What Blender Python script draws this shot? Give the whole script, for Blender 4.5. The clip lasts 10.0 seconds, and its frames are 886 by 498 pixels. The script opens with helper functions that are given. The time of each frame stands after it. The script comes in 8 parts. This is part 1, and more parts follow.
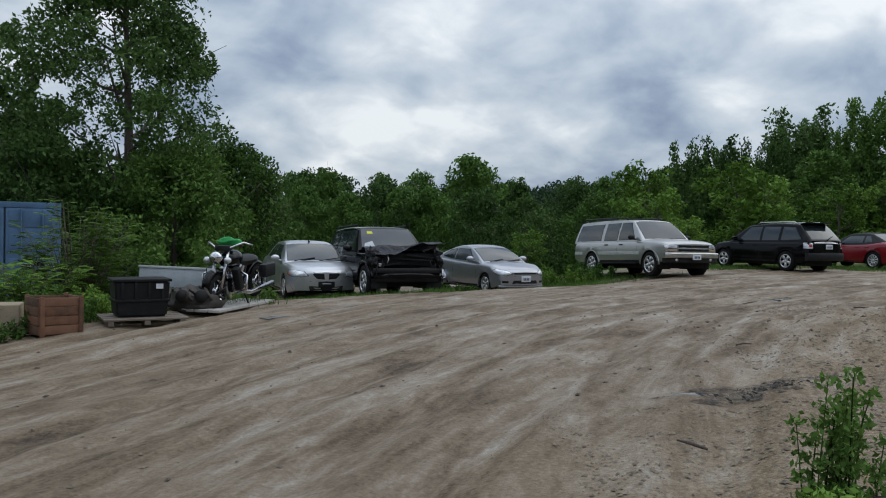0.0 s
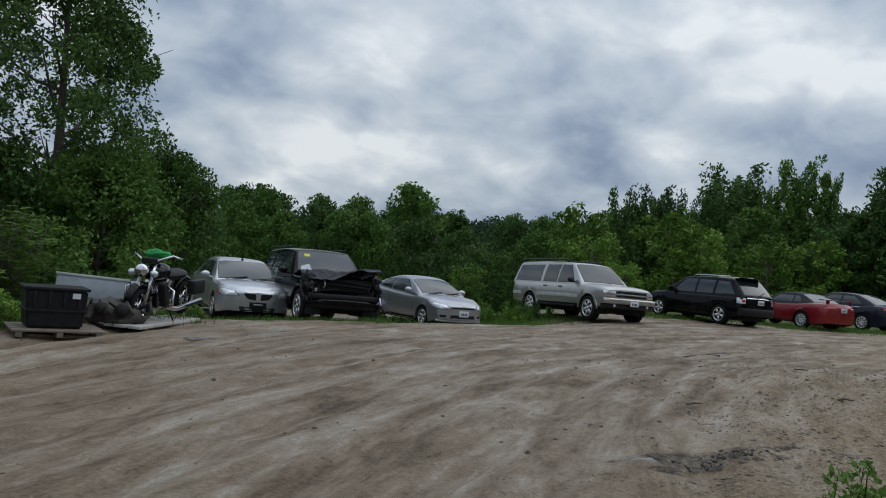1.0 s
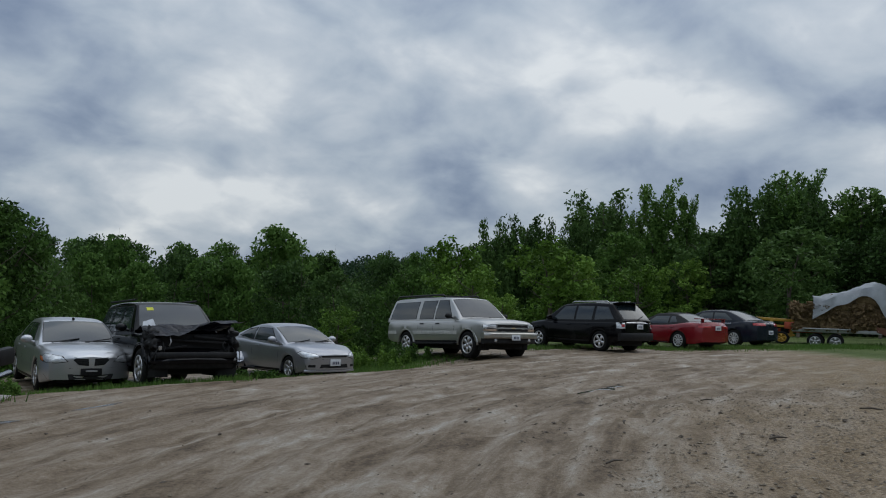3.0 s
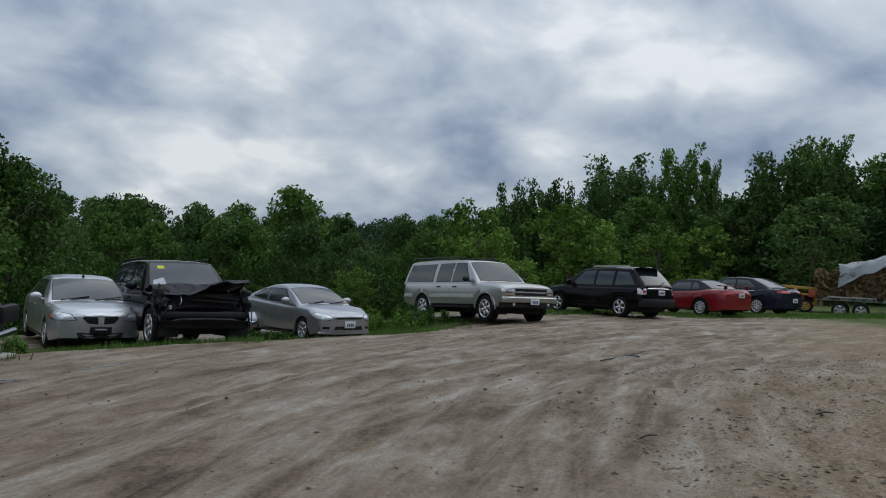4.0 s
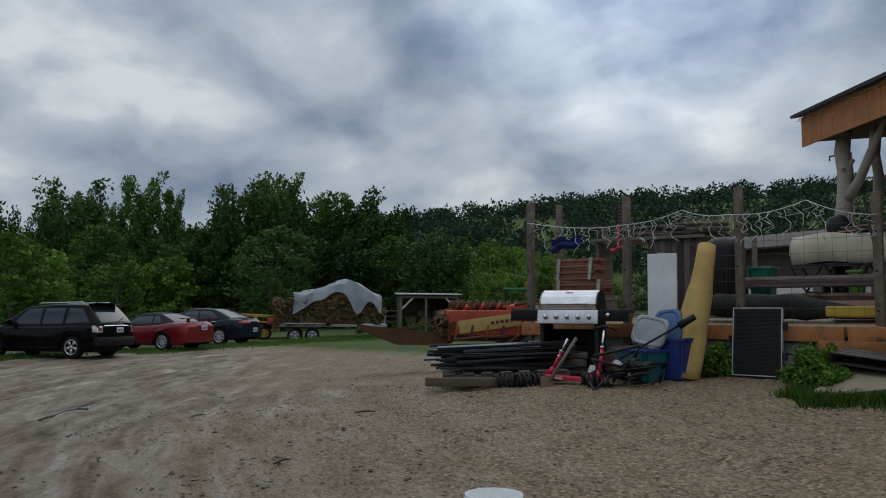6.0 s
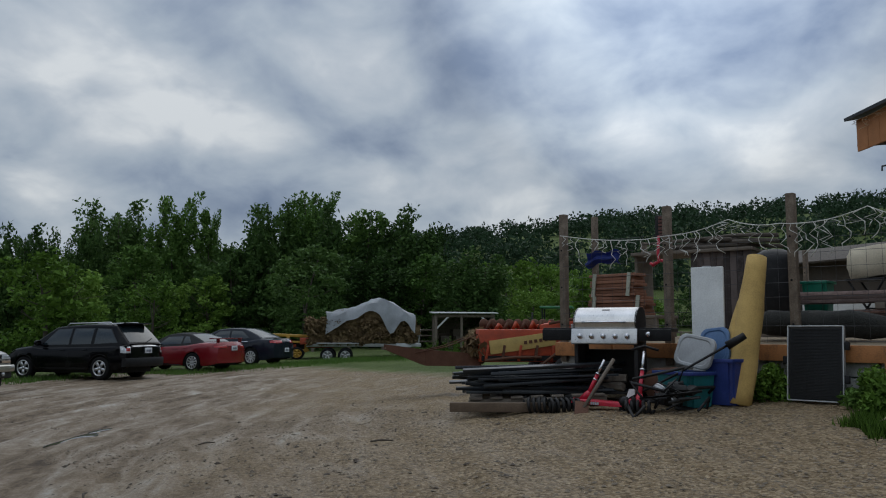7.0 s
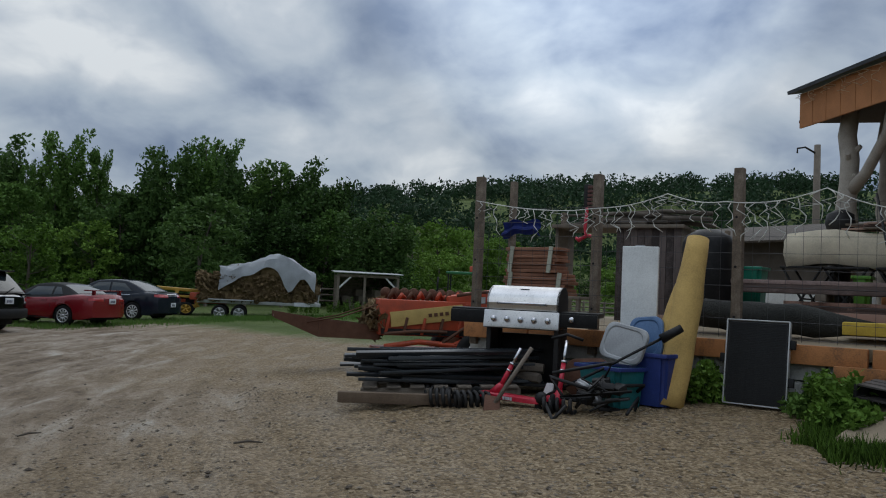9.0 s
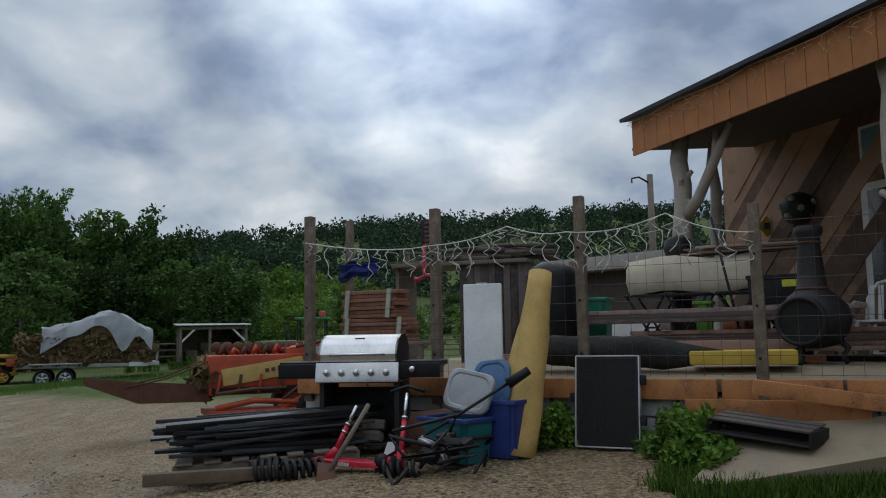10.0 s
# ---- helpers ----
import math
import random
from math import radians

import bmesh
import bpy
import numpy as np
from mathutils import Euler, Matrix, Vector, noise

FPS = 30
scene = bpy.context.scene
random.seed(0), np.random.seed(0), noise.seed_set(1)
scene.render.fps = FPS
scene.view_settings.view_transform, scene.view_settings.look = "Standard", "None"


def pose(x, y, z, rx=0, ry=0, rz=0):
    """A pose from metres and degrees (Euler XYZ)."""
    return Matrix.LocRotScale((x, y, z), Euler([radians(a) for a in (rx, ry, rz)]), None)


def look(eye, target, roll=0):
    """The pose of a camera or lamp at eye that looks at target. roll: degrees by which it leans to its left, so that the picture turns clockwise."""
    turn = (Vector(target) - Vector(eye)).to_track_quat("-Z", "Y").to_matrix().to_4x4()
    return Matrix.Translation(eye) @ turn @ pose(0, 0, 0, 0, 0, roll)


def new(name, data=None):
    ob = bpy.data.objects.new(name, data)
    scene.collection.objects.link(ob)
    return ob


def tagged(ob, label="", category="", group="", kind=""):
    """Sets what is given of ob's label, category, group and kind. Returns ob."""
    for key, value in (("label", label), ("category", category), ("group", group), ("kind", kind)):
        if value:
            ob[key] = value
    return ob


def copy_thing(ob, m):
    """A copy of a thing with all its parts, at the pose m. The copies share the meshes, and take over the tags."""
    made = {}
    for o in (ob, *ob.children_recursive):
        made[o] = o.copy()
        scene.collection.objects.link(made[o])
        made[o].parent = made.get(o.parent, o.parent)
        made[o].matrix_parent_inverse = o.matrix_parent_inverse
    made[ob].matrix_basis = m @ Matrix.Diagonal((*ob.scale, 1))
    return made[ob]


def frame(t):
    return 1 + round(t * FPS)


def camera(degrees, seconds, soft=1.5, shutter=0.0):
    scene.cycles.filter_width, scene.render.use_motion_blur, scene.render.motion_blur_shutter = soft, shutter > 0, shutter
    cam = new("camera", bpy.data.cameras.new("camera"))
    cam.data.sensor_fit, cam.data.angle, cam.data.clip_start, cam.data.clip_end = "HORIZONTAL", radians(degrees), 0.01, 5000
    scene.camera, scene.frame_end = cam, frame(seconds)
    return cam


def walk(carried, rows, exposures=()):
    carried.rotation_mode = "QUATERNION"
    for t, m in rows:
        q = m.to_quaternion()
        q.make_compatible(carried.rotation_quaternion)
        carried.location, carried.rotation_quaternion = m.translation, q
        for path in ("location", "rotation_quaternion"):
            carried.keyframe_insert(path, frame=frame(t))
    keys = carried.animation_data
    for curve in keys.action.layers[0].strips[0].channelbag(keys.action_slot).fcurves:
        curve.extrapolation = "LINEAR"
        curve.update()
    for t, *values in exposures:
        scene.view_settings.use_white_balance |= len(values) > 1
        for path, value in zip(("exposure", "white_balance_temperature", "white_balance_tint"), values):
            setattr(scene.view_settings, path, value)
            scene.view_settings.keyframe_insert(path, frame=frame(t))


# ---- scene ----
cam = camera(57.6, 10.0, soft=1.05)
PATH = [
    (0, (-0.002, 0.208, 1.416), (0.018, 2.207, 1.364), 1.3),
    (0.5, (-0.053, 0.467, 1.442), (0.004, 2.466, 1.449), 2.0),
    (1, (-0.136, 0.726, 1.46), (0.041, 2.718, 1.488), 5.7),
    (1.4, (-0.030, 0.965, 1.469), (0.330, 2.930, 1.562), 4.5),
    (1.5, (0.0, 1.031, 1.471), (0.385, 2.985, 1.656), 4.3),
    (2, (0.125, 1.43, 1.477), (0.454, 3.395, 1.649), 2.5),
    (2.5, (0.182, 1.966, 1.497), (0.674, 3.898, 1.658), 1.7),
    (4, (0.301, 2.984, 1.451), (0.746, 4.933, 1.506), 2.7),
    (4.5, (0.443, 3.245, 1.442), (0.97, 5.175, 1.443), 5.0),
    (5, (0.590, 3.550, 1.455), (1.254, 5.436, 1.500), 3.7),
    (5.2, (0.630, 3.520, 1.530), (1.522, 5.307, 1.653), 3.6),
    (5.5, (0.675, 3.416, 1.52), (2.038, 4.873, 1.662), 2.2),
    (5.7, (0.690, 3.490, 1.580), (2.215, 4.777, 1.718), 1.0),
    (6.8, (1.390, 3.900, 1.620), (2.846, 5.255, 1.823), -1.6),
    (7, (1.485, 3.985, 1.611), (2.936, 5.346, 1.818), 0.1),
    (7.5, (1.738, 4.251, 1.651), (3.187, 5.622, 1.79), -0.4),
    (8, (2.128, 4.544, 1.724), (3.574, 5.912, 1.916), -1.3),
    (8.5, (2.446, 4.767, 1.749), (3.884, 6.147, 1.912), 1.1),
    (9, (2.681, 4.939, 1.814), (4.286, 6.128, 1.925), 2.7),
    (9.5, (3.074, 5.055, 1.806), (4.833, 5.996, 1.95), -0.7),
    (10, (3.513, 5.156, 1.908), (5.296, 6.037, 2.124), -1.1),
]
EXPOSURES = [(0, 0.5), (1.0, 0.33), (2.5, 0.14), (4.5, 0.32), (5.1, 0.15), (5.6, 0.0), (8.5, 0.1), (10, 0.2)]
walk(cam, [(t, look(eye, target, roll)) for t, eye, target, roll in PATH], EXPOSURES)

# ---- world and sun ----
SUN_AZ, SUN_EL = radians(63), radians(58)
world = bpy.data.worlds.new("overcast_sky")
scene.world = world
world.use_nodes = True
wn, wl = world.node_tree.nodes, world.node_tree.links
wn.clear()


def node(tree_nodes, kind, **values):
    n = tree_nodes.new(kind)
    for key, value in values.items():
        n.inputs[key].default_value = value
    return n


def ramp(tree_nodes, stops):
    n = tree_nodes.new("ShaderNodeValToRGB")
    n.color_ramp.elements.remove(n.color_ramp.elements[1])
    n.color_ramp.elements[0].position = stops[0][0]
    n.color_ramp.elements[0].color = (*stops[0][1], 1)
    for p, c in stops[1:]:
        n.color_ramp.elements.new(p).color = (*c, 1)
    return n


def math_node(tree_nodes, links, op, a, b=None, c=None):
    n = tree_nodes.new("ShaderNodeMath")
    n.operation = op
    for i, v in enumerate((a, b, c)):
        if v is None:
            continue
        if isinstance(v, (int, float)):
            n.inputs[i].default_value = v
        else:
            links.new(v, n.inputs[i])
    return n.outputs[0]


sky = wn.new("ShaderNodeTexSky")
sky.sky_type, sky.sun_disc = "NISHITA", False
sky.sun_elevation, sky.sun_rotation = SUN_EL, SUN_AZ
sky.air_density, sky.dust_density = 1.0, 2.0
geo = wn.new("ShaderNodeTexCoord")
sep = wn.new("ShaderNodeSeparateXYZ")
wl.new(geo.outputs["Generated"], sep.inputs[0])
# the cloud deck lies on a plane overhead, so that it draws together towards the horizon
up = math_node(wn, wl, "ADD", math_node(wn, wl, "MAXIMUM", sep.outputs[2], 0.0), 0.42)
comb = wn.new("ShaderNodeCombineXYZ")
wl.new(math_node(wn, wl, "DIVIDE", sep.outputs[0], up), comb.inputs[0])
wl.new(math_node(wn, wl, "DIVIDE", sep.outputs[1], up), comb.inputs[1])
turn = wn.new("ShaderNodeMapping")
turn.inputs["Rotation"].default_value = (0, 0, radians(-28))
turn.inputs["Scale"].default_value = (1.0, 1.0, 1.0)
wl.new(comb.outputs[0], turn.inputs[0])
big = node(wn, "ShaderNodeTexNoise", Scale=1.9, Detail=8.0, Roughness=0.46, Distortion=0.25)
wl.new(turn.outputs[0], big.inputs["Vector"])
fine = node(wn, "ShaderNodeTexNoise", Scale=5.6, Detail=8.0, Roughness=0.5, Distortion=0.3)
wl.new(turn.outputs[0], fine.inputs["Vector"])
mixed = math_node(wn, wl, "ADD", math_node(wn, wl, "MULTIPLY", big.outputs[0], 0.66), math_node(wn, wl, "MULTIPLY", fine.outputs[0], 0.34))
clouds = ramp(wn, [(0.37, (0.15, 0.20, 0.295)), (0.44, (0.255, 0.312, 0.40)), (0.495, (0.35, 0.41, 0.48)), (0.55, (0.45, 0.50, 0.555)), (0.61, (0.63, 0.665, 0.69))])
bank = wn.new("ShaderNodeVectorMath")
bank.operation = "DOT_PRODUCT"
wl.new(geo.outputs["Generated"], bank.inputs[0])
bank.inputs[1].default_value = (0.96, 0.12, 0.25)
shade = wn.new("ShaderNodeMapRange")
shade.interpolation_type = "SMOOTHSTEP"
wl.new(bank.outputs["Value"], shade.inputs[0])
shade.inputs[1].default_value, shade.inputs[2].default_value = 0.92, 1.0
shade.inputs[3].default_value, shade.inputs[4].default_value = 0.0, 0.085
wl.new(math_node(wn, wl, "SUBTRACT", mixed, shade.outputs[0]), clouds.inputs[0])
# a bank of thinner cloud below the hidden sun
sun_way = Vector((math.sin(SUN_AZ) * math.cos(SUN_EL), math.cos(SUN_AZ) * math.cos(SUN_EL), math.sin(SUN_EL)))
dotn = wn.new("ShaderNodeVectorMath")
dotn.operation = "DOT_PRODUCT"
wl.new(geo.outputs["Generated"], dotn.inputs[0])
dotn.inputs[1].default_value = (math.sin(SUN_AZ) * 0.905, math.cos(SUN_AZ) * 0.905, 0.425)
glow = wn.new("ShaderNodeMapRange")
wl.new(dotn.outputs["Value"], glow.inputs[0])
glow.inputs[1].default_value, glow.inputs[2].default_value = 0.96, 1.0
glow.inputs[3].default_value, glow.inputs[4].default_value = 0.0, 1.0
gain = math_node(wn, wl, "MULTIPLY_ADD", glow.outputs[0], 0.85, 1.0)
# an overcast sky is brightest overhead
upz = math_node(wn, wl, "MAXIMUM", sep.outputs[2], 0.0)
gain = math_node(wn, wl, "MULTIPLY", gain, math_node(wn, wl, "MULTIPLY_ADD", math_node(wn, wl, "MULTIPLY", upz, upz), 1.3, 0.97))
scaled = wn.new("ShaderNodeVectorMath")
scaled.operation = "SCALE"
wl.new(clouds.outputs[0], scaled.inputs[0])
wl.new(gain, scaled.inputs["Scale"])
bg_cloud = wn.new("ShaderNodeBackground")
bg_cloud.inputs[1].default_value = 1.0
wl.new(scaled.outputs[0], bg_cloud.inputs[0])
bg_sky = wn.new("ShaderNodeBackground")
bg_sky.inputs[1].default_value = 0.06
wl.new(sky.outputs[0], bg_sky.inputs[0])
mixw = wn.new("ShaderNodeMixShader")
mixw.inputs[0].default_value = 0.88
wl.new(bg_sky.outputs[0], mixw.inputs[1])
wl.new(bg_cloud.outputs[0], mixw.inputs[2])
wout = wn.new("ShaderNodeOutputWorld")
wl.new(mixw.outputs[0], wout.inputs[0])

sun_data = bpy.data.lights.new("sun", "SUN")
sun_data.energy, sun_data.angle, sun_data.color = 0.5, radians(80), (1.0, 0.97, 0.93)
sun = new("sun", sun_data)
sun.matrix_world = look(sun_way * 50, (0, 0, 0))


# ---- materials ----
def material(name, colour, rough=0.6, metal=0.0, dark=None, light=None, scale=6.0, fine_scale=60.0, bump=0.1, coat=0.0, random_tone=0.0, spec=0.5):
    """Principled surface, varied by a coarse and a fine noise between dark, colour and light."""
    m = bpy.data.materials.new(name)
    m.use_nodes = True
    n, l = m.node_tree.nodes, m.node_tree.links
    b = n["Principled BSDF"]
    dark = dark or tuple(c * 0.72 for c in colour)
    light = light or tuple(min(1, c * 1.22 + 0.01) for c in colour)
    co = n.new("ShaderNodeTexCoord")
    n1 = node(n, "ShaderNodeTexNoise", Scale=scale, Detail=5.0, Roughness=0.6)
    n2 = node(n, "ShaderNodeTexNoise", Scale=fine_scale, Detail=4.0, Roughness=0.65)
    l.new(co.outputs["Object"], n1.inputs["Vector"])
    l.new(co.outputs["Object"], n2.inputs["Vector"])
    mix = math_node(n, l, "ADD", math_node(n, l, "MULTIPLY", n1.outputs[0], 0.6), math_node(n, l, "MULTIPLY", n2.outputs[0], 0.4))
    if random_tone:
        info = n.new("ShaderNodeObjectInfo")
        mix = math_node(n, l, "ADD", mix, math_node(n, l, "MULTIPLY_ADD", info.outputs["Random"], random_tone, -random_tone / 2))
    r = ramp(n, [(0.3, dark), (0.5, colour), (0.7, light)])
    l.new(mix, r.inputs[0])
    l.new(r.outputs[0], b.inputs["Base Color"])
    b.inputs["Metallic"].default_value = metal
    l.new(math_node(n, l, "MULTIPLY_ADD", n2.outputs[0], 0.16, max(0.02, rough - 0.08)), b.inputs["Roughness"])
    b.inputs["Specular IOR Level"].default_value = spec
    if coat:
        b.inputs["Coat Weight"].default_value = coat
        b.inputs["Coat Roughness"].default_value = 0.06
    if bump:
        bn = n.new("ShaderNodeBump")
        bn.inputs["Strength"].default_value = bump
        bn.inputs["Distance"].default_value = 0.02
        l.new(n2.outputs[0], bn.inputs["Height"])
        l.new(bn.outputs[0], b.inputs["Normal"])
    return m


def leaf_material(name, colour, light):
    m = bpy.data.materials.new(name)
    m.use_nodes = True
    n, l = m.node_tree.nodes, m.node_tree.links
    b = n["Principled BSDF"]
    g = n.new("ShaderNodeNewGeometry")
    o = n.new("ShaderNodeObjectInfo")
    co = n.new("ShaderNodeTexCoord")
    nz = node(n, "ShaderNodeTexNoise", Scale=0.45, Detail=4.0)
    l.new(co.outputs["Object"], nz.inputs["Vector"])
    v = math_node(n, l, "ADD", math_node(n, l, "MULTIPLY", g.outputs["Random Per Island"], 0.28), math_node(n, l, "MULTIPLY", o.outputs["Random"], 0.34))
    v = math_node(n, l, "ADD", v, math_node(n, l, "MULTIPLY", nz.outputs[0], 0.45))
    # the lowest stop paints deep crown shade into the leaf colour
    r = ramp(n, [(0.22, tuple(c * 0.18 for c in colour)), (0.5, colour), (0.9, light)])
    l.new(v, r.inputs[0])
    l.new(r.outputs[0], b.inputs["Base Color"])
    b.inputs["Roughness"].default_value = 0.55
    b.inputs["Specular IOR Level"].default_value = 0.08
    tr = n.new("ShaderNodeBsdfTranslucent")
    l.new(r.outputs[0], tr.inputs[0])
    mx = n.new("ShaderNodeMixShader")
    mx.inputs[0].default_value = 0.25
    l.new(b.outputs[0], mx.inputs[1])
    l.new(tr.outputs[0], mx.inputs[2])
    l.new(mx.outputs[0], n["Material Output"].inputs[0])
    return m


TRACK_CENTRE = (34.0, -8.0)


def ground_material():
    """Wet brown mud with pale streaks along the wheel tracks that paint in wet sheen, gravel towards the house, grass
    and earth beyond the yard.
    """
    m = bpy.data.materials.new("yard_mud")
    m.use_nodes = True
    n, l = m.node_tree.nodes, m.node_tree.links
    b = n["Principled BSDF"]
    co = n.new("ShaderNodeTexCoord")
    sp = n.new("ShaderNodeSeparateXYZ")
    l.new(co.outputs["Object"], sp.inputs[0])
    dx = math_node(n, l, "SUBTRACT", sp.outputs[0], TRACK_CENTRE[0])
    dy = math_node(n, l, "SUBTRACT", sp.outputs[1], TRACK_CENTRE[1])
    rad = math_node(n, l, "SQRT", math_node(n, l, "ADD", math_node(n, l, "MULTIPLY", dx, dx), math_node(n, l, "MULTIPLY", dy, dy)))
    ang = math_node(n, l, "ARCTAN2", dy, dx)
    cb = n.new("ShaderNodeCombineXYZ")
    l.new(math_node(n, l, "MULTIPLY", rad, 2.3), cb.inputs[0])
    l.new(math_node(n, l, "MULTIPLY", ang, 17.0), cb.inputs[1])
    streak = node(n, "ShaderNodeTexNoise", Scale=1.0, Detail=9.0, Roughness=0.66, Distortion=0.5)
    l.new(cb.outputs[0], streak.inputs["Vector"])
    cb2 = n.new("ShaderNodeCombineXYZ")
    l.new(math_node(n, l, "MULTIPLY", rad, 8.0), cb2.inputs[0])
    l.new(math_node(n, l, "MULTIPLY", ang, 130.0), cb2.inputs[1])
    lug = node(n, "ShaderNodeTexNoise", Scale=1.0, Detail=5.0, Roughness=0.6)
    l.new(cb2.outputs[0], lug.inputs["Vector"])
    patch = node(n, "ShaderNodeTexNoise", Scale=0.28, Detail=5.0, Roughness=0.55)
    grain = node(n, "ShaderNodeTexNoise", Scale=26.0, Detail=6.0, Roughness=0.7)
    stones = node(n, "ShaderNodeTexVoronoi", Scale=34.0)
    for t in (patch, grain, stones):
        l.new(co.outputs["Object"], t.inputs["Vector"])
    v = math_node(n, l, "MULTIPLY", streak.outputs[0], 0.55)
    v = math_node(n, l, "MULTIPLY_ADD", lug.outputs[0], 0.2, v)
    v = math_node(n, l, "MULTIPLY_ADD", grain.outputs[0], 0.25, v)
    # the palest stops put part of the wet sheen into the colour
    mud = ramp(n, [(0.36, (0.040, 0.028, 0.019)), (0.43, (0.115, 0.083, 0.053)), (0.50, (0.190, 0.143, 0.097)), (0.56, (0.250, 0.203, 0.150)), (0.62, (0.34, 0.305, 0.255)), (0.70, (0.47, 0.445, 0.405))])
    l.new(v, mud.inputs[0])
    # gravel
    gv = math_node(n, l, "MULTIPLY_ADD", stones.outputs["Color"], 0.5, math_node(n, l, "MULTIPLY", grain.outputs[0], 0.5))
    gravel = ramp(n, [(0.25, (0.085, 0.057, 0.029)), (0.5, (0.235, 0.168, 0.094)), (0.75, (0.41, 0.32, 0.205))])
    l.new(gv, gravel.inputs[0])
    gm = n.new("ShaderNodeMapRange")
    # gravel grows towards the house corner
    gd = math_node(n, l, "ADD", math_node(n, l, "MULTIPLY", sp.outputs[0], 0.62), math_node(n, l, "MULTIPLY", sp.outputs[1], -0.45))
    gd = math_node(n, l, "MULTIPLY_ADD", patch.outputs[0], 4.0, gd)
    l.new(gd, gm.inputs[0])
    gm.inputs[1].default_value, gm.inputs[2].default_value = 0.0, 2.8
    mix1 = n.new("ShaderNodeMix")
    mix1.data_type = "RGBA"
    l.new(gm.outputs[0], mix1.inputs[0])
    l.new(mud.outputs[0], mix1.inputs[6])
    l.new(gravel.outputs[0], mix1.inputs[7])
    # grass beyond the yard: left of a line behind the parked cars
    gl = math_node(n, l, "ADD", math_node(n, l, "MULTIPLY", sp.outputs[0], -0.52), math_node(n, l, "MULTIPLY", sp.outputs[1], 0.85))
    gl = math_node(n, l, "MULTIPLY_ADD", patch.outputs[0], 3.0, gl)
    gmask = n.new("ShaderNodeMapRange")
    l.new(gl, gmask.inputs[0])
    gmask.inputs[1].default_value, gmask.inputs[2].default_value = 24.0, 26.0
    far = n.new("ShaderNodeMapRange")
    l.new(sp.outputs[1], far.inputs[0])
    far.inputs[1].default_value, far.inputs[2].default_value = 29.5, 32.5
    right = n.new("ShaderNodeMapRange")
    l.new(math_node(n, l, "MULTIPLY_ADD", patch.outputs[0], 3.0, sp.outputs[0]), right.inputs[0])
    right.inputs[1].default_value, right.inputs[2].default_value = 20.5, 22.5
    gall = math_node(n, l, "MAXIMUM", math_node(n, l, "MAXIMUM", gmask.outputs[0], far.outputs[0]), right.outputs[0])
    grassc = ramp(n, [(0.35, (0.04, 0.055, 0.016)), (0.5, (0.085, 0.12, 0.032)), (0.68, (0.16, 0.19, 0.065))])
    l.new(math_node(n, l, "MULTIPLY_ADD", grain.outputs[0], 0.6, math_node(n, l, "MULTIPLY", patch.outputs[0], 0.4)), grassc.inputs[0])
    mix2 = n.new("ShaderNodeMix")
    mix2.data_type = "RGBA"
    l.new(gall, mix2.inputs[0])
    l.new(mix1.outputs[2], mix2.inputs[6])
    l.new(grassc.outputs[0], mix2.inputs[7])
    l.new(mix2.outputs[2], b.inputs["Base Color"])
    wet = n.new("ShaderNodeMapRange")
    l.new(streak.outputs[0], wet.inputs[0])
    wet.inputs[1].default_value, wet.inputs[2].default_value = 0.42, 0.66
    wet.inputs[3].default_value, wet.inputs[4].default_value = 0.78, 0.42
    l.new(math_node(n, l, "MAXIMUM", wet.outputs[0], math_node(n, l, "MULTIPLY", gall, 0.9)), b.inputs["Roughness"])
    b.inputs["Specular IOR Level"].default_value = 0.22
    h = math_node(n, l, "MULTIPLY_ADD", lug.outputs[0], 0.5, math_node(n, l, "MULTIPLY", grain.outputs[0], 0.6))
    h = math_node(n, l, "MULTIPLY_ADD", streak.outputs[0], 1.1, h)
    h = math_node(n, l, "MULTIPLY_ADD", math_node(n, l, "MULTIPLY", stones.outputs["Distance"], -1.0), gm.outputs[0], h)
    bn = n.new("ShaderNodeBump")
    bn.inputs["Strength"].default_value = 0.9
    bn.inputs["Distance"].default_value = 0.04
    l.new(h, bn.inputs["Height"])
    l.new(bn.outputs[0], b.inputs["Normal"])
    return m


M_GROUND = ground_material()
M_PUDDLE = material("puddle_water", (0.07, 0.062, 0.052), 0.09, scale=2, bump=0.0)
M_OIL = material("wet_black_mud", (0.018, 0.017, 0.017), 0.7, scale=5, bump=0.5, spec=0.2)
# broken, smeared edges: the mud thins out in flecks
_n, _l = M_OIL.node_tree.nodes, M_OIL.node_tree.links
_b = [q for q in _n if q.type == "BSDF_PRINCIPLED"][0]
_t = _n.new("ShaderNodeTexCoord")
_f = node(_n, "ShaderNodeTexNoise", Scale=11.0, Detail=6.0, Roughness=0.7)
_l.new(_t.outputs["Object"], _f.inputs["Vector"])
_r = ramp(_n, [(0.46, (0, 0, 0)), (0.62, (0.85, 0.85, 0.85))])
_l.new(_f.outputs[0], _r.inputs[0])
_l.new(_r.outputs[0], _b.inputs["Alpha"])
M_STONE = material("gravel_stone", (0.26, 0.205, 0.14), 0.8, random_tone=0.3, scale=9, dark=(0.11, 0.09, 0.07), light=(0.46, 0.43, 0.38))
M_CLOD = material("mud_clod", (0.075, 0.058, 0.043), 0.85, scale=9)
M_BARK = material("bark", (0.10, 0.082, 0.065), 0.9, scale=5, bump=0.6)
M_LEAF = leaf_material("leaf_green", (0.078, 0.155, 0.034), (0.15, 0.25, 0.058))
M_LEAF_DARK = leaf_material("leaf_dark", (0.048, 0.096, 0.026), (0.105, 0.18, 0.048))
M_LEAF_BRIGHT = leaf_material("leaf_bright", (0.115, 0.215, 0.035), (0.22, 0.34, 0.07))
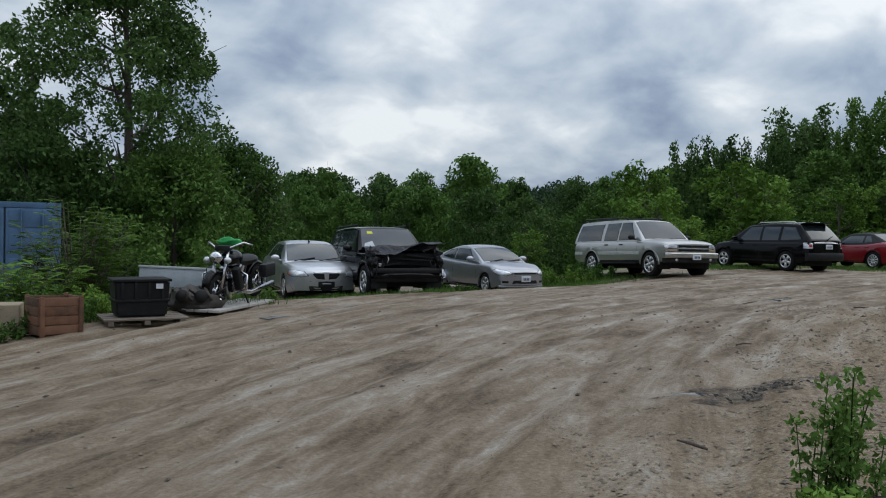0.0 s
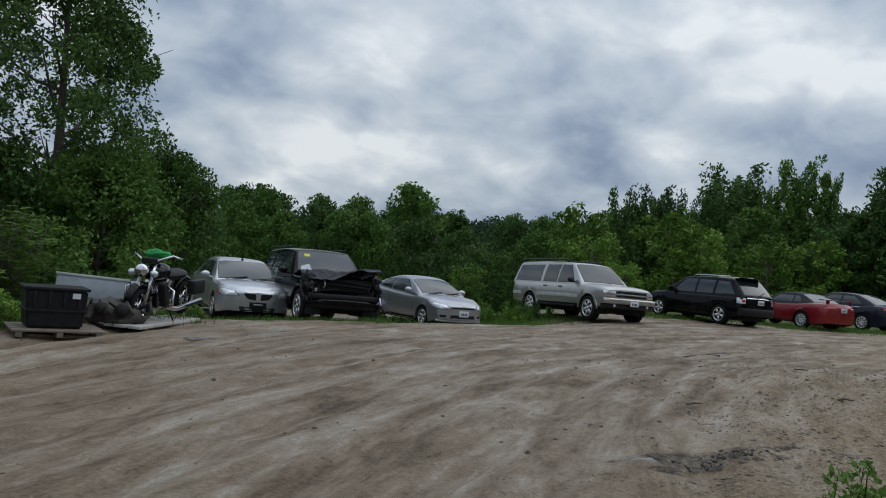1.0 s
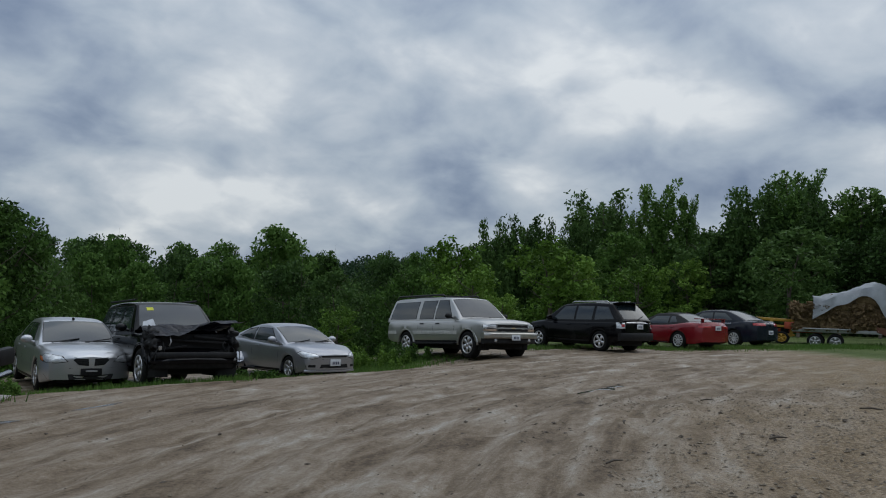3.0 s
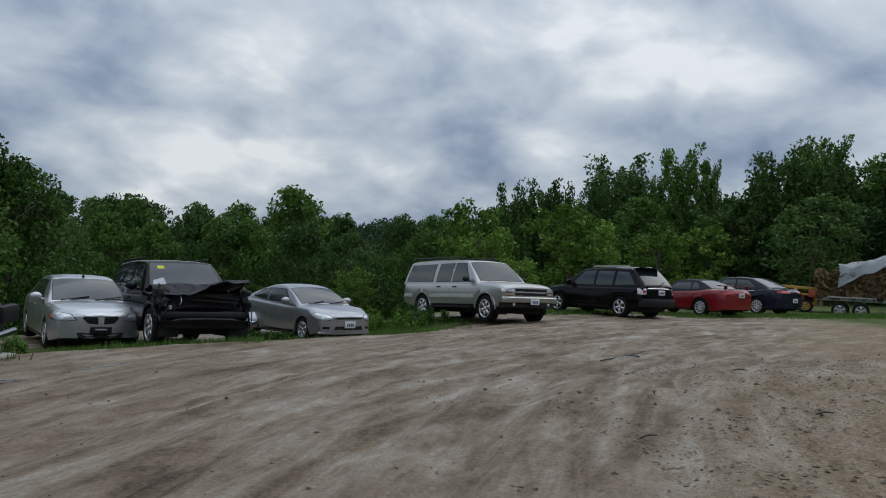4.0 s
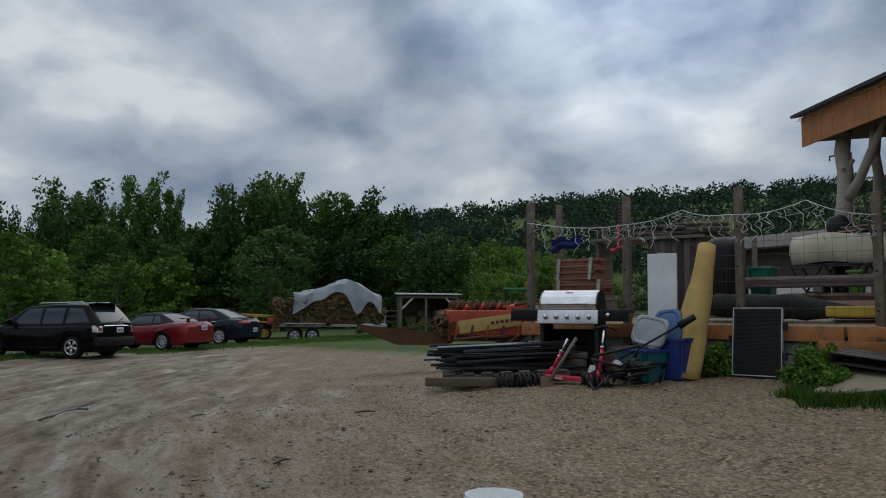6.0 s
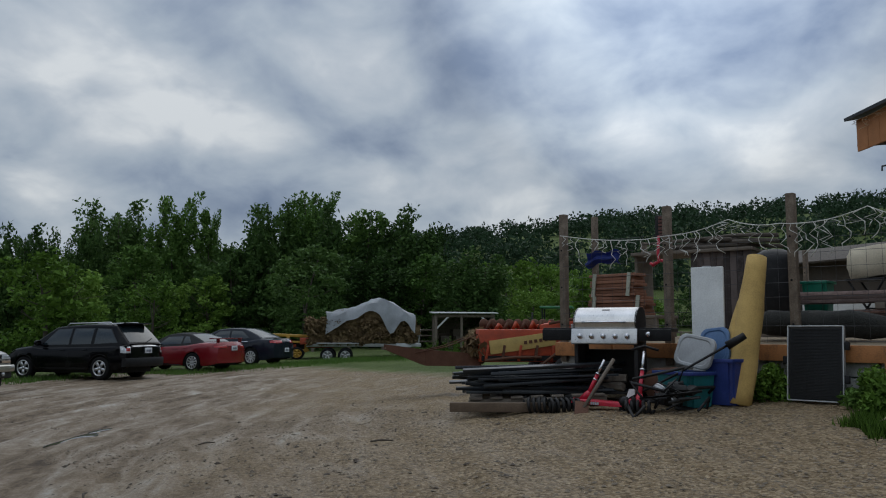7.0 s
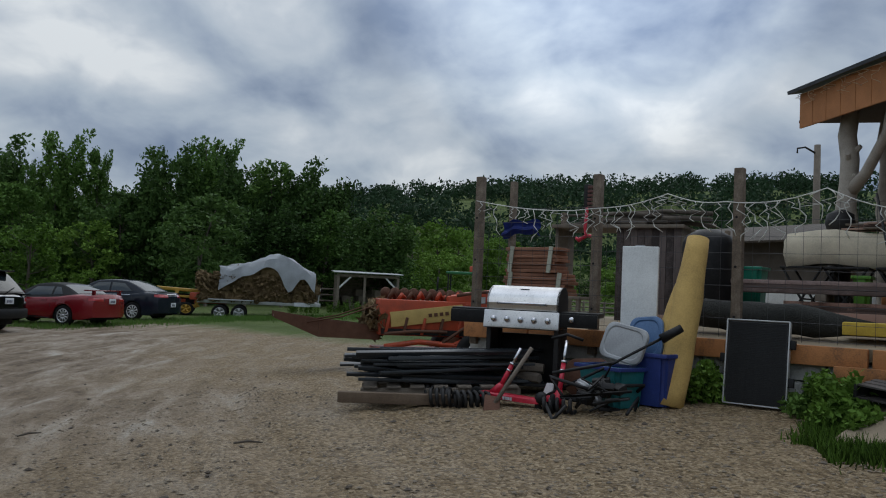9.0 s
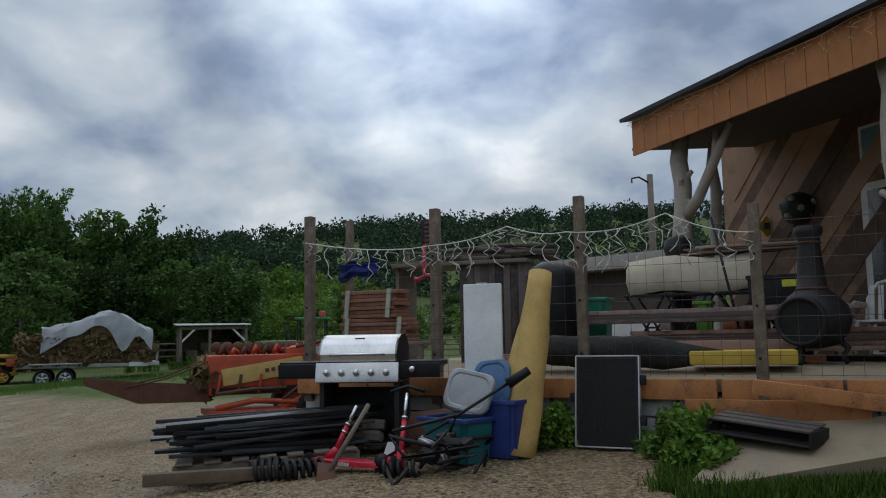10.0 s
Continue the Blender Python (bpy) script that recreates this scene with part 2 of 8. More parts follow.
M_LEAF_FAR = leaf_material("leaf_far", (0.028, 0.056, 0.028), (0.05, 0.09, 0.042))
M_GLASS = material("tinted_glass", (0.016, 0.024, 0.028), 0.03, bump=0.0, scale=1, spec=0.75, coat=0.0)
M_TYRE = material("tyre_rubber", (0.009, 0.009, 0.009), 0.85, scale=12, bump=0.15, spec=0.2)
M_RIM = material("alloy", (0.55, 0.55, 0.56), 0.32, 0.9, scale=8, bump=0.02)
M_BLACKPL = material("black_plastic", (0.010, 0.010, 0.011), 0.5, scale=10, bump=0.05, spec=0.25)
# near-black: holds the shade of recesses in its colour; plain black elsewhere
M_DARK = material("cavity_shade_and_black", (0.008, 0.008, 0.008), 0.9, bump=0.0)
M_CHROME = material("chrome", (0.62, 0.62, 0.64), 0.14, 1.0, scale=4, bump=0.02)
M_LAMP = material("lamp_lens", (0.62, 0.64, 0.66), 0.1, 0.55, scale=9, fine_scale=26, bump=0.35, dark=(0.2, 0.21, 0.22), light=(0.85, 0.87, 0.9), coat=0.8)
M_REDLAMP = material("red_lens", (0.35, 0.012, 0.014), 0.14, coat=0.6, bump=0.02)
M_PLATE = material("plate_white", (0.6, 0.62, 0.65), 0.45, bump=0.02)
M_INK = material("dark_ink", (0.05, 0.06, 0.10), 0.6, bump=0.0)


def paint(name, colour, metal=0.35, rough=0.3):
    return material(name, colour, rough, metal, scale=1.5, fine_scale=300, bump=0.0, coat=0.45, dark=tuple(c * 0.85 for c in colour), light=tuple(min(1, c * 1.08) for c in colour))


M_SILVER = paint("silver_paint", (0.50, 0.51, 0.53), 0.75, 0.3)
M_PEWTER = paint("pewter_paint", (0.405, 0.405, 0.395), 0.7, 0.32)
M_GREYBLUE = paint("grey_silver_paint", (0.36, 0.37, 0.40), 0.75, 0.3)
M_STEEL_DULL = material("dull_steel", (0.45, 0.45, 0.46), 0.4, 0.6)
M_BLACK = material("black_paint", (0.002, 0.002, 0.003), 0.12, 0.0, scale=2, bump=0.0, spec=0.2)
M_RED = paint("red_paint", (0.21, 0.008, 0.014), 0.2, 0.25)
M_NAVY = material("dark_blue_paint", (0.010, 0.014, 0.024), 0.14, 0.0, scale=2, bump=0.0, spec=0.28)


# ---- mesh helpers ----
def part(name, bm, mat, parent=None, label="", smooth=True):
    """Links a bmesh as one mesh object, under parent where one is given."""
    if smooth:
        for f in bm.faces:
            f.smooth = True
        for e in bm.edges:
            if len(e.link_faces) == 2 and e.calc_face_angle(0) > 0.6:
                e.smooth = False
    me = bpy.data.meshes.new(name)
    bm.to_mesh(me)
    bm.free()
    me.materials.append(mat)
    ob = new(name, me)
    if parent:
        ob.parent = parent
    if label:
        tagged(ob, label)
    return ob


def thing(name, label, category, m, group="", kind=""):
    ob = new(name)
    ob.matrix_world = m
    ob.empty_display_size = 0.2
    return tagged(ob, label, category, group, kind)


def box(bm, centre, size, turn=(0, 0, 0), bevel=0.0):
    m = pose(*centre, *turn)
    made = bmesh.ops.create_cube(bm, size=1.0, matrix=m @ Matrix.Diagonal((*size, 1)))
    if bevel:
        edges = list({e for v in made["verts"] for e in v.link_edges})
        bmesh.ops.bevel(bm, geom=edges, offset=bevel, segments=2, affect="EDGES", profile=0.6)
    return bm


def rod(bm, a, b, r0, r1=None, n=8, caps=True):
    r1 = r0 if r1 is None else r1
    a, b = Vector(a), Vector(b)
    way = b - a
    if way.length < 1e-6:
        return bm
    m = Matrix.Translation((a + b) / 2) @ way.to_track_quat("Z", "Y").to_matrix().to_4x4()
    bmesh.ops.create_cone(bm, cap_ends=caps, segments=n, radius1=r0, radius2=r1, depth=way.length, matrix=m)
    return bm


def tube(bm, points, radii, n=7):
    """One skin round a chain of points."""
    rings = []
    pts = [Vector(p) for p in points]
    if not isinstance(radii, (list, tuple)):
        radii = [radii] * len(pts)
    for i, p in enumerate(pts):
        way = (pts[min(i + 1, len(pts) - 1)] - pts[max(i - 1, 0)]).normalized()
        side = way.orthogonal().normalized() if i == 0 else (side - way * side.dot(way)).normalized()
        other = way.cross(side)
        rings.append([bm.verts.new(p + (side * math.cos(a) + other * math.sin(a)) * radii[i]) for a in (2 * math.pi * k / n for k in range(n))])
    for r, q in zip(rings, rings[1:]):
        for k in range(n):
            bm.faces.new((r[k], r[(k + 1) % n], q[(k + 1) % n], q[k]))
    bm.faces.new(rings[0][::-1])
    bm.faces.new(rings[-1])
    return bm


def lathe(bm, profile, m=None, n=20):
    """Turns (radius, height) pairs about z."""
    m = m or Matrix()
    rings = [[bm.verts.new(m @ Vector((r * math.cos(2 * math.pi * k / n), r * math.sin(2 * math.pi * k / n), z))) for k in range(n)] for r, z in profile]
    for r, q in zip(rings, rings[1:]):
        for k in range(n):
            bm.faces.new((r[k], r[(k + 1) % n], q[(k + 1) % n], q[k]))
    return bm


def sheet(bm, corners):
    bm.faces.new([bm.verts.new(c) for c in corners])
    return bm


def plate(bm, corners, depth):
    """A flat polygon with thickness, pushed along its normal."""
    vs = [Vector(c) for c in corners]
    nrm = Vector((0, 0, 0))
    for a, b in zip(vs, vs[1:] + vs[:1]):
        nrm += a.cross(b)
    nrm = nrm.normalized() * depth
    lo = [bm.verts.new(v) for v in vs]
    hi = [bm.verts.new(v + nrm) for v in vs]
    bm.faces.new(lo[::-1])
    bm.faces.new(hi)
    k = len(vs)
    for i in range(k):
        bm.faces.new((lo[i], lo[(i + 1) % k], hi[(i + 1) % k], hi[i]))
    return bm


def B():
    return bmesh.new()


# ---- ground ----
def smooth(a, b, v):
    t = np.clip((v - a) / (b - a), 0, 1)
    return t * t * (3 - 2 * t)


def yard(x, y):
    """The lie of the land without its ruts."""
    x, y = np.asarray(x, float), np.asarray(y, float)
    slope = 0.018 + 0.06 * np.exp(-((np.maximum(y, 8) - 8) / 6.0) ** 2)
    z = slope * np.clip(x, -9, 11.5 + 0.8 * np.maximum(y - 8, 0)) - 0.03
    # the bank drops behind the parked cars
    bank = -0.52 * x + 0.85 * y
    z = z - 4.5 * smooth(21.5, 50, bank) * smooth(30, 12, x)
    z = z - 0.42 * smooth(15.0, 19.0, bank) * smooth(9, 3, x)
    r, az = np.hypot(x, y), np.degrees(np.arctan2(x, np.maximum(y, 1e-3)))
    az = np.where(y < 0, np.where(x > 0, 90, -90), az)
    hill = np.interp(az, [-90, -30, 18, 45, 60, 75, 95], [9, 9.5, 9.5, 23, 29, 31, 30])
    return z + hill * smooth(85, 230, r)


def ruts(x, y):
    d = np.hypot(x - TRACK_CENTRE[0], y - TRACK_CENTRE[1])
    a = np.arctan2(y - TRACK_CENTRE[1], x - TRACK_CENTRE[0])
    wob = 0.18 * np.sin(a * 7.0) + 0.1 * np.sin(a * 17.0 + 1)
    z = np.zeros_like(x)
    for r0, depth, w in ((30.6, 0.03, 0.16), (32.2, 0.035, 0.16), (33.3, 0.025, 0.15), (34.8, 0.05, 0.2), (36.3, 0.05, 0.2), (37.1, 0.03, 0.15), (38.2, 0.045, 0.2), (39.7, 0.05, 0.22), (41.3, 0.035, 0.18), (42.6, 0.05, 0.22), (44.0, 0.05, 0.25), (45.4, 0.03, 0.2)):
        q = (d + wob - r0) / w
        z -= depth * np.exp(-q * q) * (0.8 + 0.35 * np.sin(a * 260 + r0 * 9))
        z += depth * 0.55 * (np.exp(-(q - 1.9) ** 2 * 1.6) + np.exp(-(q + 1.9) ** 2 * 1.6))
    return z * smooth(30, 24, np.hypot(x - 4, y - 10))


def axis(lo, near_lo, near_hi, hi, step, growth):
    core = list(np.arange(near_lo, near_hi, step))
    up, s, v = [], step, near_hi
    while v < hi:
        up.append(v)
        s *= growth
        v += s
    down, s, v = [], step, near_lo
    while v > lo:
        s *= growth
        v -= s
        down.append(v)
    return np.array(down[::-1] + core + up + [hi])


def build_ground():
    xs, ys = axis(-900, -8, 13, 1200, 0.12, 1.07), axis(-200, 2, 24, 1500, 0.12, 1.07)
    X, Y = np.meshgrid(xs, ys)
    Z = yard(X, Y) + ruts(X, Y)
    rough = np.random.default_rng(3).normal(0, 1, X.shape)
    rough = (rough + np.roll(rough, 1, 0) + np.roll(rough, 1, 1) + np.roll(rough, (1, 1), (0, 1))) / 4
    Z += 0.010 * rough * smooth(40, 20, np.hypot(X, Y - 8))
    nx, ny = len(xs), len(ys)
    verts = np.stack([X.ravel(), Y.ravel(), Z.ravel()], 1)
    idx = np.arange(nx * ny).reshape(ny, nx)
    faces = np.stack([idx[:-1, :-1].ravel(), idx[:-1, 1:].ravel(), idx[1:, 1:].ravel(), idx[1:, :-1].ravel()], 1)
    me = bpy.data.meshes.new("ground")
    me.from_pydata(verts.tolist(), [], faces.tolist())
    me.polygons.foreach_set("use_smooth", [True] * len(faces))
    me.materials.append(M_GROUND)
    tagged(new("ground", me), "rutted wet brown mud yard with pale gravel and grassy edges", "ground", kind="structure")


build_ground()


def gz(x, y):
    return float(yard(x, y))


def on_ground(x, y, rz=0.0, dz=0.0):
    return pose(x, y, gz(x, y) + dz, 0, 0, rz)


# ---- trees ----
def leaf_cloud(rng, centres, radii, per, size, stretch=1.0, droop=0.0):
    """Small folded leaf blades scattered through clumps; returns vertices and faces."""
    c = np.repeat(centres, per, 0)
    rr = np.repeat(radii, per)
    d = rng.normal(0, 1, c.shape)
    d /= np.linalg.norm(d, axis=1, keepdims=True)
    p = c + d * (rr * rng.uniform(0.25, 1.0, len(c)) ** 0.6)[:, None] * np.array([1, 1, 0.8 * stretch])
    a = rng.normal(0, 1, p.shape)
    a[:, 2] -= droop
    a /= np.linalg.norm(a, axis=1, keepdims=True)
    q = np.cross(a, rng.normal(0, 1, p.shape))
    q /= np.linalg.norm(q, axis=1, keepdims=True) + 1e-9
    s = (size * rng.uniform(0.6, 1.35, len(p)))[:, None]
    v = np.stack([p - a * s, p + q * s * 0.5, p + a * s, p - q * s * 0.5], 1).reshape(-1, 3)
    f = np.arange(len(v)).reshape(-1, 4)
    return v, f


def mesh_from(name, v, f, mat):
    me = bpy.data.meshes.new(name)
    me.from_pydata(np.asarray(v).tolist(), [], np.asarray(f).tolist())
    me.materials.append(mat)
    return me


def tree(label, m, height, width, mat, seed, clumps=120, per=45, leaf=0.22, base=0.15, shape="round", trunk_r=0.16, category="tree", limbs=9):
    """Tapered trunk with limbs, and a crown of many small leaves in uneven clumps."""
    rng = np.random.default_rng(seed)
    root = thing("tree", label, category, m)
    bm = B()
    lean = rng.normal(0, 0.03, 2)
    pts = [(lean[0] * height * t * t * 3, lean[1] * height * t * t * 3, -0.2 + height * 0.93 * t) for t in np.linspace(0, 1, 7)]
    tube(bm, pts, [trunk_r * (1 - 0.88 * t) for t in np.linspace(0, 1, 7)], 8)
    centres, radii = [], []
    for i in range(limbs):
        t = base + (0.9 - base) * (i + rng.uniform(0, 0.8)) / limbs
        az = i * 2.4 + rng.uniform(-0.5, 0.5)
        reach = width * 0.5 * (0.55 + 0.4 * math.sin(math.pi * min(1, (t - base) / (1 - base) * 0.85 + 0.15)))
        if shape in ("plume", "cone"):
            reach *= 1.0 - 0.75 * t
        s = Vector((pts[0][0] + lean[0] * height * t * t * 3, lean[1] * height * t * t * 3, height * 0.93 * t - 0.2))
        e = s + Vector((math.cos(az) * reach * 0.8, math.sin(az) * reach * 0.8, reach * rng.uniform(0.35, 0.9)))
        mid = (s + e) / 2 + Vector((0, 0, -0.08 * reach))
        tube(bm, [s, mid, e], [trunk_r * 0.42 * (1 - t * 0.6), trunk_r * 0.28 * (1 - t * 0.6), trunk_r * 0.08], 6)
        for k in range(3):
            tip = mid.lerp(e, rng.uniform(0.3, 1)) + Vector(rng.normal(0, 0.28 * reach, 3))
            rod(bm, mid.lerp(e, rng.uniform(0, 0.7)), tip, trunk_r * 0.1, trunk_r * 0.03, 5)
    part("trunk", bm, M_BARK, root)
    lobes = [(rng.uniform(0, 2 * math.pi), rng.uniform(base, 0.95), rng.uniform(0.75, 1.15)) for _ in range(7)]
    plumes = [(width * 0.40 * math.cos(k * 2.4 + seed) * math.sqrt((k + 0.3) / 9), width * 0.40 * math.sin(k * 2.4 + seed) * math.sqrt((k + 0.3) / 9), rng.uniform(0.66, 1.0)) for k in range(9)]
    while len(centres) < clumps:
        t = rng.uniform(0, 1)
        if shape == "plume":
            # several upright leaders, each a ragged plume
            lead = plumes[int(rng.integers(len(plumes)))]
            t = t ** 0.75
            sway = width * (0.13 - 0.085 * t)
            z = height * (base + (lead[2] - base) * t)
            centres.append((lead[0] * (0.35 + 0.65 * t) + rng.normal(0, sway), lead[1] * (0.35 + 0.65 * t) + rng.normal(0, sway), z))
            radii.append(width * rng.uniform(0.05, 0.12) * (1.15 - 0.45 * t))
            continue
        if shape == "cone":
            env = float(np.interp(t, [0, 0.12, 0.3, 0.6, 1], [0.5, 0.92, 1.0, 0.62, 0.2]))
        elif shape == "poplar":
            env = 0.42 + 0.58 * math.sin(math.pi * (0.16 + 0.70 * t)) ** 0.8
        elif shape == "bush":
            env = math.sqrt(max(0.02, 1 - (0.9 * t) ** 2))
        else:
            env = math.sin(math.pi * (0.12 + 0.83 * t)) ** 0.7
        az = rng.uniform(0, 2 * math.pi)
        lobe = 0.72 + 0.28 * sum(w * math.exp(-((math.sin((az - a) / 2)) ** 2) * 8 - ((t - h) * 4) ** 2) for a, h, w in lobes) * 1.3
        rad = width / 2 * env * lobe * math.sqrt(rng.uniform(0.12, 1.0))
        z = height * (base + (1 - base) * t)
        centres.append((math.cos(az) * rad + lean[0] * height * t * t * 3, math.sin(az) * rad + lean[1] * height * t * t * 3, z))
        radii.append(width * (rng.uniform(0.05, 0.115) if shape == "cone" else rng.uniform(0.065, 0.15)))
    v, f = leaf_cloud(rng, np.array(centres), np.array(radii), per, leaf, 2.0 if shape == "plume" else 1.0, 0.3)
    crown = new("crown", mesh_from("crown", v, f, mat))
    crown.parent = root
    return root


# ---- vehicles ----
def profile_at(points, x):
    return float(np.interp(x, [p[0] for p in points], [p[1] for p in points]))


def wheel(root, x, y, r, width, style, rim_mat):
    """Tyre and rim; the rim's face looks away from the car."""
    out = 1 if y > 0 else -1
    m = pose(x, y, r, 90 if out < 0 else -90, 0, 0)
    bm = B()
    lathe(bm, [(r * 0.64, -width / 2), (r * 0.9, -width / 2), (r * 0.985, -width * 0.38), (r, 0), (r * 0.985, width * 0.38), (r * 0.9, width / 2), (r * 0.64, width / 2), (r * 0.6, width * 0.3)], None, 28)
    w = part("wheel", bm, M_TYRE, root)
    w.matrix_local = m
    bm = B()
    lathe(bm, [(r * 0.66, width * 0.5), (r * 0.62, width * 0.47), (r * 0.58, width * 0.12), (0.001, width * 0.1)], None, 28)
    # the shade behind the spokes is put into the barrel's colour
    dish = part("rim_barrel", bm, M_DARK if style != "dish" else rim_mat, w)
    bm = B()
    lathe(bm, [(r * 0.66, width * 0.46), (r * 0.67, width * 0.53), (r * 0.61, width * 0.53), (r * 0.58, width * 0.45)], None, 28)
    count = {"five": 5, "six": 6, "multi": 10, "dish": 5}[style]
    for k in range(count):
        a = 2 * math.pi * k / count + 0.3
        c, s = math.cos(a), math.sin(a)
        wd = r * (0.15 if count < 8 else 0.07)
        p = [(c * r * 0.1 - s * wd * 0.7, s * r * 0.1 + c * wd * 0.7), (c * r * 0.1 + s * wd * 0.7, s * r * 0.1 - c * wd * 0.7), (c * r * 0.62 + s * wd, s * r * 0.62 - c * wd), (c * r * 0.62 - s * wd, s * r * 0.62 + c * wd)]
        plate(bm, [(q[0], q[1], width * 0.38) for q in p], width * 0.1)
    lathe(bm, [(r * 0.15, width * 0.4), (r * 0.15, width * 0.5), (0.001, width * 0.52)], None, 14)
    part("rim", bm, rim_mat, w)
    return w


SHELLS = {}


def tris_of(bm):
    """The corners of a mesh's triangles, for casting trim onto it."""
    return np.array([[tuple(l.vert.co) for l in t] for t in bm.calc_loop_triangles()])


def cast(t, p, d):
    """Where a line through p along d first meets triangles of a car's shell."""
    o, d = np.array(Vector(p) - d * 3.0), np.array(d)
    e1, e2 = t[:, 1] - t[:, 0], t[:, 2] - t[:, 0]
    h = np.cross(d, e2)
    det = (e1 * h).sum(1)
    det = np.where(np.abs(det) < 1e-9, 1e-9, det)
    q = o - t[:, 0]
    u = (q * h).sum(1) / det
    w = np.cross(q, e1)
    v = (w @ d) / det
    far = (w * e2).sum(1) / det
    ok = (u > -1e-4) & (v > -1e-4) & (u + v < 1.0002) & (far > 0)
    if not ok.any():
        return None
    return Vector(o + d * far[ok].min())


def fitted(root, name, pts, d, mat, lift=0.008, parent=None, label="", rings=3, cuts=4):
    """A polygon of trim, glass or lamp laid onto the shell along d, with a rim that goes back into it."""
    d = Vector(d).normalized()
    pts = [Vector(p) for p in pts]
    mid = sum(pts, Vector()) / len(pts)
    loop = [p.lerp(q, k / cuts) for p, q in zip(pts, pts[1:] + pts[:1]) for k in range(cuts)]
    bm = B()
    shell = SHELLS[root.name]
    off = shell.mean(1) - np.array(mid)
    off = off - np.outer(off @ np.array(d), np.array(d))
    shell = shell[np.linalg.norm(off, axis=1) < max((p - mid).length for p in pts) + 0.25]

    def laid(p):
        return cast(shell, p, d) or p

    rows = [[bm.verts.new(laid(p) + d * 0.012) for p in loop]]
    for k in range(rings):
        rows.append([bm.verts.new(laid(p.lerp(mid, k / rings)) - d * lift * (1.0 if k else 0.75)) for p in loop])
    centre = bm.verts.new(laid(mid) - d * lift)
    n = len(loop)
    for r, q in zip(rows, rows[1:]):
        for i in range(n):
            bm.faces.new((r[i], r[(i + 1) % n], q[(i + 1) % n], q[i]))
    for i in range(n):
        bm.faces.new((rows[-1][i], rows[-1][(i + 1) % n], centre))
    bmesh.ops.recalc_face_normals(bm, faces=bm.faces)
    return part(name, bm, mat, parent or root, label)


def car(label, m, L, W, wb, foh, r, low, cabin, sill, body_mat, roof_mat=None, nose=0.30, panes=(), rim="five", rim_mat=None, tyre_w=0.22, group="parked cars", category="car", arch=1.16, round_plan=0.2, seams=True, lip=0.014, clearance=0.2):
    """A lofted body shell with rounded ends and wheel arches, a cabin with its panes, and four wheels. x runs forward, the origin lies under the middle.
    low: (x, z) of bonnet, belt and boot line; cabin: windscreen foot, roof front, roof rear, rear-window foot."""
    root = thing("car", label, category, m, group)
    xf, xr = L / 2 - foh, L / 2 - foh - wb
    ra = r * arch
    xs = set(np.linspace(-L / 2, L / 2, 49))
    for xw in (xf, xr):
        xs |= {xw + ra * math.cos(a) for a in np.linspace(0, math.pi, 15)}
    xs = sorted(x for x in xs if abs(x) <= L / 2)
    xs = [x for i, x in enumerate(xs) if i == 0 or x - xs[i - 1] > 0.010]

    def half(x):
        e = abs(x) / (L / 2)
        return W / 2 * (1 - 0.03 * e ** 3 - nose * 0.45 * max(0, (e - 0.80) / 0.20) ** 2.4)

    def bend(x, y, z):
        """Rounds the ends in plan and in height."""
        e = max(0.0, (abs(x) / (L / 2) - 0.62) / 0.38)
        e = e * e * (3 - 2 * e) if e < 1 else 1.0
        way = 1 if x > 0 else -1
        back = round_plan * (abs(y) / (W / 2)) ** 2.6 + 0.10 * (max(0.0, abs(z - (sill + 0.33)) - 0.06)) ** 1.3
        return (x - way * e * back, y, z)

    def foot(x):
        z = sill + (0.08 * max(0, (abs(x) / (L / 2) - 0.8) / 0.2) ** 2)
        for xw in (xf, xr):
            d = abs(x - xw)
            if d < ra:
                z = max(z, r + math.sqrt(ra * ra - d * d) * 0.98)
        return z

    bm = B()
    rows = []
    for x in xs:
        w, top, bot = half(x), profile_at(low, x), foot(x)
        h = max(0.12, top - sill)
        sec = [(0, top + 0.03), (0.3 * w, top + 0.027), (0.58 * w, top + 0.018), (0.80 * w, top - 0.004), (0.90 * w, top - 0.03 * h), (0.95 * w, top - 0.09 * h), (0.972 * w, max(bot + 0.05, top - 0.16 * h)),
               (0.985 * w, max(bot + 0.04, top - 0.24 * h)), (w, max(bot + 0.03, sill + 0.48 * h)), (0.995 * w, max(bot + 0.02, sill + 0.26 * h)), (0.978 * w, max(bot + 0.012, sill + 0.1 * h)), (0.955 * w, bot), (0.86 * w, bot)]
        rows.append([(x, y, z) for y, z in sec])
    made = [([bm.verts.new(bend(*p)) for p in row], [bm.verts.new(bend(p[0], -p[1], p[2])) if p[1] else None for p in row]) for row in rows]
    for (a, a2), (b, b2) in zip(made, made[1:]):
        for k in range(len(a) - 1):
            bm.faces.new((a[k], b[k], b[k + 1], a[k + 1]))
            p, q = (a[0] if k == 0 else a2[k]), (b[0] if k == 0 else b2[k])
            bm.faces.new((p, a2[k + 1], b2[k + 1], q))
    for row in (rows[0], rows[-1]):
        grid = []
        for x, y, z in row[1:]:
            grid.append([bm.verts.new(bend(x, y * u, z)) for u in np.linspace(-1, 1, 15)])
        for p, q in zip(grid, grid[1:]):
            for k in range(14):
                bm.faces.new((p[k], p[k + 1], q[k + 1], q[k]))
        crest = bm.verts.new(bend(*row[0]))
        for k in range(14):
            bm.faces.new((grid[0][k], grid[0][k + 1], crest))
    bmesh.ops.remove_doubles(bm, verts=bm.verts[:], dist=0.0008)
    bmesh.ops.recalc_face_normals(bm, faces=bm.faces)
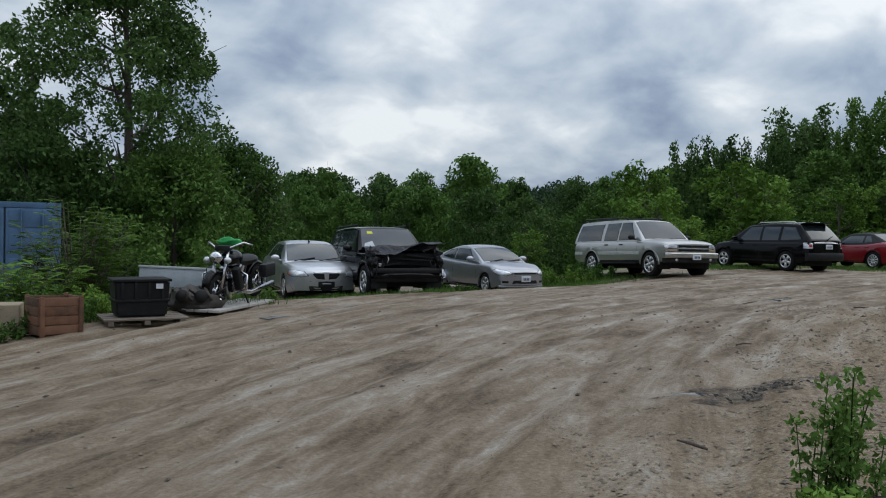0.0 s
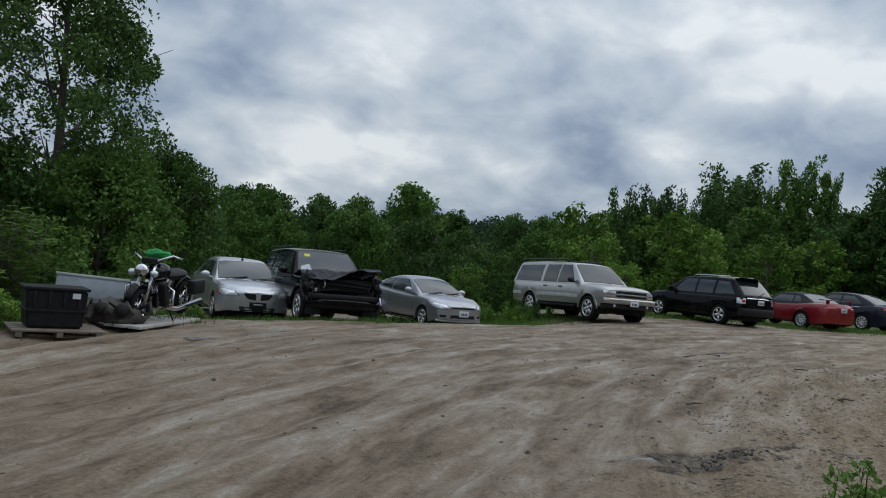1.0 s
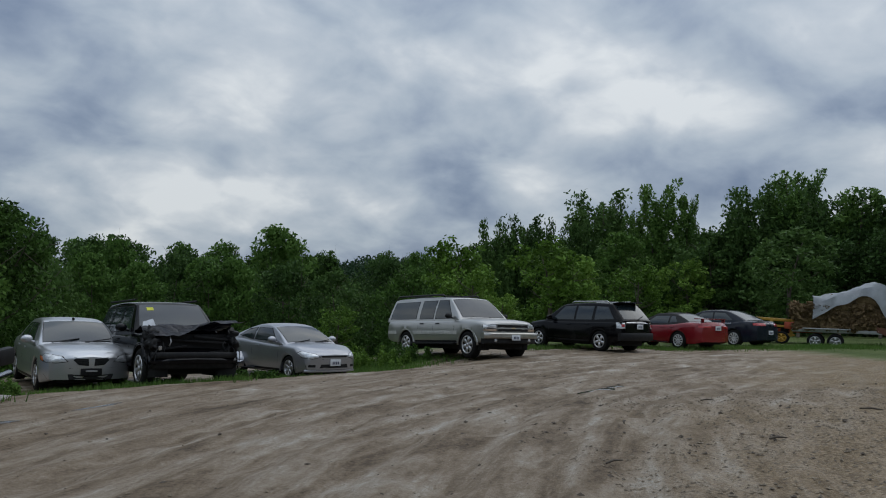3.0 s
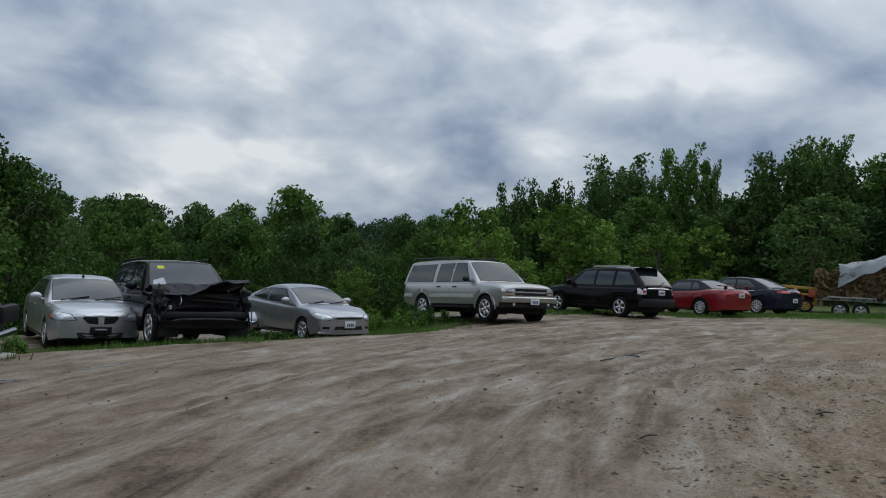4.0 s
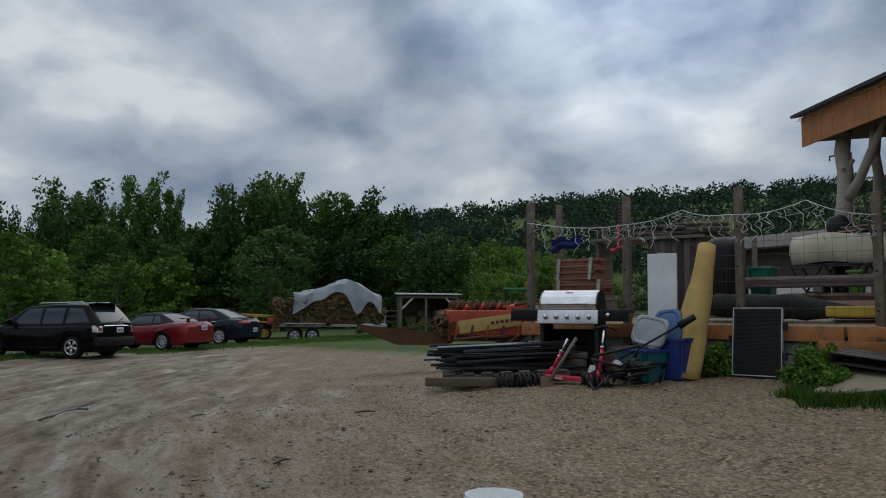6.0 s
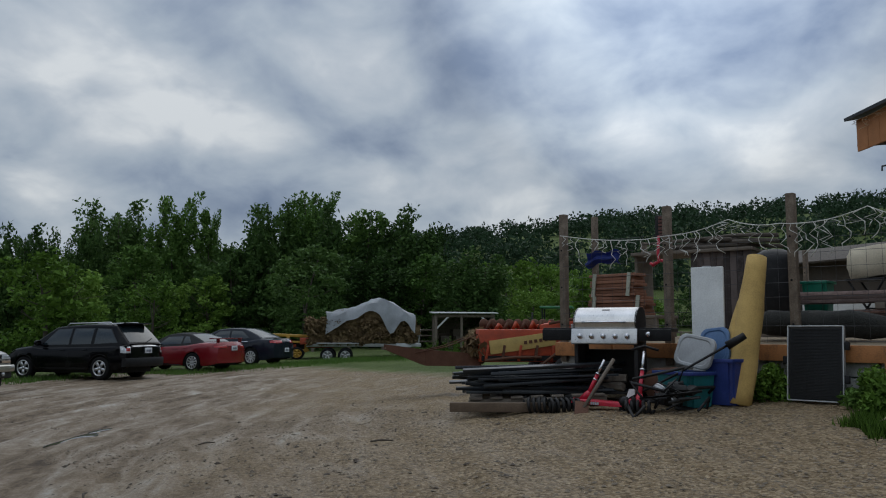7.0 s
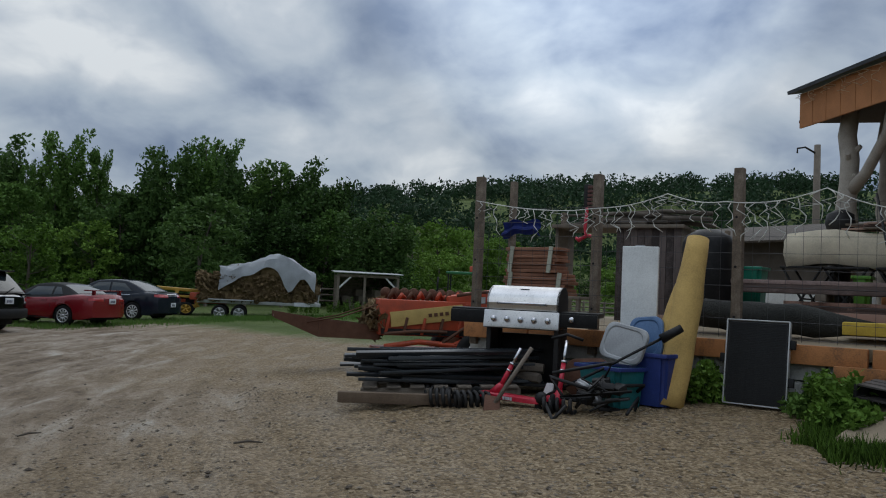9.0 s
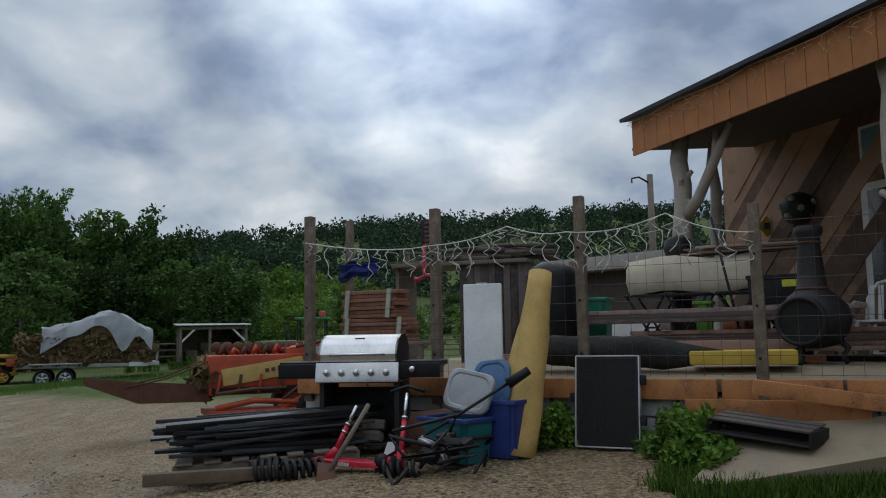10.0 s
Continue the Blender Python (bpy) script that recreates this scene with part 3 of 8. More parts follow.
    shell = [tris_of(bm)]
    part("body", bm, body_mat, root)
    # near-black block that paints the shade beneath the car
    bm = B()
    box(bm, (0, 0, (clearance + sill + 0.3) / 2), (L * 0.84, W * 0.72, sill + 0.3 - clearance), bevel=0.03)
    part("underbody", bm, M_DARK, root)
    # wheel wells coloured near-black, with their shade painted in
    for xw in (xf, xr):
        for side in (-1, 1):
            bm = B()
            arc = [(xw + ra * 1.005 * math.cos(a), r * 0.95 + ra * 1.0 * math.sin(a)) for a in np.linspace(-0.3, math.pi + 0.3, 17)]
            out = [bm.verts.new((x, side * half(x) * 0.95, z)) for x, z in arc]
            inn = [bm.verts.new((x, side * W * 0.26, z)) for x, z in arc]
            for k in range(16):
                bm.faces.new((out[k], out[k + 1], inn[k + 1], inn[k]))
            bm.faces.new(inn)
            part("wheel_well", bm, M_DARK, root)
            bm = B()
            tube(bm, [(xw + ra * math.cos(a), side * (half(xw + ra * math.cos(a)) * 0.975), r + ra * 0.98 * math.sin(a)) for a in np.linspace(-0.02, math.pi + 0.02, 15)], lip, 6)
            part("arch_lip", bm, body_mat, root)

    # cabin
    (ax, az), (bx, bz), (cx, cz), (dx, dz) = cabin
    base_z, roof_z = min(az, dz), max(bz, cz)

    def cab_half(x, z):
        t = max(0, (z - base_z) / (roof_z - base_z))
        return half(x) * (0.935 - 0.19 * t - 0.03 * t * t)

    outline = [(ax + (bx - ax) * t, az + (bz - az) * t + 0.03 * math.sin(math.pi * t)) for t in np.linspace(0, 1, 7)]
    outline += [(bx + (cx - bx) * t, bz + (cz - bz) * t + 0.04 * math.sin(math.pi * t)) for t in np.linspace(0, 1, 10)[1:]]
    outline += [(cx + (dx - cx) * t, cz + (dz - cz) * t + 0.025 * math.sin(math.pi * t)) for t in np.linspace(0, 1, 7)[1:]]
    for _ in range(2):
        cut = [outline[0]]
        for p, q in zip(outline, outline[1:]):
            cut += [(p[0] * 0.75 + q[0] * 0.25, p[1] * 0.75 + q[1] * 0.25), (p[0] * 0.25 + q[0] * 0.75, p[1] * 0.25 + q[1] * 0.75)]
        outline = cut + [outline[-1]]
    bm = B()
    strips = []
    across = ((-1, -0.055), (-0.985, -0.03), (-0.95, -0.008), (-0.86, 0.006), (-0.5, 0.024), (0, 0.032), (0.5, 0.024), (0.86, 0.006), (0.95, -0.008), (0.985, -0.03), (1, -0.055))
    for x, z in outline:
        w = cab_half(x, z)
        strips.append([bm.verts.new((x, y * w, z + c)) for y, c in across])
    for s, t in zip(strips, strips[1:]):
        for k in range(10):
            bm.faces.new((s[k], s[k + 1], t[k + 1], t[k]))
    for side in (0, 10):
        last = [st[side] for st in strips]
        for lev in (0.66, 0.33, 0.0):
            nxt = []
            for (x, z), v in zip(outline, [st[side] for st in strips]):
                zb = min(az + (dz - az) * ((x - ax) / (dx - ax)) - 0.06, v.co.z - 0.01)
                zz = zb + (v.co.z - zb) * lev
                nxt.append(bm.verts.new((x, cab_half(x, max(zz, base_z)) * (1 if side else -1), zz)))
            for i in range(len(outline) - 1):
                bm.faces.new((last[i], last[i + 1], nxt[i + 1], nxt[i]))
            last = nxt
    bmesh.ops.recalc_face_normals(bm, faces=bm.faces)
    shell.append(tris_of(bm))
    part("roof", bm, roof_mat or body_mat, root)
    SHELLS[root.name] = np.concatenate(shell)

    for name, p, q in (("windscreen", cabin[0], cabin[1]), ("rear_window", cabin[3], cabin[2])):
        nrm = Vector((abs(q[1] - p[1]), 0, abs(p[0] - q[0]))).normalized()
        nrm.x *= 1 if p[0] > 0 else -1
        cor = []
        for t, u in ((0.08, -0.86), (0.08, 0), (0.08, 0.86), (0.5, 0.885), (0.93, 0.90), (0.93, 0), (0.93, -0.90), (0.5, -0.885)):
            x, z = p[0] + (q[0] - p[0]) * t, p[1] + (q[1] - p[1]) * t
            cor.append((x, u * cab_half(x, z), z))
        fitted(root, name, cor, -nrm, M_GLASS, 0.006, rings=4)
        fitted(root, name + "_seal", [Vector(c) + Vector(((p[0] - q[0]) * 0.018 * (1 if c[2] < (p[1] + q[1]) / 2 else -1), c[1] * 0.02, (p[1] - q[1]) * 0.018 * (1 if c[2] < (p[1] + q[1]) / 2 else -1))) for c in cor], -nrm, M_BLACKPL, 0.003)
    for pane in panes:
        for side in (-1, 1):
            cor = []
            for x, t in pane:
                zb = az + (dz - az) * ((x - ax) / (dx - ax))
                z = zb + (roof_z - zb) * t
                cor.append(Vector((x, side * cab_half(x, max(z, base_z)), z)))
            d = (0, -side, -0.25)
            fitted(root, "side_window", cor, d, M_GLASS, 0.007)
            mid = sum(cor, Vector()) / len(cor)
            fitted(root, "window_seal", [c + (c - mid).normalized() * 0.028 for c in cor], d, M_BLACKPL, 0.004, rings=1)
    # door seams, handles, sill line and mirrors
    for side in (-1, 1):
        d = (0, -side, 0)
        if seams:
            for x in sorted({pane[0][0] + 0.16 for pane in panes[:1]} | {pane[-1][0] - 0.04 for pane in panes[:2]}):
                zt = profile_at(low, x) - 0.03
                zb = foot(x) + 0.06
                fitted(root, "door_seam", [(x - 0.005, side, zb), (x + 0.005, side, zb), (x + 0.005, side, zt), (x - 0.005, side, zt)], d, M_DARK, 0.002, rings=1)
            x0, x1 = xr + ra + 0.06, xf - ra - 0.06
            fitted(root, "rocker_panel", [(x0, side, sill + 0.01), (x1, side, sill + 0.01), (x1, side, sill + 0.07), (x0, side, sill + 0.07)], d, M_BLACKPL, 0.003, rings=1)
            for pane in panes[:2 if L > 4.2 else 1]:
                x = pane[-1][0] + 0.12
                z = profile_at(low, x) - 0.13
                fitted(root, "door_handle", [(x - 0.02, side, z - 0.018), (x + 0.17, side, z - 0.018), (x + 0.17, side, z + 0.018), (x - 0.02, side, z + 0.018)], d, body_mat if r < 0.37 else M_BLACKPL, 0.028, rings=1)
        bm = B()
        mx = ax - 0.40
        bmesh.ops.create_uvsphere(bm, u_segments=14, v_segments=8, radius=1, matrix=pose(mx, side * (half(ax) + 0.08), az + 0.10, 0, 0, side * -10) @ Matrix.Diagonal((0.075, 0.125, 0.085, 1)))
        bmesh.ops.bisect_plane(bm, geom=bm.verts[:] + bm.edges[:] + bm.faces[:], plane_co=(mx - 0.035, 0, 0), plane_no=(-1, 0, 0), clear_outer=True)
        rod(bm, (mx, side * half(ax) * 0.9, az + 0.03), (mx, side * (half(ax) + 0.05), az + 0.07), 0.025)
        part("mirror", bm, body_mat if L < 5 else M_BLACKPL, root)
    for x in (xf, xr):
        for y in (W / 2 - tyre_w / 2 - 0.025, -W / 2 + tyre_w / 2 + 0.025):
            wheel(root, x, y, r, tyre_w, rim, rim_mat or M_RIM)
    return root, bend


def bar(root, name, centre, size, mat, turn=(0, 0, 0), bevel=0.01, label=""):
    bm = B()
    box(bm, centre, size, turn, bevel)
    return part(name, bm, mat, root, label)


def bent_bar(root, bend, name, centre, size, mat, bevel=0.02, label=""):
    """A bar across a car's end that follows its curve in plan."""
    bm = B()
    n = 16
    x, y, z = centre
    sec = [(-0.5, -0.5), (0.35, -0.5), (0.5, -0.3), (0.5, 0.3), (0.35, 0.5), (-0.5, 0.5)]
    way = 1 if x > 0 else -1
    rows = []
    for k in range(n + 1):
        yy = y + size[1] * (k / n - 0.5)
        off = bend(x, yy, z)[0]
        rows.append([bm.verts.new((off + way * a * size[0], yy, z + b * size[2])) for a, b in sec])
    for p, q in zip(rows, rows[1:]):
        for k in range(6):
            bm.faces.new((p[k], p[(k + 1) % 6], q[(k + 1) % 6], q[k]))
    bm.faces.new(rows[0])
    bm.faces.new(rows[-1][::-1])
    bmesh.ops.recalc_face_normals(bm, faces=bm.faces)
    return part(name, bm, mat, root, label)


def on_end(root, name, yz, front, mat, lift=0.008, label="", parent=None):
    """Trim laid onto the front or rear of a car; yz: corners across and up."""
    s = 1 if front else -1
    return fitted(root, name, [(s * 1.5, y, z) for y, z in yz], (-s, 0, 0), mat, lift, parent, label, rings=2)


def rect(y0, y1, z0, z1):
    return [(y0, z0), (y1, z0), (y1, z1), (y0, z1)]


def number_plate(root, x, z, out, w=0.31):
    p = bar(root, "number_plate", (x, 0, z), (0.02, w, 0.16), M_PLATE, bevel=0.004)
    for dy in (-0.075, -0.025, 0.03, 0.08):
        bar(p, "dark_bar", (x + out * 0.012, dy, z - 0.01), (0.006, 0.03, 0.07), M_INK, bevel=0.0)


def lens(root, name, pts, mat, lift=0.012, way=0.75, label=""):
    """A lamp that wraps round the corner of the shell, on both sides of the car."""
    for side in (-1, 1):
        cor = [Vector((x, side * y, z)) for x, y, z in pts]
        mid = sum(cor, Vector()) / len(cor)
        d = (-1 if pts[0][0] > 0 else 1, -way * side, -0.12)
        lamp = fitted(root, name, cor, d, mat, lift, label=label)
        fitted(root, "lamp_surround", [c + (c - mid).normalized() * 0.02 for c in cor], d, M_DARK, lift * 0.5, parent=lamp, rings=1)


def place_by_axle(x, y, heading, xf, dz=0.0):
    """Pose of a car whose front axle's middle stands over (x, y), facing along heading."""
    a = math.atan2(heading[1], heading[0])
    cx, cy = x - xf * math.cos(a), y - xf * math.sin(a)
    fz, bz = gz(x, y), gz(cx - xf * math.cos(a), cy - xf * math.sin(a))
    pitch = -math.degrees(math.atan2(fz - bz, 2 * xf))
    return pose(cx, cy, (fz + bz) / 2 + dz, 0, max(-3, min(3, pitch)), math.degrees(a))


def silver_sedan():
    L, W, wb, foh = 4.8, 1.79, 2.85, 0.98
    root, bend = car("silver four-door sedan with split grille parked in weeds", place_by_axle(-2.98, 20.8, (0.36, -0.933), L / 2 - foh, 0.03), L, W, wb, foh, 0.325,
                     [(-2.4, 0.78), (-2.32, 0.98), (-1.7, 1.03), (-1.2, 0.98), (0.9, 0.93), (1.05, 0.95), (1.75, 0.92), (2.1, 0.87), (2.3, 0.80), (2.37, 0.75), (2.4, 0.70)],
                     [(1.15, 0.93), (0.3, 1.40), (-0.85, 1.42), (-1.7, 1.0)], 0.21, M_SILVER,
                     panes=[[(0.72, 0.06), (0.22, 0.82), (-0.28, 0.86), (-0.32, 0.06)], [(-0.4, 0.06), (-0.36, 0.86), (-0.85, 0.80), (-1.2, 0.12)]], round_plan=0.30)
    lens(root, "headlight", [(2.3, 0.40, 0.64), (2.25, 0.62, 0.62), (2.1, 0.80, 0.63), (1.96, 0.88, 0.72), (2.03, 0.82, 0.80), (2.25, 0.52, 0.745)], M_LAMP, 0.014)
    lens(root, "turn_signal", [(2.02, 0.83, 0.64), (1.93, 0.89, 0.68), (1.90, 0.89, 0.75), (1.98, 0.85, 0.73)], material("amber_glass", (0.42, 0.12, 0.03), 0.2), 0.020)
    for s in (-1, 1):
        g = on_end(root, "grille", [(s * 0.05, 0.56), (s * 0.24, 0.58), (s * 0.34, 0.68), (s * 0.30, 0.715), (s * 0.06, 0.705)], True, M_DARK, 0.012)
        for k in range(3):
            on_end(root, "grille_slat", rect(s * 0.07, s * 0.27, 0.60 + 0.035 * k, 0.608 + 0.035 * k), True, M_BLACKPL, 0.018, parent=g)
    on_end(root, "lower_intake", [(-0.76, 0.29), (0.76, 0.29), (0.82, 0.40), (-0.82, 0.40)], True, M_DARK, 0.01)
    on_end(root, "bumper_seam", rect(-0.8, 0.8, 0.512, 0.520), True, M_DARK, 0.003)
    on_end(root, "bonnet_seam", rect(-0.62, 0.62, 0.728, 0.735), True, M_DARK, 0.003)
    bar(root, "plate_bracket", (2.405, 0, 0.44), (0.04, 0.40, 0.14), M_BLACKPL)
    bar(root, "plate_hook", (2.43, 0, 0.46), (0.02, 0.22, 0.03), M_STEEL_DULL)
    bm = B()
    rod(bm, (0.3, 0, 1.45), (0.24, 0, 1.475), 0.03, 0.015)
    part("roof_aerial", bm, M_BLACKPL, root)
    for y in (-0.55, 0.1):
        bm = B()
        rod(bm, (1.16, y, 0.975), (1.05, y + 0.55, 1.05), 0.012)
        part("wiper", bm, M_BLACKPL, root)


def wrecked_suv():
    L, W, wb, foh = 4.7, 1.93, 2.94, 0.72
    root, bend = car("black sport utility vehicle with crushed front end", place_by_axle(-0.82, 19.8, (0.37, -0.929), L / 2 - foh), L, W, wb, foh, 0.40,
                     [(-2.35, 1.05), (-2.3, 1.12), (0.75, 1.12), (0.95, 1.14), (1.5, 1.12), (1.75, 1.02), (1.85, 0.86), (2.1, 0.72), (2.25, 0.62), (2.35, 0.55)],
                     [(1.0, 1.12), (0.35, 1.75), (-2.0, 1.77), (-2.3, 1.12)], 0.42, M_BLACK, nose=0.12,
                     panes=[[(0.75, 0.05), (0.3, 0.86), (-0.2, 0.88), (-0.2, 0.05)], [(-0.3, 0.05), (-0.3, 0.88), (-1.05, 0.88), (-1.05, 0.05)], [(-1.15, 0.05), (-1.15, 0.88), (-1.9, 0.84), (-2.1, 0.1)]], rim="six", tyre_w=0.25, arch=1.22, clearance=0.28)
    # crumpled bonnet, folded up towards one corner
    rng = np.random.default_rng(5)
    bm = B()
    nx, ny = 13, 18
    grid = []
    for i in range(nx):
        row = []
        for j in range(ny):
            u, v = i / (nx - 1), j / (ny - 1) * 2 - 1
            fold = 0.10 * math.exp(-((u - 0.55 - 0.12 * v) / 0.13) ** 2) + 0.17 * u * u * max(0, v + 0.25) - 0.13 * u ** 3 * max(0, 0.35 - v) + 0.05 * math.sin(v * 5 + u * 7) * u
            crease = 0.05 * abs(((u * 2.6 + v * 0.9) % 1.0) - 0.5) * u
            row.append(bm.verts.new((0.95 + 1.30 * u + 0.12 * v * u - 0.05 * math.sin(v * 4) * u, v * (0.88 + 0.06 * u * max(0, v)), 1.17 + fold + crease + rng.normal(0, 0.010))))
        grid.append(row)
    for a, b in zip(grid, grid[1:]):
        for k in range(ny - 1):
            bm.faces.new((a[k], b[k], b[k + 1], a[k + 1]))
    bmesh.ops.solidify(bm, geom=bm.faces[:], thickness=0.03)
    bmesh.ops.recalc_face_normals(bm, faces=bm.faces)
    part("bonnet", bm, material("scuffed_dark_paint", (0.022, 0.022, 0.030), 0.30, 0.1, scale=3, bump=0.05), root, "crumpled black bonnet", smooth=False)
    # solid near-black block: the open bay's shade is painted, not hollow
    bm = B()
    box(bm, (1.75, 0, 0.86), (0.5, 1.5, 0.44), bevel=0.04)
    part("engine_bay", bm, M_DARK, root, "open engine bay")
    for y, z, s, t in ((-0.45, 0.80, 0.6, 8), (0.35, 1.0, 0.7, -6), (0.0, 0.70, 1.5, 3), (0.1, 0.93, 1.1, -3)):
        bar(root, "radiator_support", (2.08, y, z), (0.05, s, 0.04), M_BLACKPL, (t, 0, rng.uniform(-8, 8)))
    for y in (-0.78, 0.8):
        for k in range(3):
            bm = B()
            bmesh.ops.create_icosphere(bm, subdivisions=3, radius=0.24)
            for v in bm.verts:
                c = v.co.copy()
                v.co = Vector((2.0 + c.x * 0.9 - 0.1 * k, y + c.y * 0.5, 0.84 + 0.11 * k + c.z * 0.6)) + c.normalized() * 0.16 * noise.noise(c * 8 + Vector((k * 5, y, 0)))
            part("fender_scrap", bm, M_BLACKPL, root, "torn black fender plastic")
        for k in range(4):
            bm = B()
            a = Vector((2.1, y * (0.8 + 0.08 * k), 0.95 - 0.05 * k))
            tube(bm, [a, a + Vector((0.12, rng.normal(0, 0.06), -0.08)), a + Vector((0.1, rng.normal(0, 0.1), -0.28)), a + Vector((0.02, rng.normal(0, 0.1), -0.42))], 0.011, 5)
            part("loose_wire", bm, M_BLACKPL, root)
    bar(root, "headlight", (2.2, -0.70, 0.80), (0.04, 0.07, 0.08), M_LAMP, (10, 15, 0), 0.015, "broken headlight")
    bm = B()
    tube(bm, [(2.16, -0.50, 1.02), (2.2, -0.49, 0.92), (2.18, -0.52, 0.84)], 0.014, 6)
    part("bare_strut", bm, M_STEEL_DULL, root)
    bent_bar(root, bend, "bumper_beam", (2.27, 0, 0.66), (0.10, 1.7, 0.12), M_BLACKPL)
    bent_bar(root, bend, "lower_bumper", (2.2, 0, 0.48), (0.14, 1.7, 0.18), M_BLACKPL)
    fitted(root, "sticker", [(0.55, -0.52, 1.57), (0.55, -0.38, 1.57), (0.48, -0.38, 1.64), (0.48, -0.52, 1.64)], (-0.7, 0, -0.7), material("yellow_sticker", (0.6, 0.6, 0.04), 0.6), 0.012, label="yellow windscreen sticker", rings=1)
    fitted(root, "paper", [(0.9, -0.7, 1.22), (0.88, -0.42, 1.24), (0.74, -0.45, 1.38), (0.8, -0.66, 1.33)], (-0.7, 0, -0.7), material("pale_paper", (0.5, 0.52, 0.55), 0.8), 0.012, label="pale sheet behind the windscreen", rings=1)
    for y in (-0.66, 0.66):
        bm = B()
        rod(bm, (0.2, y, 1.83), (-1.9, y, 1.84), 0.022)
        part("roof_rail", bm, M_BLACKPL, root)


def grey_hatchback():
    L, W, wb, foh = 3.94, 1.69, 2.4, 0.80
    root, bend = car("grey silver two-door hatchback with covered rear wheels", place_by_axle(2.12, 23.0, (0.50, -0.866), L / 2 - foh), L, W, wb, foh, 0.29,
                     [(-1.97, 0.72), (-1.88, 0.98), (-1.2, 0.97), (0.6, 0.87), (0.85, 0.88), (1.4, 0.83), (1.7, 0.76), (1.88, 0.69), (1.95, 0.63), (1.97, 0.60)],
                     [(0.95, 0.86), (0.15, 1.28), (-0.65, 1.31), (-1.78, 0.97)], 0.19, M_GREYBLUE,
                     panes=[[(0.55, 0.06), (0.08, 0.80), (-0.5, 0.84), (-0.5, 0.06)], [(-0.6, 0.06), (-0.6, 0.83), (-0.95, 0.70), (-1.35, 0.2)]], rim="dish", tyre_w=0.18, round_plan=0.28, clearance=0.14)
    for side in (-1, 1):
        x0 = L / 2 - foh - wb
        fitted(root, "wheel_skirt", [(x0 - 0.34, side, 0.22), (x0 + 0.34, side, 0.22), (x0 + 0.34, side, 0.42), (x0 + 0.2, side, 0.60), (x0 - 0.2, side, 0.60), (x0 - 0.34, side, 0.42)], (0, -side, 0), M_GREYBLUE, 0.012)
        bar(root, "skirt_panel", (x0, side * (W / 2 - 0.03), 0.38), (0.62, 0.02, 0.36), M_GREYBLUE, (0, 0, 0), 0.008)
    lens(root, "headlight", [(1.88, 0.38, 0.57), (1.82, 0.58, 0.53), (1.68, 0.76, 0.56), (1.53, 0.82, 0.66), (1.60, 0.74, 0.71), (1.82, 0.48, 0.645)], M_LAMP, 0.014)
    on_end(root, "upper_intake", [(-0.36, 0.565), (0.36, 0.565), (0.40, 0.61), (-0.40, 0.61)], True, M_DARK, 0.008)
    on_end(root, "lower_intake", [(-0.42, 0.31), (0.42, 0.31), (0.38, 0.40), (-0.38, 0.40)], True, M_DARK, 0.008)
    for s in (-1, 1):
        on_end(root, "fog_recess", rect(s * 0.52, s * 0.72, 0.33, 0.39), True, M_DARK, 0.006)
    on_end(root, "bumper_seam", rect(-0.7, 0.7, 0.515, 0.522), True, M_DARK, 0.003)
    bent_bar(root, bend, "lip", (1.94, 0, 0.235), (0.05, 1.5, 0.05), M_GREYBLUE)
    number_plate(root, 1.98, 0.44, 1)
    for y in (-0.5, 0.1):
        bm = B()
        rod(bm, (0.96, y, 0.90), (0.86, y + 0.5, 0.96), 0.011)
        part("wiper", bm, M_BLACKPL, root)


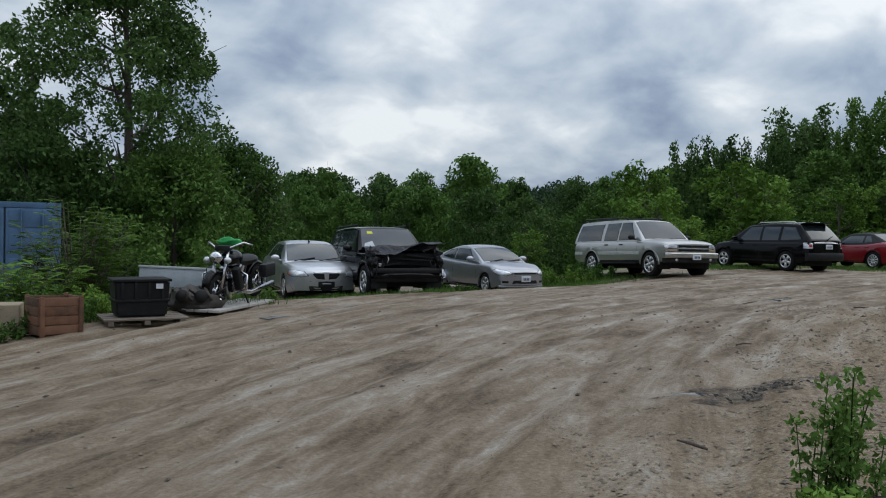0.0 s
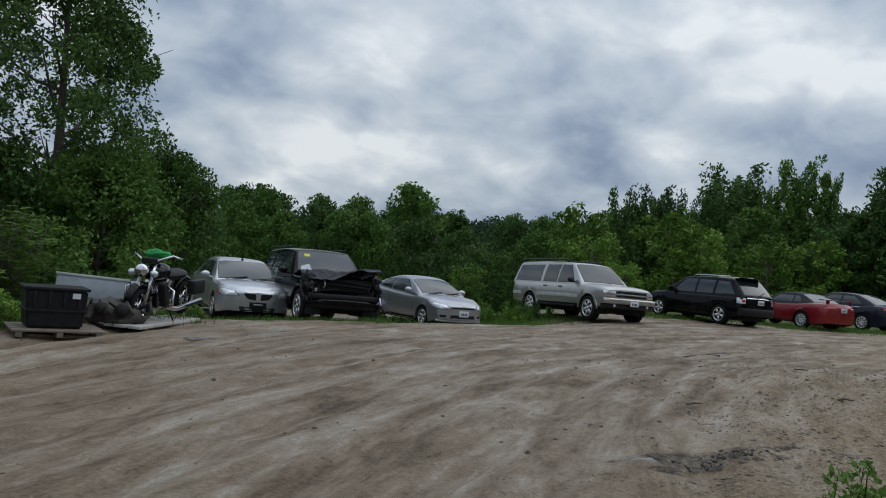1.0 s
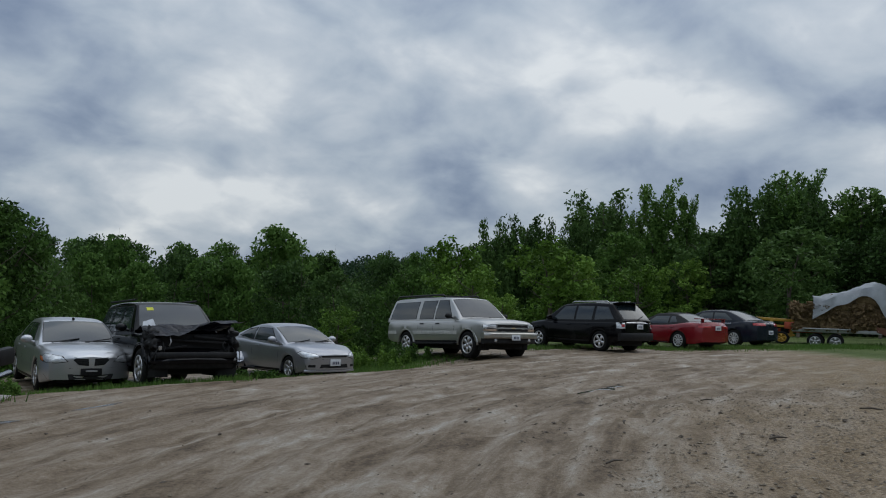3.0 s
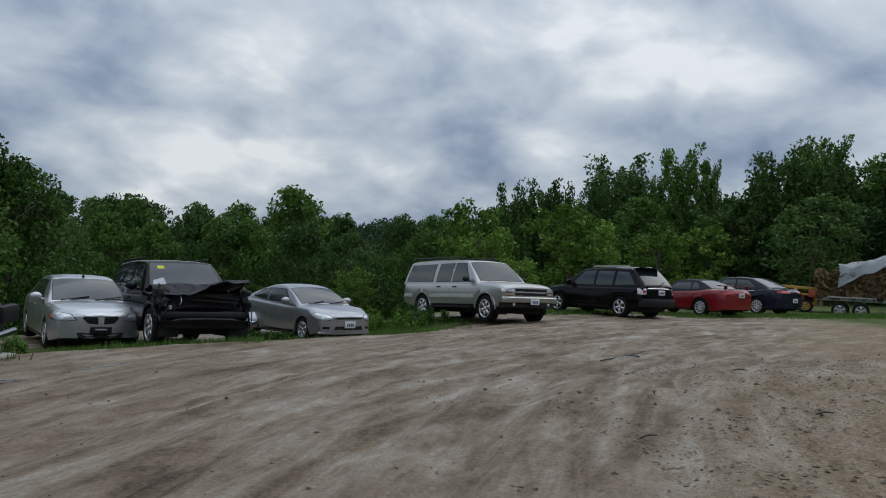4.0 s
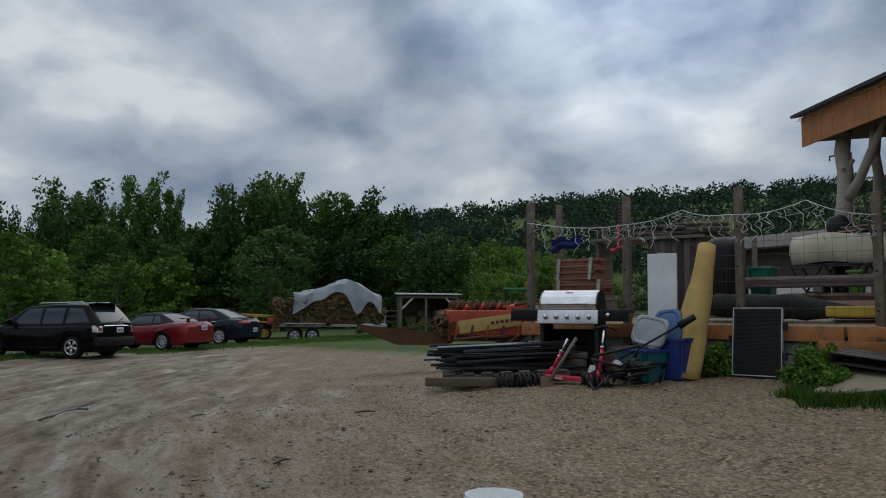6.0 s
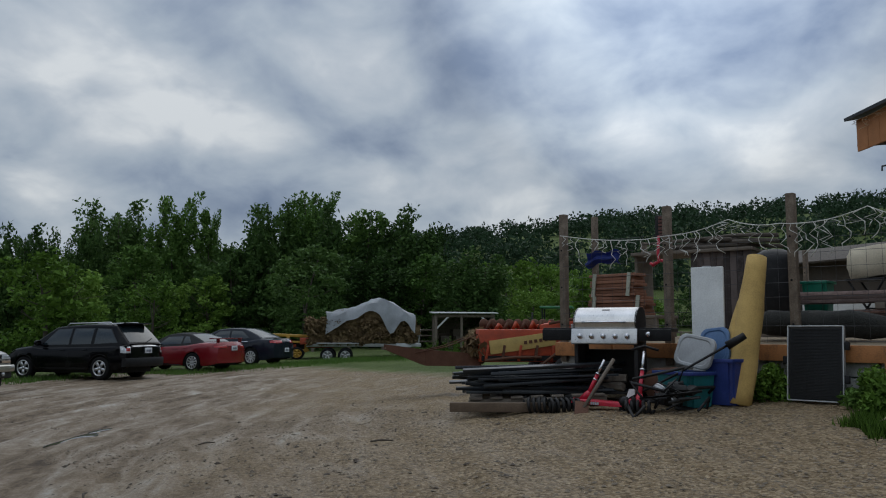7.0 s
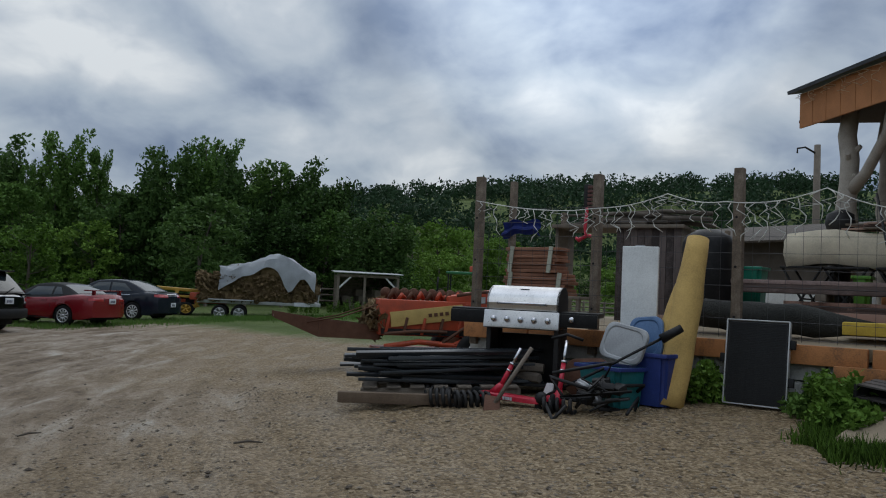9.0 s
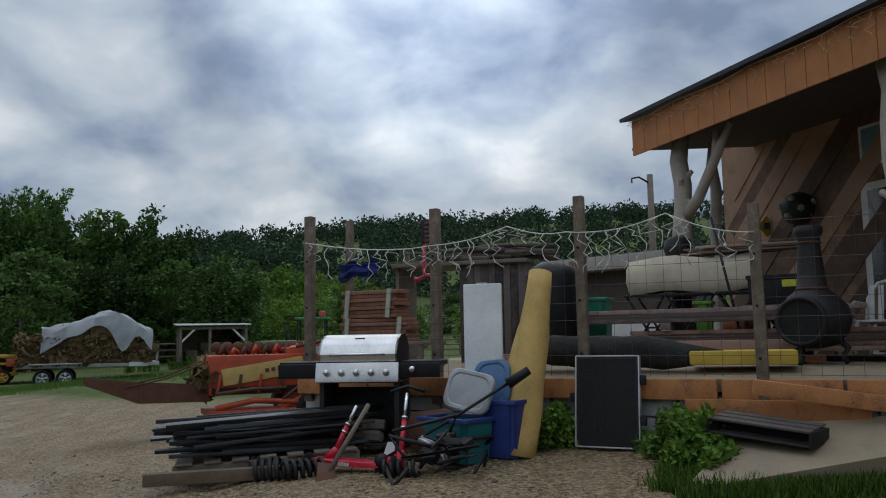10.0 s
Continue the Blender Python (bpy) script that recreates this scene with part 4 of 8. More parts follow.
def tan_suv():
    L, W, wb, foh = 5.57, 2.0, 3.30, 0.93
    root, bend = car("long pewter sport utility vehicle with roof rack", place_by_axle(7.55, 25.4, (0.36, -0.933), L / 2 - foh), L, W, wb, foh, 0.39,
                     [(-2.78, 1.1), (-2.72, 1.16), (1.15, 1.14), (1.35, 1.16), (2.2, 1.11), (2.6, 1.07), (2.74, 1.02), (2.78, 0.98)],
                     [(1.45, 1.14), (0.68, 1.79), (-2.5, 1.82), (-2.73, 1.14)], 0.44, M_PEWTER, nose=0.10,
                     panes=[[(1.05, 0.05), (0.62, 0.84), (0.14, 0.86), (0.14, 0.05)], [(0.02, 0.05), (0.02, 0.86), (-0.72, 0.86), (-0.72, 0.05)], [(-0.95, 0.05), (-0.95, 0.86), (-2.38, 0.84), (-2.5, 0.05)]], rim="six", tyre_w=0.27, arch=1.2, round_plan=0.20, lip=0.03, clearance=0.26)
    lens(root, "headlight", [(2.75, 0.60, 0.87), (2.72, 0.80, 0.87), (2.6, 0.96, 0.87), (2.58, 0.96, 0.965), (2.70, 0.80, 0.965), (2.74, 0.60, 0.965)], M_LAMP, 0.014)
    lens(root, "turn_signal", [(2.75, 0.60, 0.78), (2.72, 0.80, 0.78), (2.6, 0.96, 0.79), (2.6, 0.96, 0.84), (2.72, 0.80, 0.84), (2.75, 0.60, 0.84)], material("amber_lens", (0.36, 0.27, 0.20), 0.2), 0.012)
    for z0, z1 in ((0.885, 0.965), (0.77, 0.845)):
        g = on_end(root, "grille", rect(-0.56, 0.56, z0, z1), True, M_DARK, 0.008)
        on_end(root, "grille_bar", rect(-0.56, 0.56, (z0 + z1) / 2 - 0.004, (z0 + z1) / 2 + 0.004), True, M_BLACKPL, 0.014, parent=g)
    on_end(root, "badge", [(-0.1, 0.855), (-0.03, 0.845), (0.1, 0.855), (0.03, 0.885), (-0.03, 0.885)], True, material("dull_gold", (0.4, 0.33, 0.2), 0.4, 0.6), 0.02)
    bent_bar(root, bend, "bumper", (2.80, 0, 0.655), (0.16, 1.98, 0.16), material("dull_chrome", (0.42, 0.41, 0.38), 0.3, 0.85, scale=5), label="dulled chrome front bumper")
    bent_bar(root, bend, "valance", (2.74, 0, 0.50), (0.16, 1.9, 0.16), M_BLACKPL)
    for y in (-0.62, 0.62):
        bm = B()
        lathe(bm, [(0.001, 0.02), (0.05, 0.02), (0.055, 0.0), (0.05, -0.03)], pose(bend(2.78, y, 0.5)[0] + 0.03, y, 0.52, 0, 90, 0), 12)
        part("fog_light", bm, M_LAMP, root)
    number_plate(root, 2.90, 0.60, 1)
    M_CLAD = material("worn_silver_moulding", (0.50, 0.50, 0.48), 0.5, 0.2)
    for side in (-1, 1):
        fitted(root, "side_moulding", [(-1.0, side, 0.69), (1.35, side, 0.69), (1.35, side, 0.80), (-1.0, side, 0.80)], (0, -side, 0), M_CLAD, 0.016, rings=2)
        fitted(root, "rear_moulding", [(-2.6, side, 0.69), (-2.02, side, 0.69), (-2.02, side, 0.80), (-2.6, side, 0.80)], (0, -side, 0), M_CLAD, 0.016, rings=2)
        bar(root, "running_board", (0.1, side * 0.96, 0.42), (2.3, 0.16, 0.06), M_BLACKPL)
        bm = B()
        tube(bm, [(0.3, side * 0.66, 1.84), (0.2, side * 0.66, 1.91), (-2.3, side * 0.66, 1.93), (-2.45, side * 0.66, 1.86)], 0.028, 6)
        part("roof_rail", bm, M_BLACKPL, root)
    for x in (-0.6, -1.9):
        bar(root, "cross_bar", (x, 0, 1.93), (0.07, 1.32, 0.03), M_BLACKPL)
    bm = B()
    rod(bm, (1.42, 0.2, 1.20), (1.25, 0.75, 1.29), 0.012)
    rod(bm, (1.42, -0.5, 1.20), (1.25, 0.05, 1.29), 0.012)
    part("wiper", bm, M_BLACKPL, root)


def black_crossover():
    L, W, wb, foh = 4.8, 1.81, 2.86, 0.92
    h = Vector((-0.42, 0.91))
    rear = Vector((12.87, 28.19))
    fx, fy = rear + h * wb
    root, bend = car("black crossover with silver alloy wheels seen from behind", place_by_axle(fx, fy, h, L / 2 - foh), L, W, wb, foh, 0.35,
                     [(-2.4, 0.95), (-2.34, 1.05), (0.9, 1.0), (1.15, 1.03), (1.9, 0.94), (2.25, 0.8), (2.4, 0.6)],
                     [(1.25, 1.0), (0.4, 1.58), (-1.75, 1.62), (-2.30, 1.05)], 0.30, M_BLACK, nose=0.16,
                     panes=[[(0.8, 0.05), (0.35, 0.82), (-0.18, 0.85), (-0.18, 0.05)], [(-0.28, 0.05), (-0.28, 0.85), (-1.0, 0.84), (-1.0, 0.05)], [(-1.12, 0.05), (-1.12, 0.84), (-1.6, 0.80), (-1.95, 0.1)]], tyre_w=0.24, round_plan=0.16, lip=0.02)
    lens(root, "tail_light", [(-2.36, 0.70, 0.80), (-2.28, 0.82, 0.79), (-2.16, 0.90, 0.81), (-2.14, 0.89, 1.0), (-2.26, 0.80, 1.02), (-2.34, 0.70, 1.0)], M_LAMP, 0.012)
    lens(root, "red_lamp", [(-2.36, 0.72, 0.85), (-2.28, 0.81, 0.85), (-2.26, 0.80, 0.95), (-2.34, 0.72, 0.95)], M_REDLAMP, 0.02)
    on_end(root, "trim_strip", rect(-0.58, 0.58, 0.985, 1.01), False, M_CHROME, 0.016)
    bent_bar(root, bend, "rear_bumper", (-2.38, 0, 0.52), (0.14, 1.72, 0.26), M_BLACKPL)
    on_end(root, "tailgate_seam", rect(-0.66, 0.66, 0.67, 0.68), False, M_DARK, 0.003)
    number_plate(root, -2.415, 0.86, -1)
    bar(root, "spoiler", (-1.88, 0, 1.65), (0.3, 1.2, 0.04), M_BLACK, (0, 8, 0))
    for side in (-1, 1):
        bm = B()
        tube(bm, [(0.1, side * 0.6, 1.61), (0.0, side * 0.6, 1.68), (-1.5, side * 0.6, 1.70), (-1.6, side * 0.6, 1.64)], 0.022, 6)
        part("roof_rail", bm, M_RIM, root)
    bm = B()
    rod(bm, (-2.36, 0.05, 1.1), (-2.2, -0.4, 1.22), 0.012)
    part("rear_wiper", bm, M_BLACKPL, root)


def red_convertible():
    L, W, wb, foh = 4.6, 1.82, 2.57, 0.95
    h = Vector((-0.36, 0.93))
    fx, fy = Vector((16.64, 29.47)) + h * wb
    cloth = material("black_canvas", (0.02, 0.02, 0.021), 0.85, scale=30)
    root, bend = car("red convertible with closed black soft top", place_by_axle(fx, fy, h, L / 2 - foh), L, W, wb, foh, 0.325,
                     [(-2.3, 0.86), (-2.24, 0.99), (-1.5, 1.0), (-1.0, 0.94), (0.5, 0.88), (0.8, 0.89), (1.6, 0.8), (2.1, 0.68), (2.3, 0.5)],
                     [(0.66, 0.87), (-0.02, 1.27), (-0.95, 1.28), (-1.62, 0.98)], 0.22, M_RED, cloth,
                     panes=[[(0.3, 0.05), (-0.05, 0.78), (-0.7, 0.80), (-0.7, 0.05)], [(-0.78, 0.05), (-0.78, 0.80), (-0.95, 0.76), (-1.12, 0.1)]], tyre_w=0.24, rim="multi", rim_mat=M_RIM, round_plan=0.18)
    lens(root, "tail_light", [(-2.30, 0.36, 0.80), (-2.26, 0.58, 0.80), (-2.1, 0.84, 0.81), (-2.1, 0.84, 0.89), (-2.25, 0.58, 0.90), (-2.28, 0.36, 0.90)], M_REDLAMP, 0.01)
    on_end(root, "bumper_seam", rect(-0.85, 0.85, 0.665, 0.675), False, M_DARK, 0.003)
    number_plate(root, -2.315, 0.80, -1)
    w = bent_bar(root, bend, "spoiler", (-2.12, 0, 1.13), (0.2, 1.6, 0.035), M_RED)
    for y in (-0.6, 0.6):
        bar(w, "spoiler_foot", (-2.08, y, 1.06), (0.12, 0.05, 0.12), M_RED)


def blue_sedan():
    L, W, wb, foh = 4.84, 1.83, 2.76, 1.0
    h = Vector((-0.40, 0.917))
    fx, fy = Vector((20.15, 31.3)) + h * wb
    root, bend = car("dark blue four-door sedan seen from behind", place_by_axle(fx, fy, h, L / 2 - foh), L, W, wb, foh, 0.34,
                     [(-2.42, 0.88), (-2.34, 1.02), (-1.7, 1.05), (-1.2, 1.0), (0.9, 0.93), (1.05, 0.95), (1.8, 0.86), (2.25, 0.72), (2.42, 0.55)],
                     [(1.15, 0.93), (0.3, 1.40), (-0.9, 1.42), (-1.8, 1.03)], 0.22, M_NAVY,
                     panes=[[(0.72, 0.06), (0.22, 0.82), (-0.28, 0.86), (-0.32, 0.06)], [(-0.4, 0.06), (-0.36, 0.86), (-0.85, 0.80), (-1.25, 0.12)]], rim="multi", tyre_w=0.23, round_plan=0.22)
    lens(root, "tail_light", [(-2.42, 0.32, 0.87), (-2.38, 0.58, 0.86), (-2.2, 0.84, 0.88), (-2.18, 0.84, 0.97), (-2.34, 0.58, 0.98), (-2.40, 0.32, 0.97)], M_REDLAMP, 0.012)
    on_end(root, "trim_strip", rect(-0.3, 0.3, 0.97, 0.985), False, M_CHROME, 0.012)
    on_end(root, "bumper_seam", rect(-0.85, 0.85, 0.70, 0.71), False, M_DARK, 0.003)
    number_plate(root, -2.43, 0.6, -1)
    for side in (-1, 1):
        fitted(root, "belt_trim", [(-1.2, side, 0.965), (0.75, side, 0.94), (0.75, side, 0.955), (-1.2, side, 0.98)], (0, -side, -0.3), M_CHROME, 0.008, rings=1)


silver_sedan()
wrecked_suv()
grey_hatchback()
tan_suv()
black_crossover()
red_convertible()
blue_sedan()


# ---- woods ----
MASTERS = [
    tree("leafy green deciduous tree behind the parked cars", pose(-30, 75, gz(-30, 75)), 11, 8.0, M_LEAF, 11, 150, 44, 0.20, 0.08),
    tree("leafy green deciduous tree behind the parked cars", pose(-22, 80, gz(-22, 80)), 12, 7.0, M_LEAF, 12, 150, 44, 0.20, 0.08),
    tree("dark green deciduous tree in dense woods", pose(-14, 84, gz(-14, 84)), 12, 8.5, M_LEAF_DARK, 13, 155, 44, 0.20, 0.05),
    tree("dark green deciduous tree in dense woods", pose(-6, 86, gz(-6, 86)), 11, 7.5, M_LEAF_DARK, 14, 150, 44, 0.20, 0.05),
    tree("tall poplar with upright dark crown", pose(46, 62, gz(46, 62)), 14, 6.6, M_LEAF, 15, 420, 26, 0.19, 0.04, "plume"),
    tree("light green young tree in rough grass", pose(12, 46, gz(12, 46)), 6.5, 4.2, M_LEAF_BRIGHT, 16, 120, 40, 0.14, 0.04, "poplar"),
    tree("broad dark tree with many upright shoots", pose(30, 66, gz(30, 66)), 11, 8.0, M_LEAF_DARK, 18, 460, 26, 0.19, 0.03, "plume"),
]


def copy_tree(k, x, y, height, base_height, turn, dz=-0.3, wide=1.0):
    s = height / base_height
    m = pose(x, y, gz(x, y) + dz, 0, 0, turn) @ Matrix.Diagonal((s * wide, s * wide, s, 1))
    return copy_thing(MASTERS[k], m)


HEIGHTS = (11, 12, 12, 11, 14, 6.5, 11)
rng = np.random.default_rng(21)
# woods behind the bank: (azimuth from, to, distance, top elevation in degrees)
for lo, hi, dist, el, kinds, step in ((-40, 14, 62, 2.6, (0, 1, 2, 3), 3.4), (-38, 20, 80, 3.3, (0, 1, 2, 3), 2.6), (-34, 22, 100, 3.6, (2, 3, 0), 2.1),
                                (13, 27, 74, 4.2, (2, 0, 3), 2.4), (22, 48, 66, 5.0, (1, 6, 3), 2.7), (32, 47, 58, 5.4, (3, 6, 1), 3.0), (44, 74, 105, 3.4, (0, 2, 5), 3.0), (47, 57, 84, 4.6, (5, 5, 0), 2.2), (57, 78, 85, 2.6, (5, 5, 0), 3.2)):
    a = lo
    while a < hi:
        az = radians(a + rng.uniform(-0.8, 0.8))
        d = dist * rng.uniform(0.93, 1.08)
        x, y = d * math.sin(az), d * math.cos(az)
        top = 1.6 + d * math.tan(radians(el * rng.uniform(0.85, 1.1)))
        k = kinds[int(rng.integers(len(kinds)))]
        h = max(4.0, top - gz(x, y))
        copy_tree(k, x, y, h, HEIGHTS[k], rng.uniform(0, 360), wide=min(1.5, max(0.85, 8.5 / h)))
        a += step * rng.uniform(0.8, 1.2)
# trees that stand out
for az, d, el, k, wide in ((3.2, 70, 4.9, 1, 1.0), (17.4, 66, 6.0, 6, 0.62), (19.4, 67, 6.3, 6, 0.7), (21.4, 66, 6.0, 6, 0.62), (23.0, 68, 6.2, 6, 0.6), (28.1, 66, 9.3, 4, 0.85), (26.5, 68, 7.2, 4, 0.5), (29.9, 68, 8.4, 4, 0.5), (33.6, 62, 8.4, 6, 0.8), (35.6, 63, 8.9, 4, 0.9), (37.6, 62, 8.3, 6, 0.9), (39.8, 62, 8.7, 4, 1.0), (42, 62, 8.2, 6, 0.9), (44.0, 64, 7.2, 6, 0.8)):
    x, y = d * math.sin(radians(az)), d * math.cos(radians(az))
    h = 1.6 + d * math.tan(radians(el)) - gz(x, y)
    copy_tree(k, x, y, h, HEIGHTS[k], az * 37, wide=wide)
# light young growth near the yard's edge
for x, y, h in ((9.5, 34.5, 3.4), (15.2, 40, 5.2), (17, 42, 4.6), (24, 48, 4.4), (47, 44, 6.0), (50, 40, 6.5), (54, 42, 5.5), (46, 37.5, 4.2), (44, 40.5, 4.0), (30, 52, 5), (3.6, 32, 2.2), (10.2, 33.0, 2.2)):
    copy_tree(5, x, y, h, 6.5, x * 50, wide=1.25)

# unseen trees added behind the walk's start, to darken reflections and side light
a = 120
while a < 300:
    d = rng.uniform(36, 48)
    x, y = d * math.sin(radians(a)), d * math.cos(radians(a)) - 4
    k = int(rng.integers(4))
    copy_tree(k, x, y, rng.uniform(8, 11), HEIGHTS[k], a * 7, wide=1.2)
    a += rng.uniform(4.5, 6.5)

# the big near trees on the bank, over the container
tree("tall dark tree with open spreading crown", on_ground(-10.3, 27.5), 12.8, 9.0, M_LEAF_DARK, 31, 215, 190, 0.085, 0.25, "cone", 0.26, limbs=18)
tree("slender dark tree with open crown", on_ground(-14.6, 27.5), 9.4, 5.0, M_LEAF_DARK, 32, 150, 100, 0.10, 0.12, "plume", 0.2, limbs=14)
tree("tall dark tree with open spreading crown", on_ground(-19.6, 27.5), 11.0, 7.6, M_LEAF_DARK, 36, 120, 100, 0.11, 0.05, "cone", 0.26, limbs=12)
tree("low leafy tree hanging over the bank", on_ground(-8.6, 26.8), 4.9, 5.2, M_LEAF, 33, 190, 130, 0.075, 0.02, "bush", 0.12)
tree("low leafy tree hanging over the bank", on_ground(-12.5, 25.4), 5.0, 6.0, M_LEAF_DARK, 34, 170, 120, 0.08, 0.02, "bush", 0.12)
tree("low leafy tree hanging over the bank", on_ground(-7.2, 30.5), 5.6, 5.0, M_LEAF, 35, 160, 100, 0.085, 0.05, "bush", 0.12)


def sumac(label, m, n, spread, height, seed):
    """Arching stems with paired pointed leaflets, as on a sumac."""
    rg = np.random.default_rng(seed)
    root = thing("sumac_shrub", label, "shrub", m)
    stems, vs = B(), []
    for k in range(n):
        a, lean = rg.uniform(0, 6.28), spread * math.sqrt(rg.uniform(0, 1))
        h = height * rg.uniform(0.55, 1.0) * (1 - 0.25 * lean / spread)
        p0 = Vector((0.25 * lean * math.cos(a), 0.25 * lean * math.sin(a), -0.05))
        tip = Vector((lean * math.cos(a), lean * math.sin(a), h))
        mid = p0.lerp(tip, 0.5) + Vector((0, 0, 0.12 * h))
        tube(stems, [p0, mid, tip], [0.016, 0.011, 0.004], 5)
        for t in np.linspace(0.3, 1.0, 11):
            c = p0.lerp(mid, t * 2) if t < 0.5 else mid.lerp(tip, t * 2 - 1)
            b = a + rg.normal(0, 1.2)
            ln = 0.42 * rg.uniform(0.6, 1.1) * (1.15 - 0.5 * t)
            frond = Vector((math.cos(b), math.sin(b), 0.35 + rg.normal(0, 0.2)))
            side = Vector((-math.sin(b), math.cos(b), 0))
            for j in range(7):
                u = (j + 1) / 7
                q = c + frond * ln * u + Vector((0, 0, -0.25 * ln * u * u))
                for sg in (-1, 1):
                    e = q + side * sg * 0.11 * (1.1 - 0.6 * u) + frond * 0.04 + Vector((0, 0, -0.03))
                    w = frond * 0.016
                    o = (q + e) / 2
                    vs += [q, o - w, e, o + w]
    part("stalk", stems, M_BARK, root)
    v = np.array([tuple(p) for p in vs])
    ob = new("leaves", mesh_from("leaves", v, np.arange(len(v)).reshape(-1, 4), M_LEAF_BRIGHT))
    ob.parent = root


sumac("bright green sumac-like shrub beside the container", on_ground(-7.1, 16.2), 56, 1.2, 2.5, 37)
sumac("bright green sumac-like shrub behind the crate", on_ground(-7.3, 14.7), 26, 0.9, 1.25, 38)


def far_woods():
    rng = np.random.default_rng(8)
    cs, rs = [], []
    for _ in range(2500):
        az, d = radians(rng.uniform(-45, 100)), rng.uniform(125, 330)
        x, y = d * math.sin(az), d * math.cos(az)
        r = rng.uniform(2.6, 4.2)
        cs.append((x, y, gz(x, y) + r * 0.3))
        rs.append(r)
    v, f = leaf_cloud(rng, np.array(cs), np.array(rs), 150, 0.5, 1.2)
    tagged(new("far_woods", mesh_from("far_woods", v, f, M_LEAF_FAR)), "dark wooded hills along the horizon", "woods", kind="stuff")


far_woods()

# ---- house and raised terrace ----
M_CONCRETE = material("concrete", (0.27, 0.215, 0.145), 0.85, scale=2.5, bump=0.2)
M_BLOCK = material("painted_block", (0.42, 0.42, 0.40), 0.85, scale=4, bump=0.3, dark=(0.2, 0.2, 0.18))
M_BEAM = material("stained_beam", (0.42, 0.17, 0.055), 0.7, scale=5, bump=0.3, dark=(0.11, 0.06, 0.035))
M_POST = material("weathered_post", (0.15, 0.115, 0.085), 0.85, scale=8, bump=0.4, dark=(0.06, 0.045, 0.033), light=(0.28, 0.23, 0.18))
M_FASCIA = material("orange_fascia", (0.40, 0.155, 0.045), 0.65, scale=3, bump=0.15)
M_ROOF = material("dark_metal_roof", (0.05, 0.055, 0.065), 0.45, 0.3, scale=3)
M_CEDAR = material("cedar_board", (0.19, 0.105, 0.058), 0.75, scale=4, bump=0.25, random_tone=0.5, dark=(0.08, 0.045, 0.027), light=(0.34, 0.21, 0.135))
M_LOG = material("pale_log", (0.40, 0.36, 0.31), 0.8, scale=6, bump=0.4)
TERRACE = 1.56


def terrace():
    bm = B()
    plate(bm, [(11.25, 10.85, 1.36), (11.25, 2.5, 1.36), (12.0, 2.5, TERRACE - 0.12), (12.0, 10.85, TERRACE - 0.12)], 0.12)
    plate(bm, [(12.0, 10.85, TERRACE - 0.12), (12.0, 2.5, TERRACE - 0.12), (22, 2.5, TERRACE - 0.12), (22, 10.85, TERRACE - 0.12)], 0.12)
    bmesh.ops.recalc_face_normals(bm, faces=bm.faces)
    tagged(part("terrace_floor", bm, M_CONCRETE), "grey concrete terrace slab on a block base", "terrace", kind="structure")
    base = thing("retaining_wall", "grey concrete block wall under the terrace edge", "wall", pose(0, 0, 0), kind="structure")
    bm = B()
    box(bm, (11.5, 6.7, 0.78), (0.3, 8.3, 1.1))
    part("core", bm, M_BLOCK, base)
    me = None
    for row in range(4):
        for i in range(19):
            y = 2.9 + i * 0.41 + (0.2 if row % 2 else 0)
            if me is None:
                bm = B()
                box(bm, (0, 0, 0), (0.1, 0.39, 0.185), bevel=0.012)
                ob = part("block", bm, M_BLOCK, base)
                me = ob.data
            else:
                ob = new("block", me)
                ob.parent = base
            ob.location = (11.31, y, 0.62 + row * 0.2)
    for y0, y1 in ((10.83, 9.9), (9.88, 7.45), (7.42, 6.22), (6.18, 5.2), (5.17, 2.6)):
        bm = B()
        box(bm, (11.2, (y0 + y1) / 2, 1.385), (0.09, y0 - y1, 0.19), (0, 0, 0), 0.012)
        tagged(part("edge_beam", bm, M_BEAM), "weathered orange-brown timber beam along terrace edge", "beam", group="edge beams")
    bm = B()
    box(bm, (11.12, 5.75, 1.22), (0.05, 1.5, 0.17), (0, 0, 0), 0.01)
    tagged(part("lower_beam", bm, M_BEAM), "short timber plank under the terrace edge", "beam")
    bm = B()
    box(bm, (10.95, 5.35, 1.36), (0.1, 1.1, 0.13), (8, 0, 10), 0.012)
    tagged(part("loose_board", bm, M_BEAM), "orange-brown board lying against the terrace edge", "board")
    # ramp
    bm = B()
    for q in ([(9.75, 6.32, 0.74), (10.45, 4.9, 0.97), (11.14, 4.9, 1.19), (11.14, 5.95, 1.12)], [(10.45, 4.897, 0.97), (10.65, 1.0, 1.16), (11.14, 1.0, 1.38), (11.14, 4.897, 1.19)]):
        plate(bm, q, -0.40)
    bmesh.ops.recalc_face_normals(bm, faces=bm.faces)
    tagged(part("ramp", bm, M_CONCRETE), "worn tan concrete ramp beside the terrace", "ramp", kind="structure")


terrace()


def fence_post(x, y, z0, z1, w=0.10, lean=(0, 0)):
    root = thing("fence_post", "grey weathered square timber post on the terrace edge", "post", pose(x, y, z0, lean[0], lean[1], 0), "terrace posts")
    bm = B()
    h = z1 - z0
    box(bm, (0, 0, h / 2), (w, w, h), (0, 0, 0), 0.012)
    part("shaft", bm, M_POST, root)
    for k in range(3):
        bm = B()
        rod(bm, (-w / 2 - 0.004, 0.01, h * (0.25 + 0.25 * k)), (-w / 2 + 0.01, 0.01, h * (0.25 + 0.25 * k)), 0.014, n=8)
        part("bolt_hole", bm, M_DARK, root)


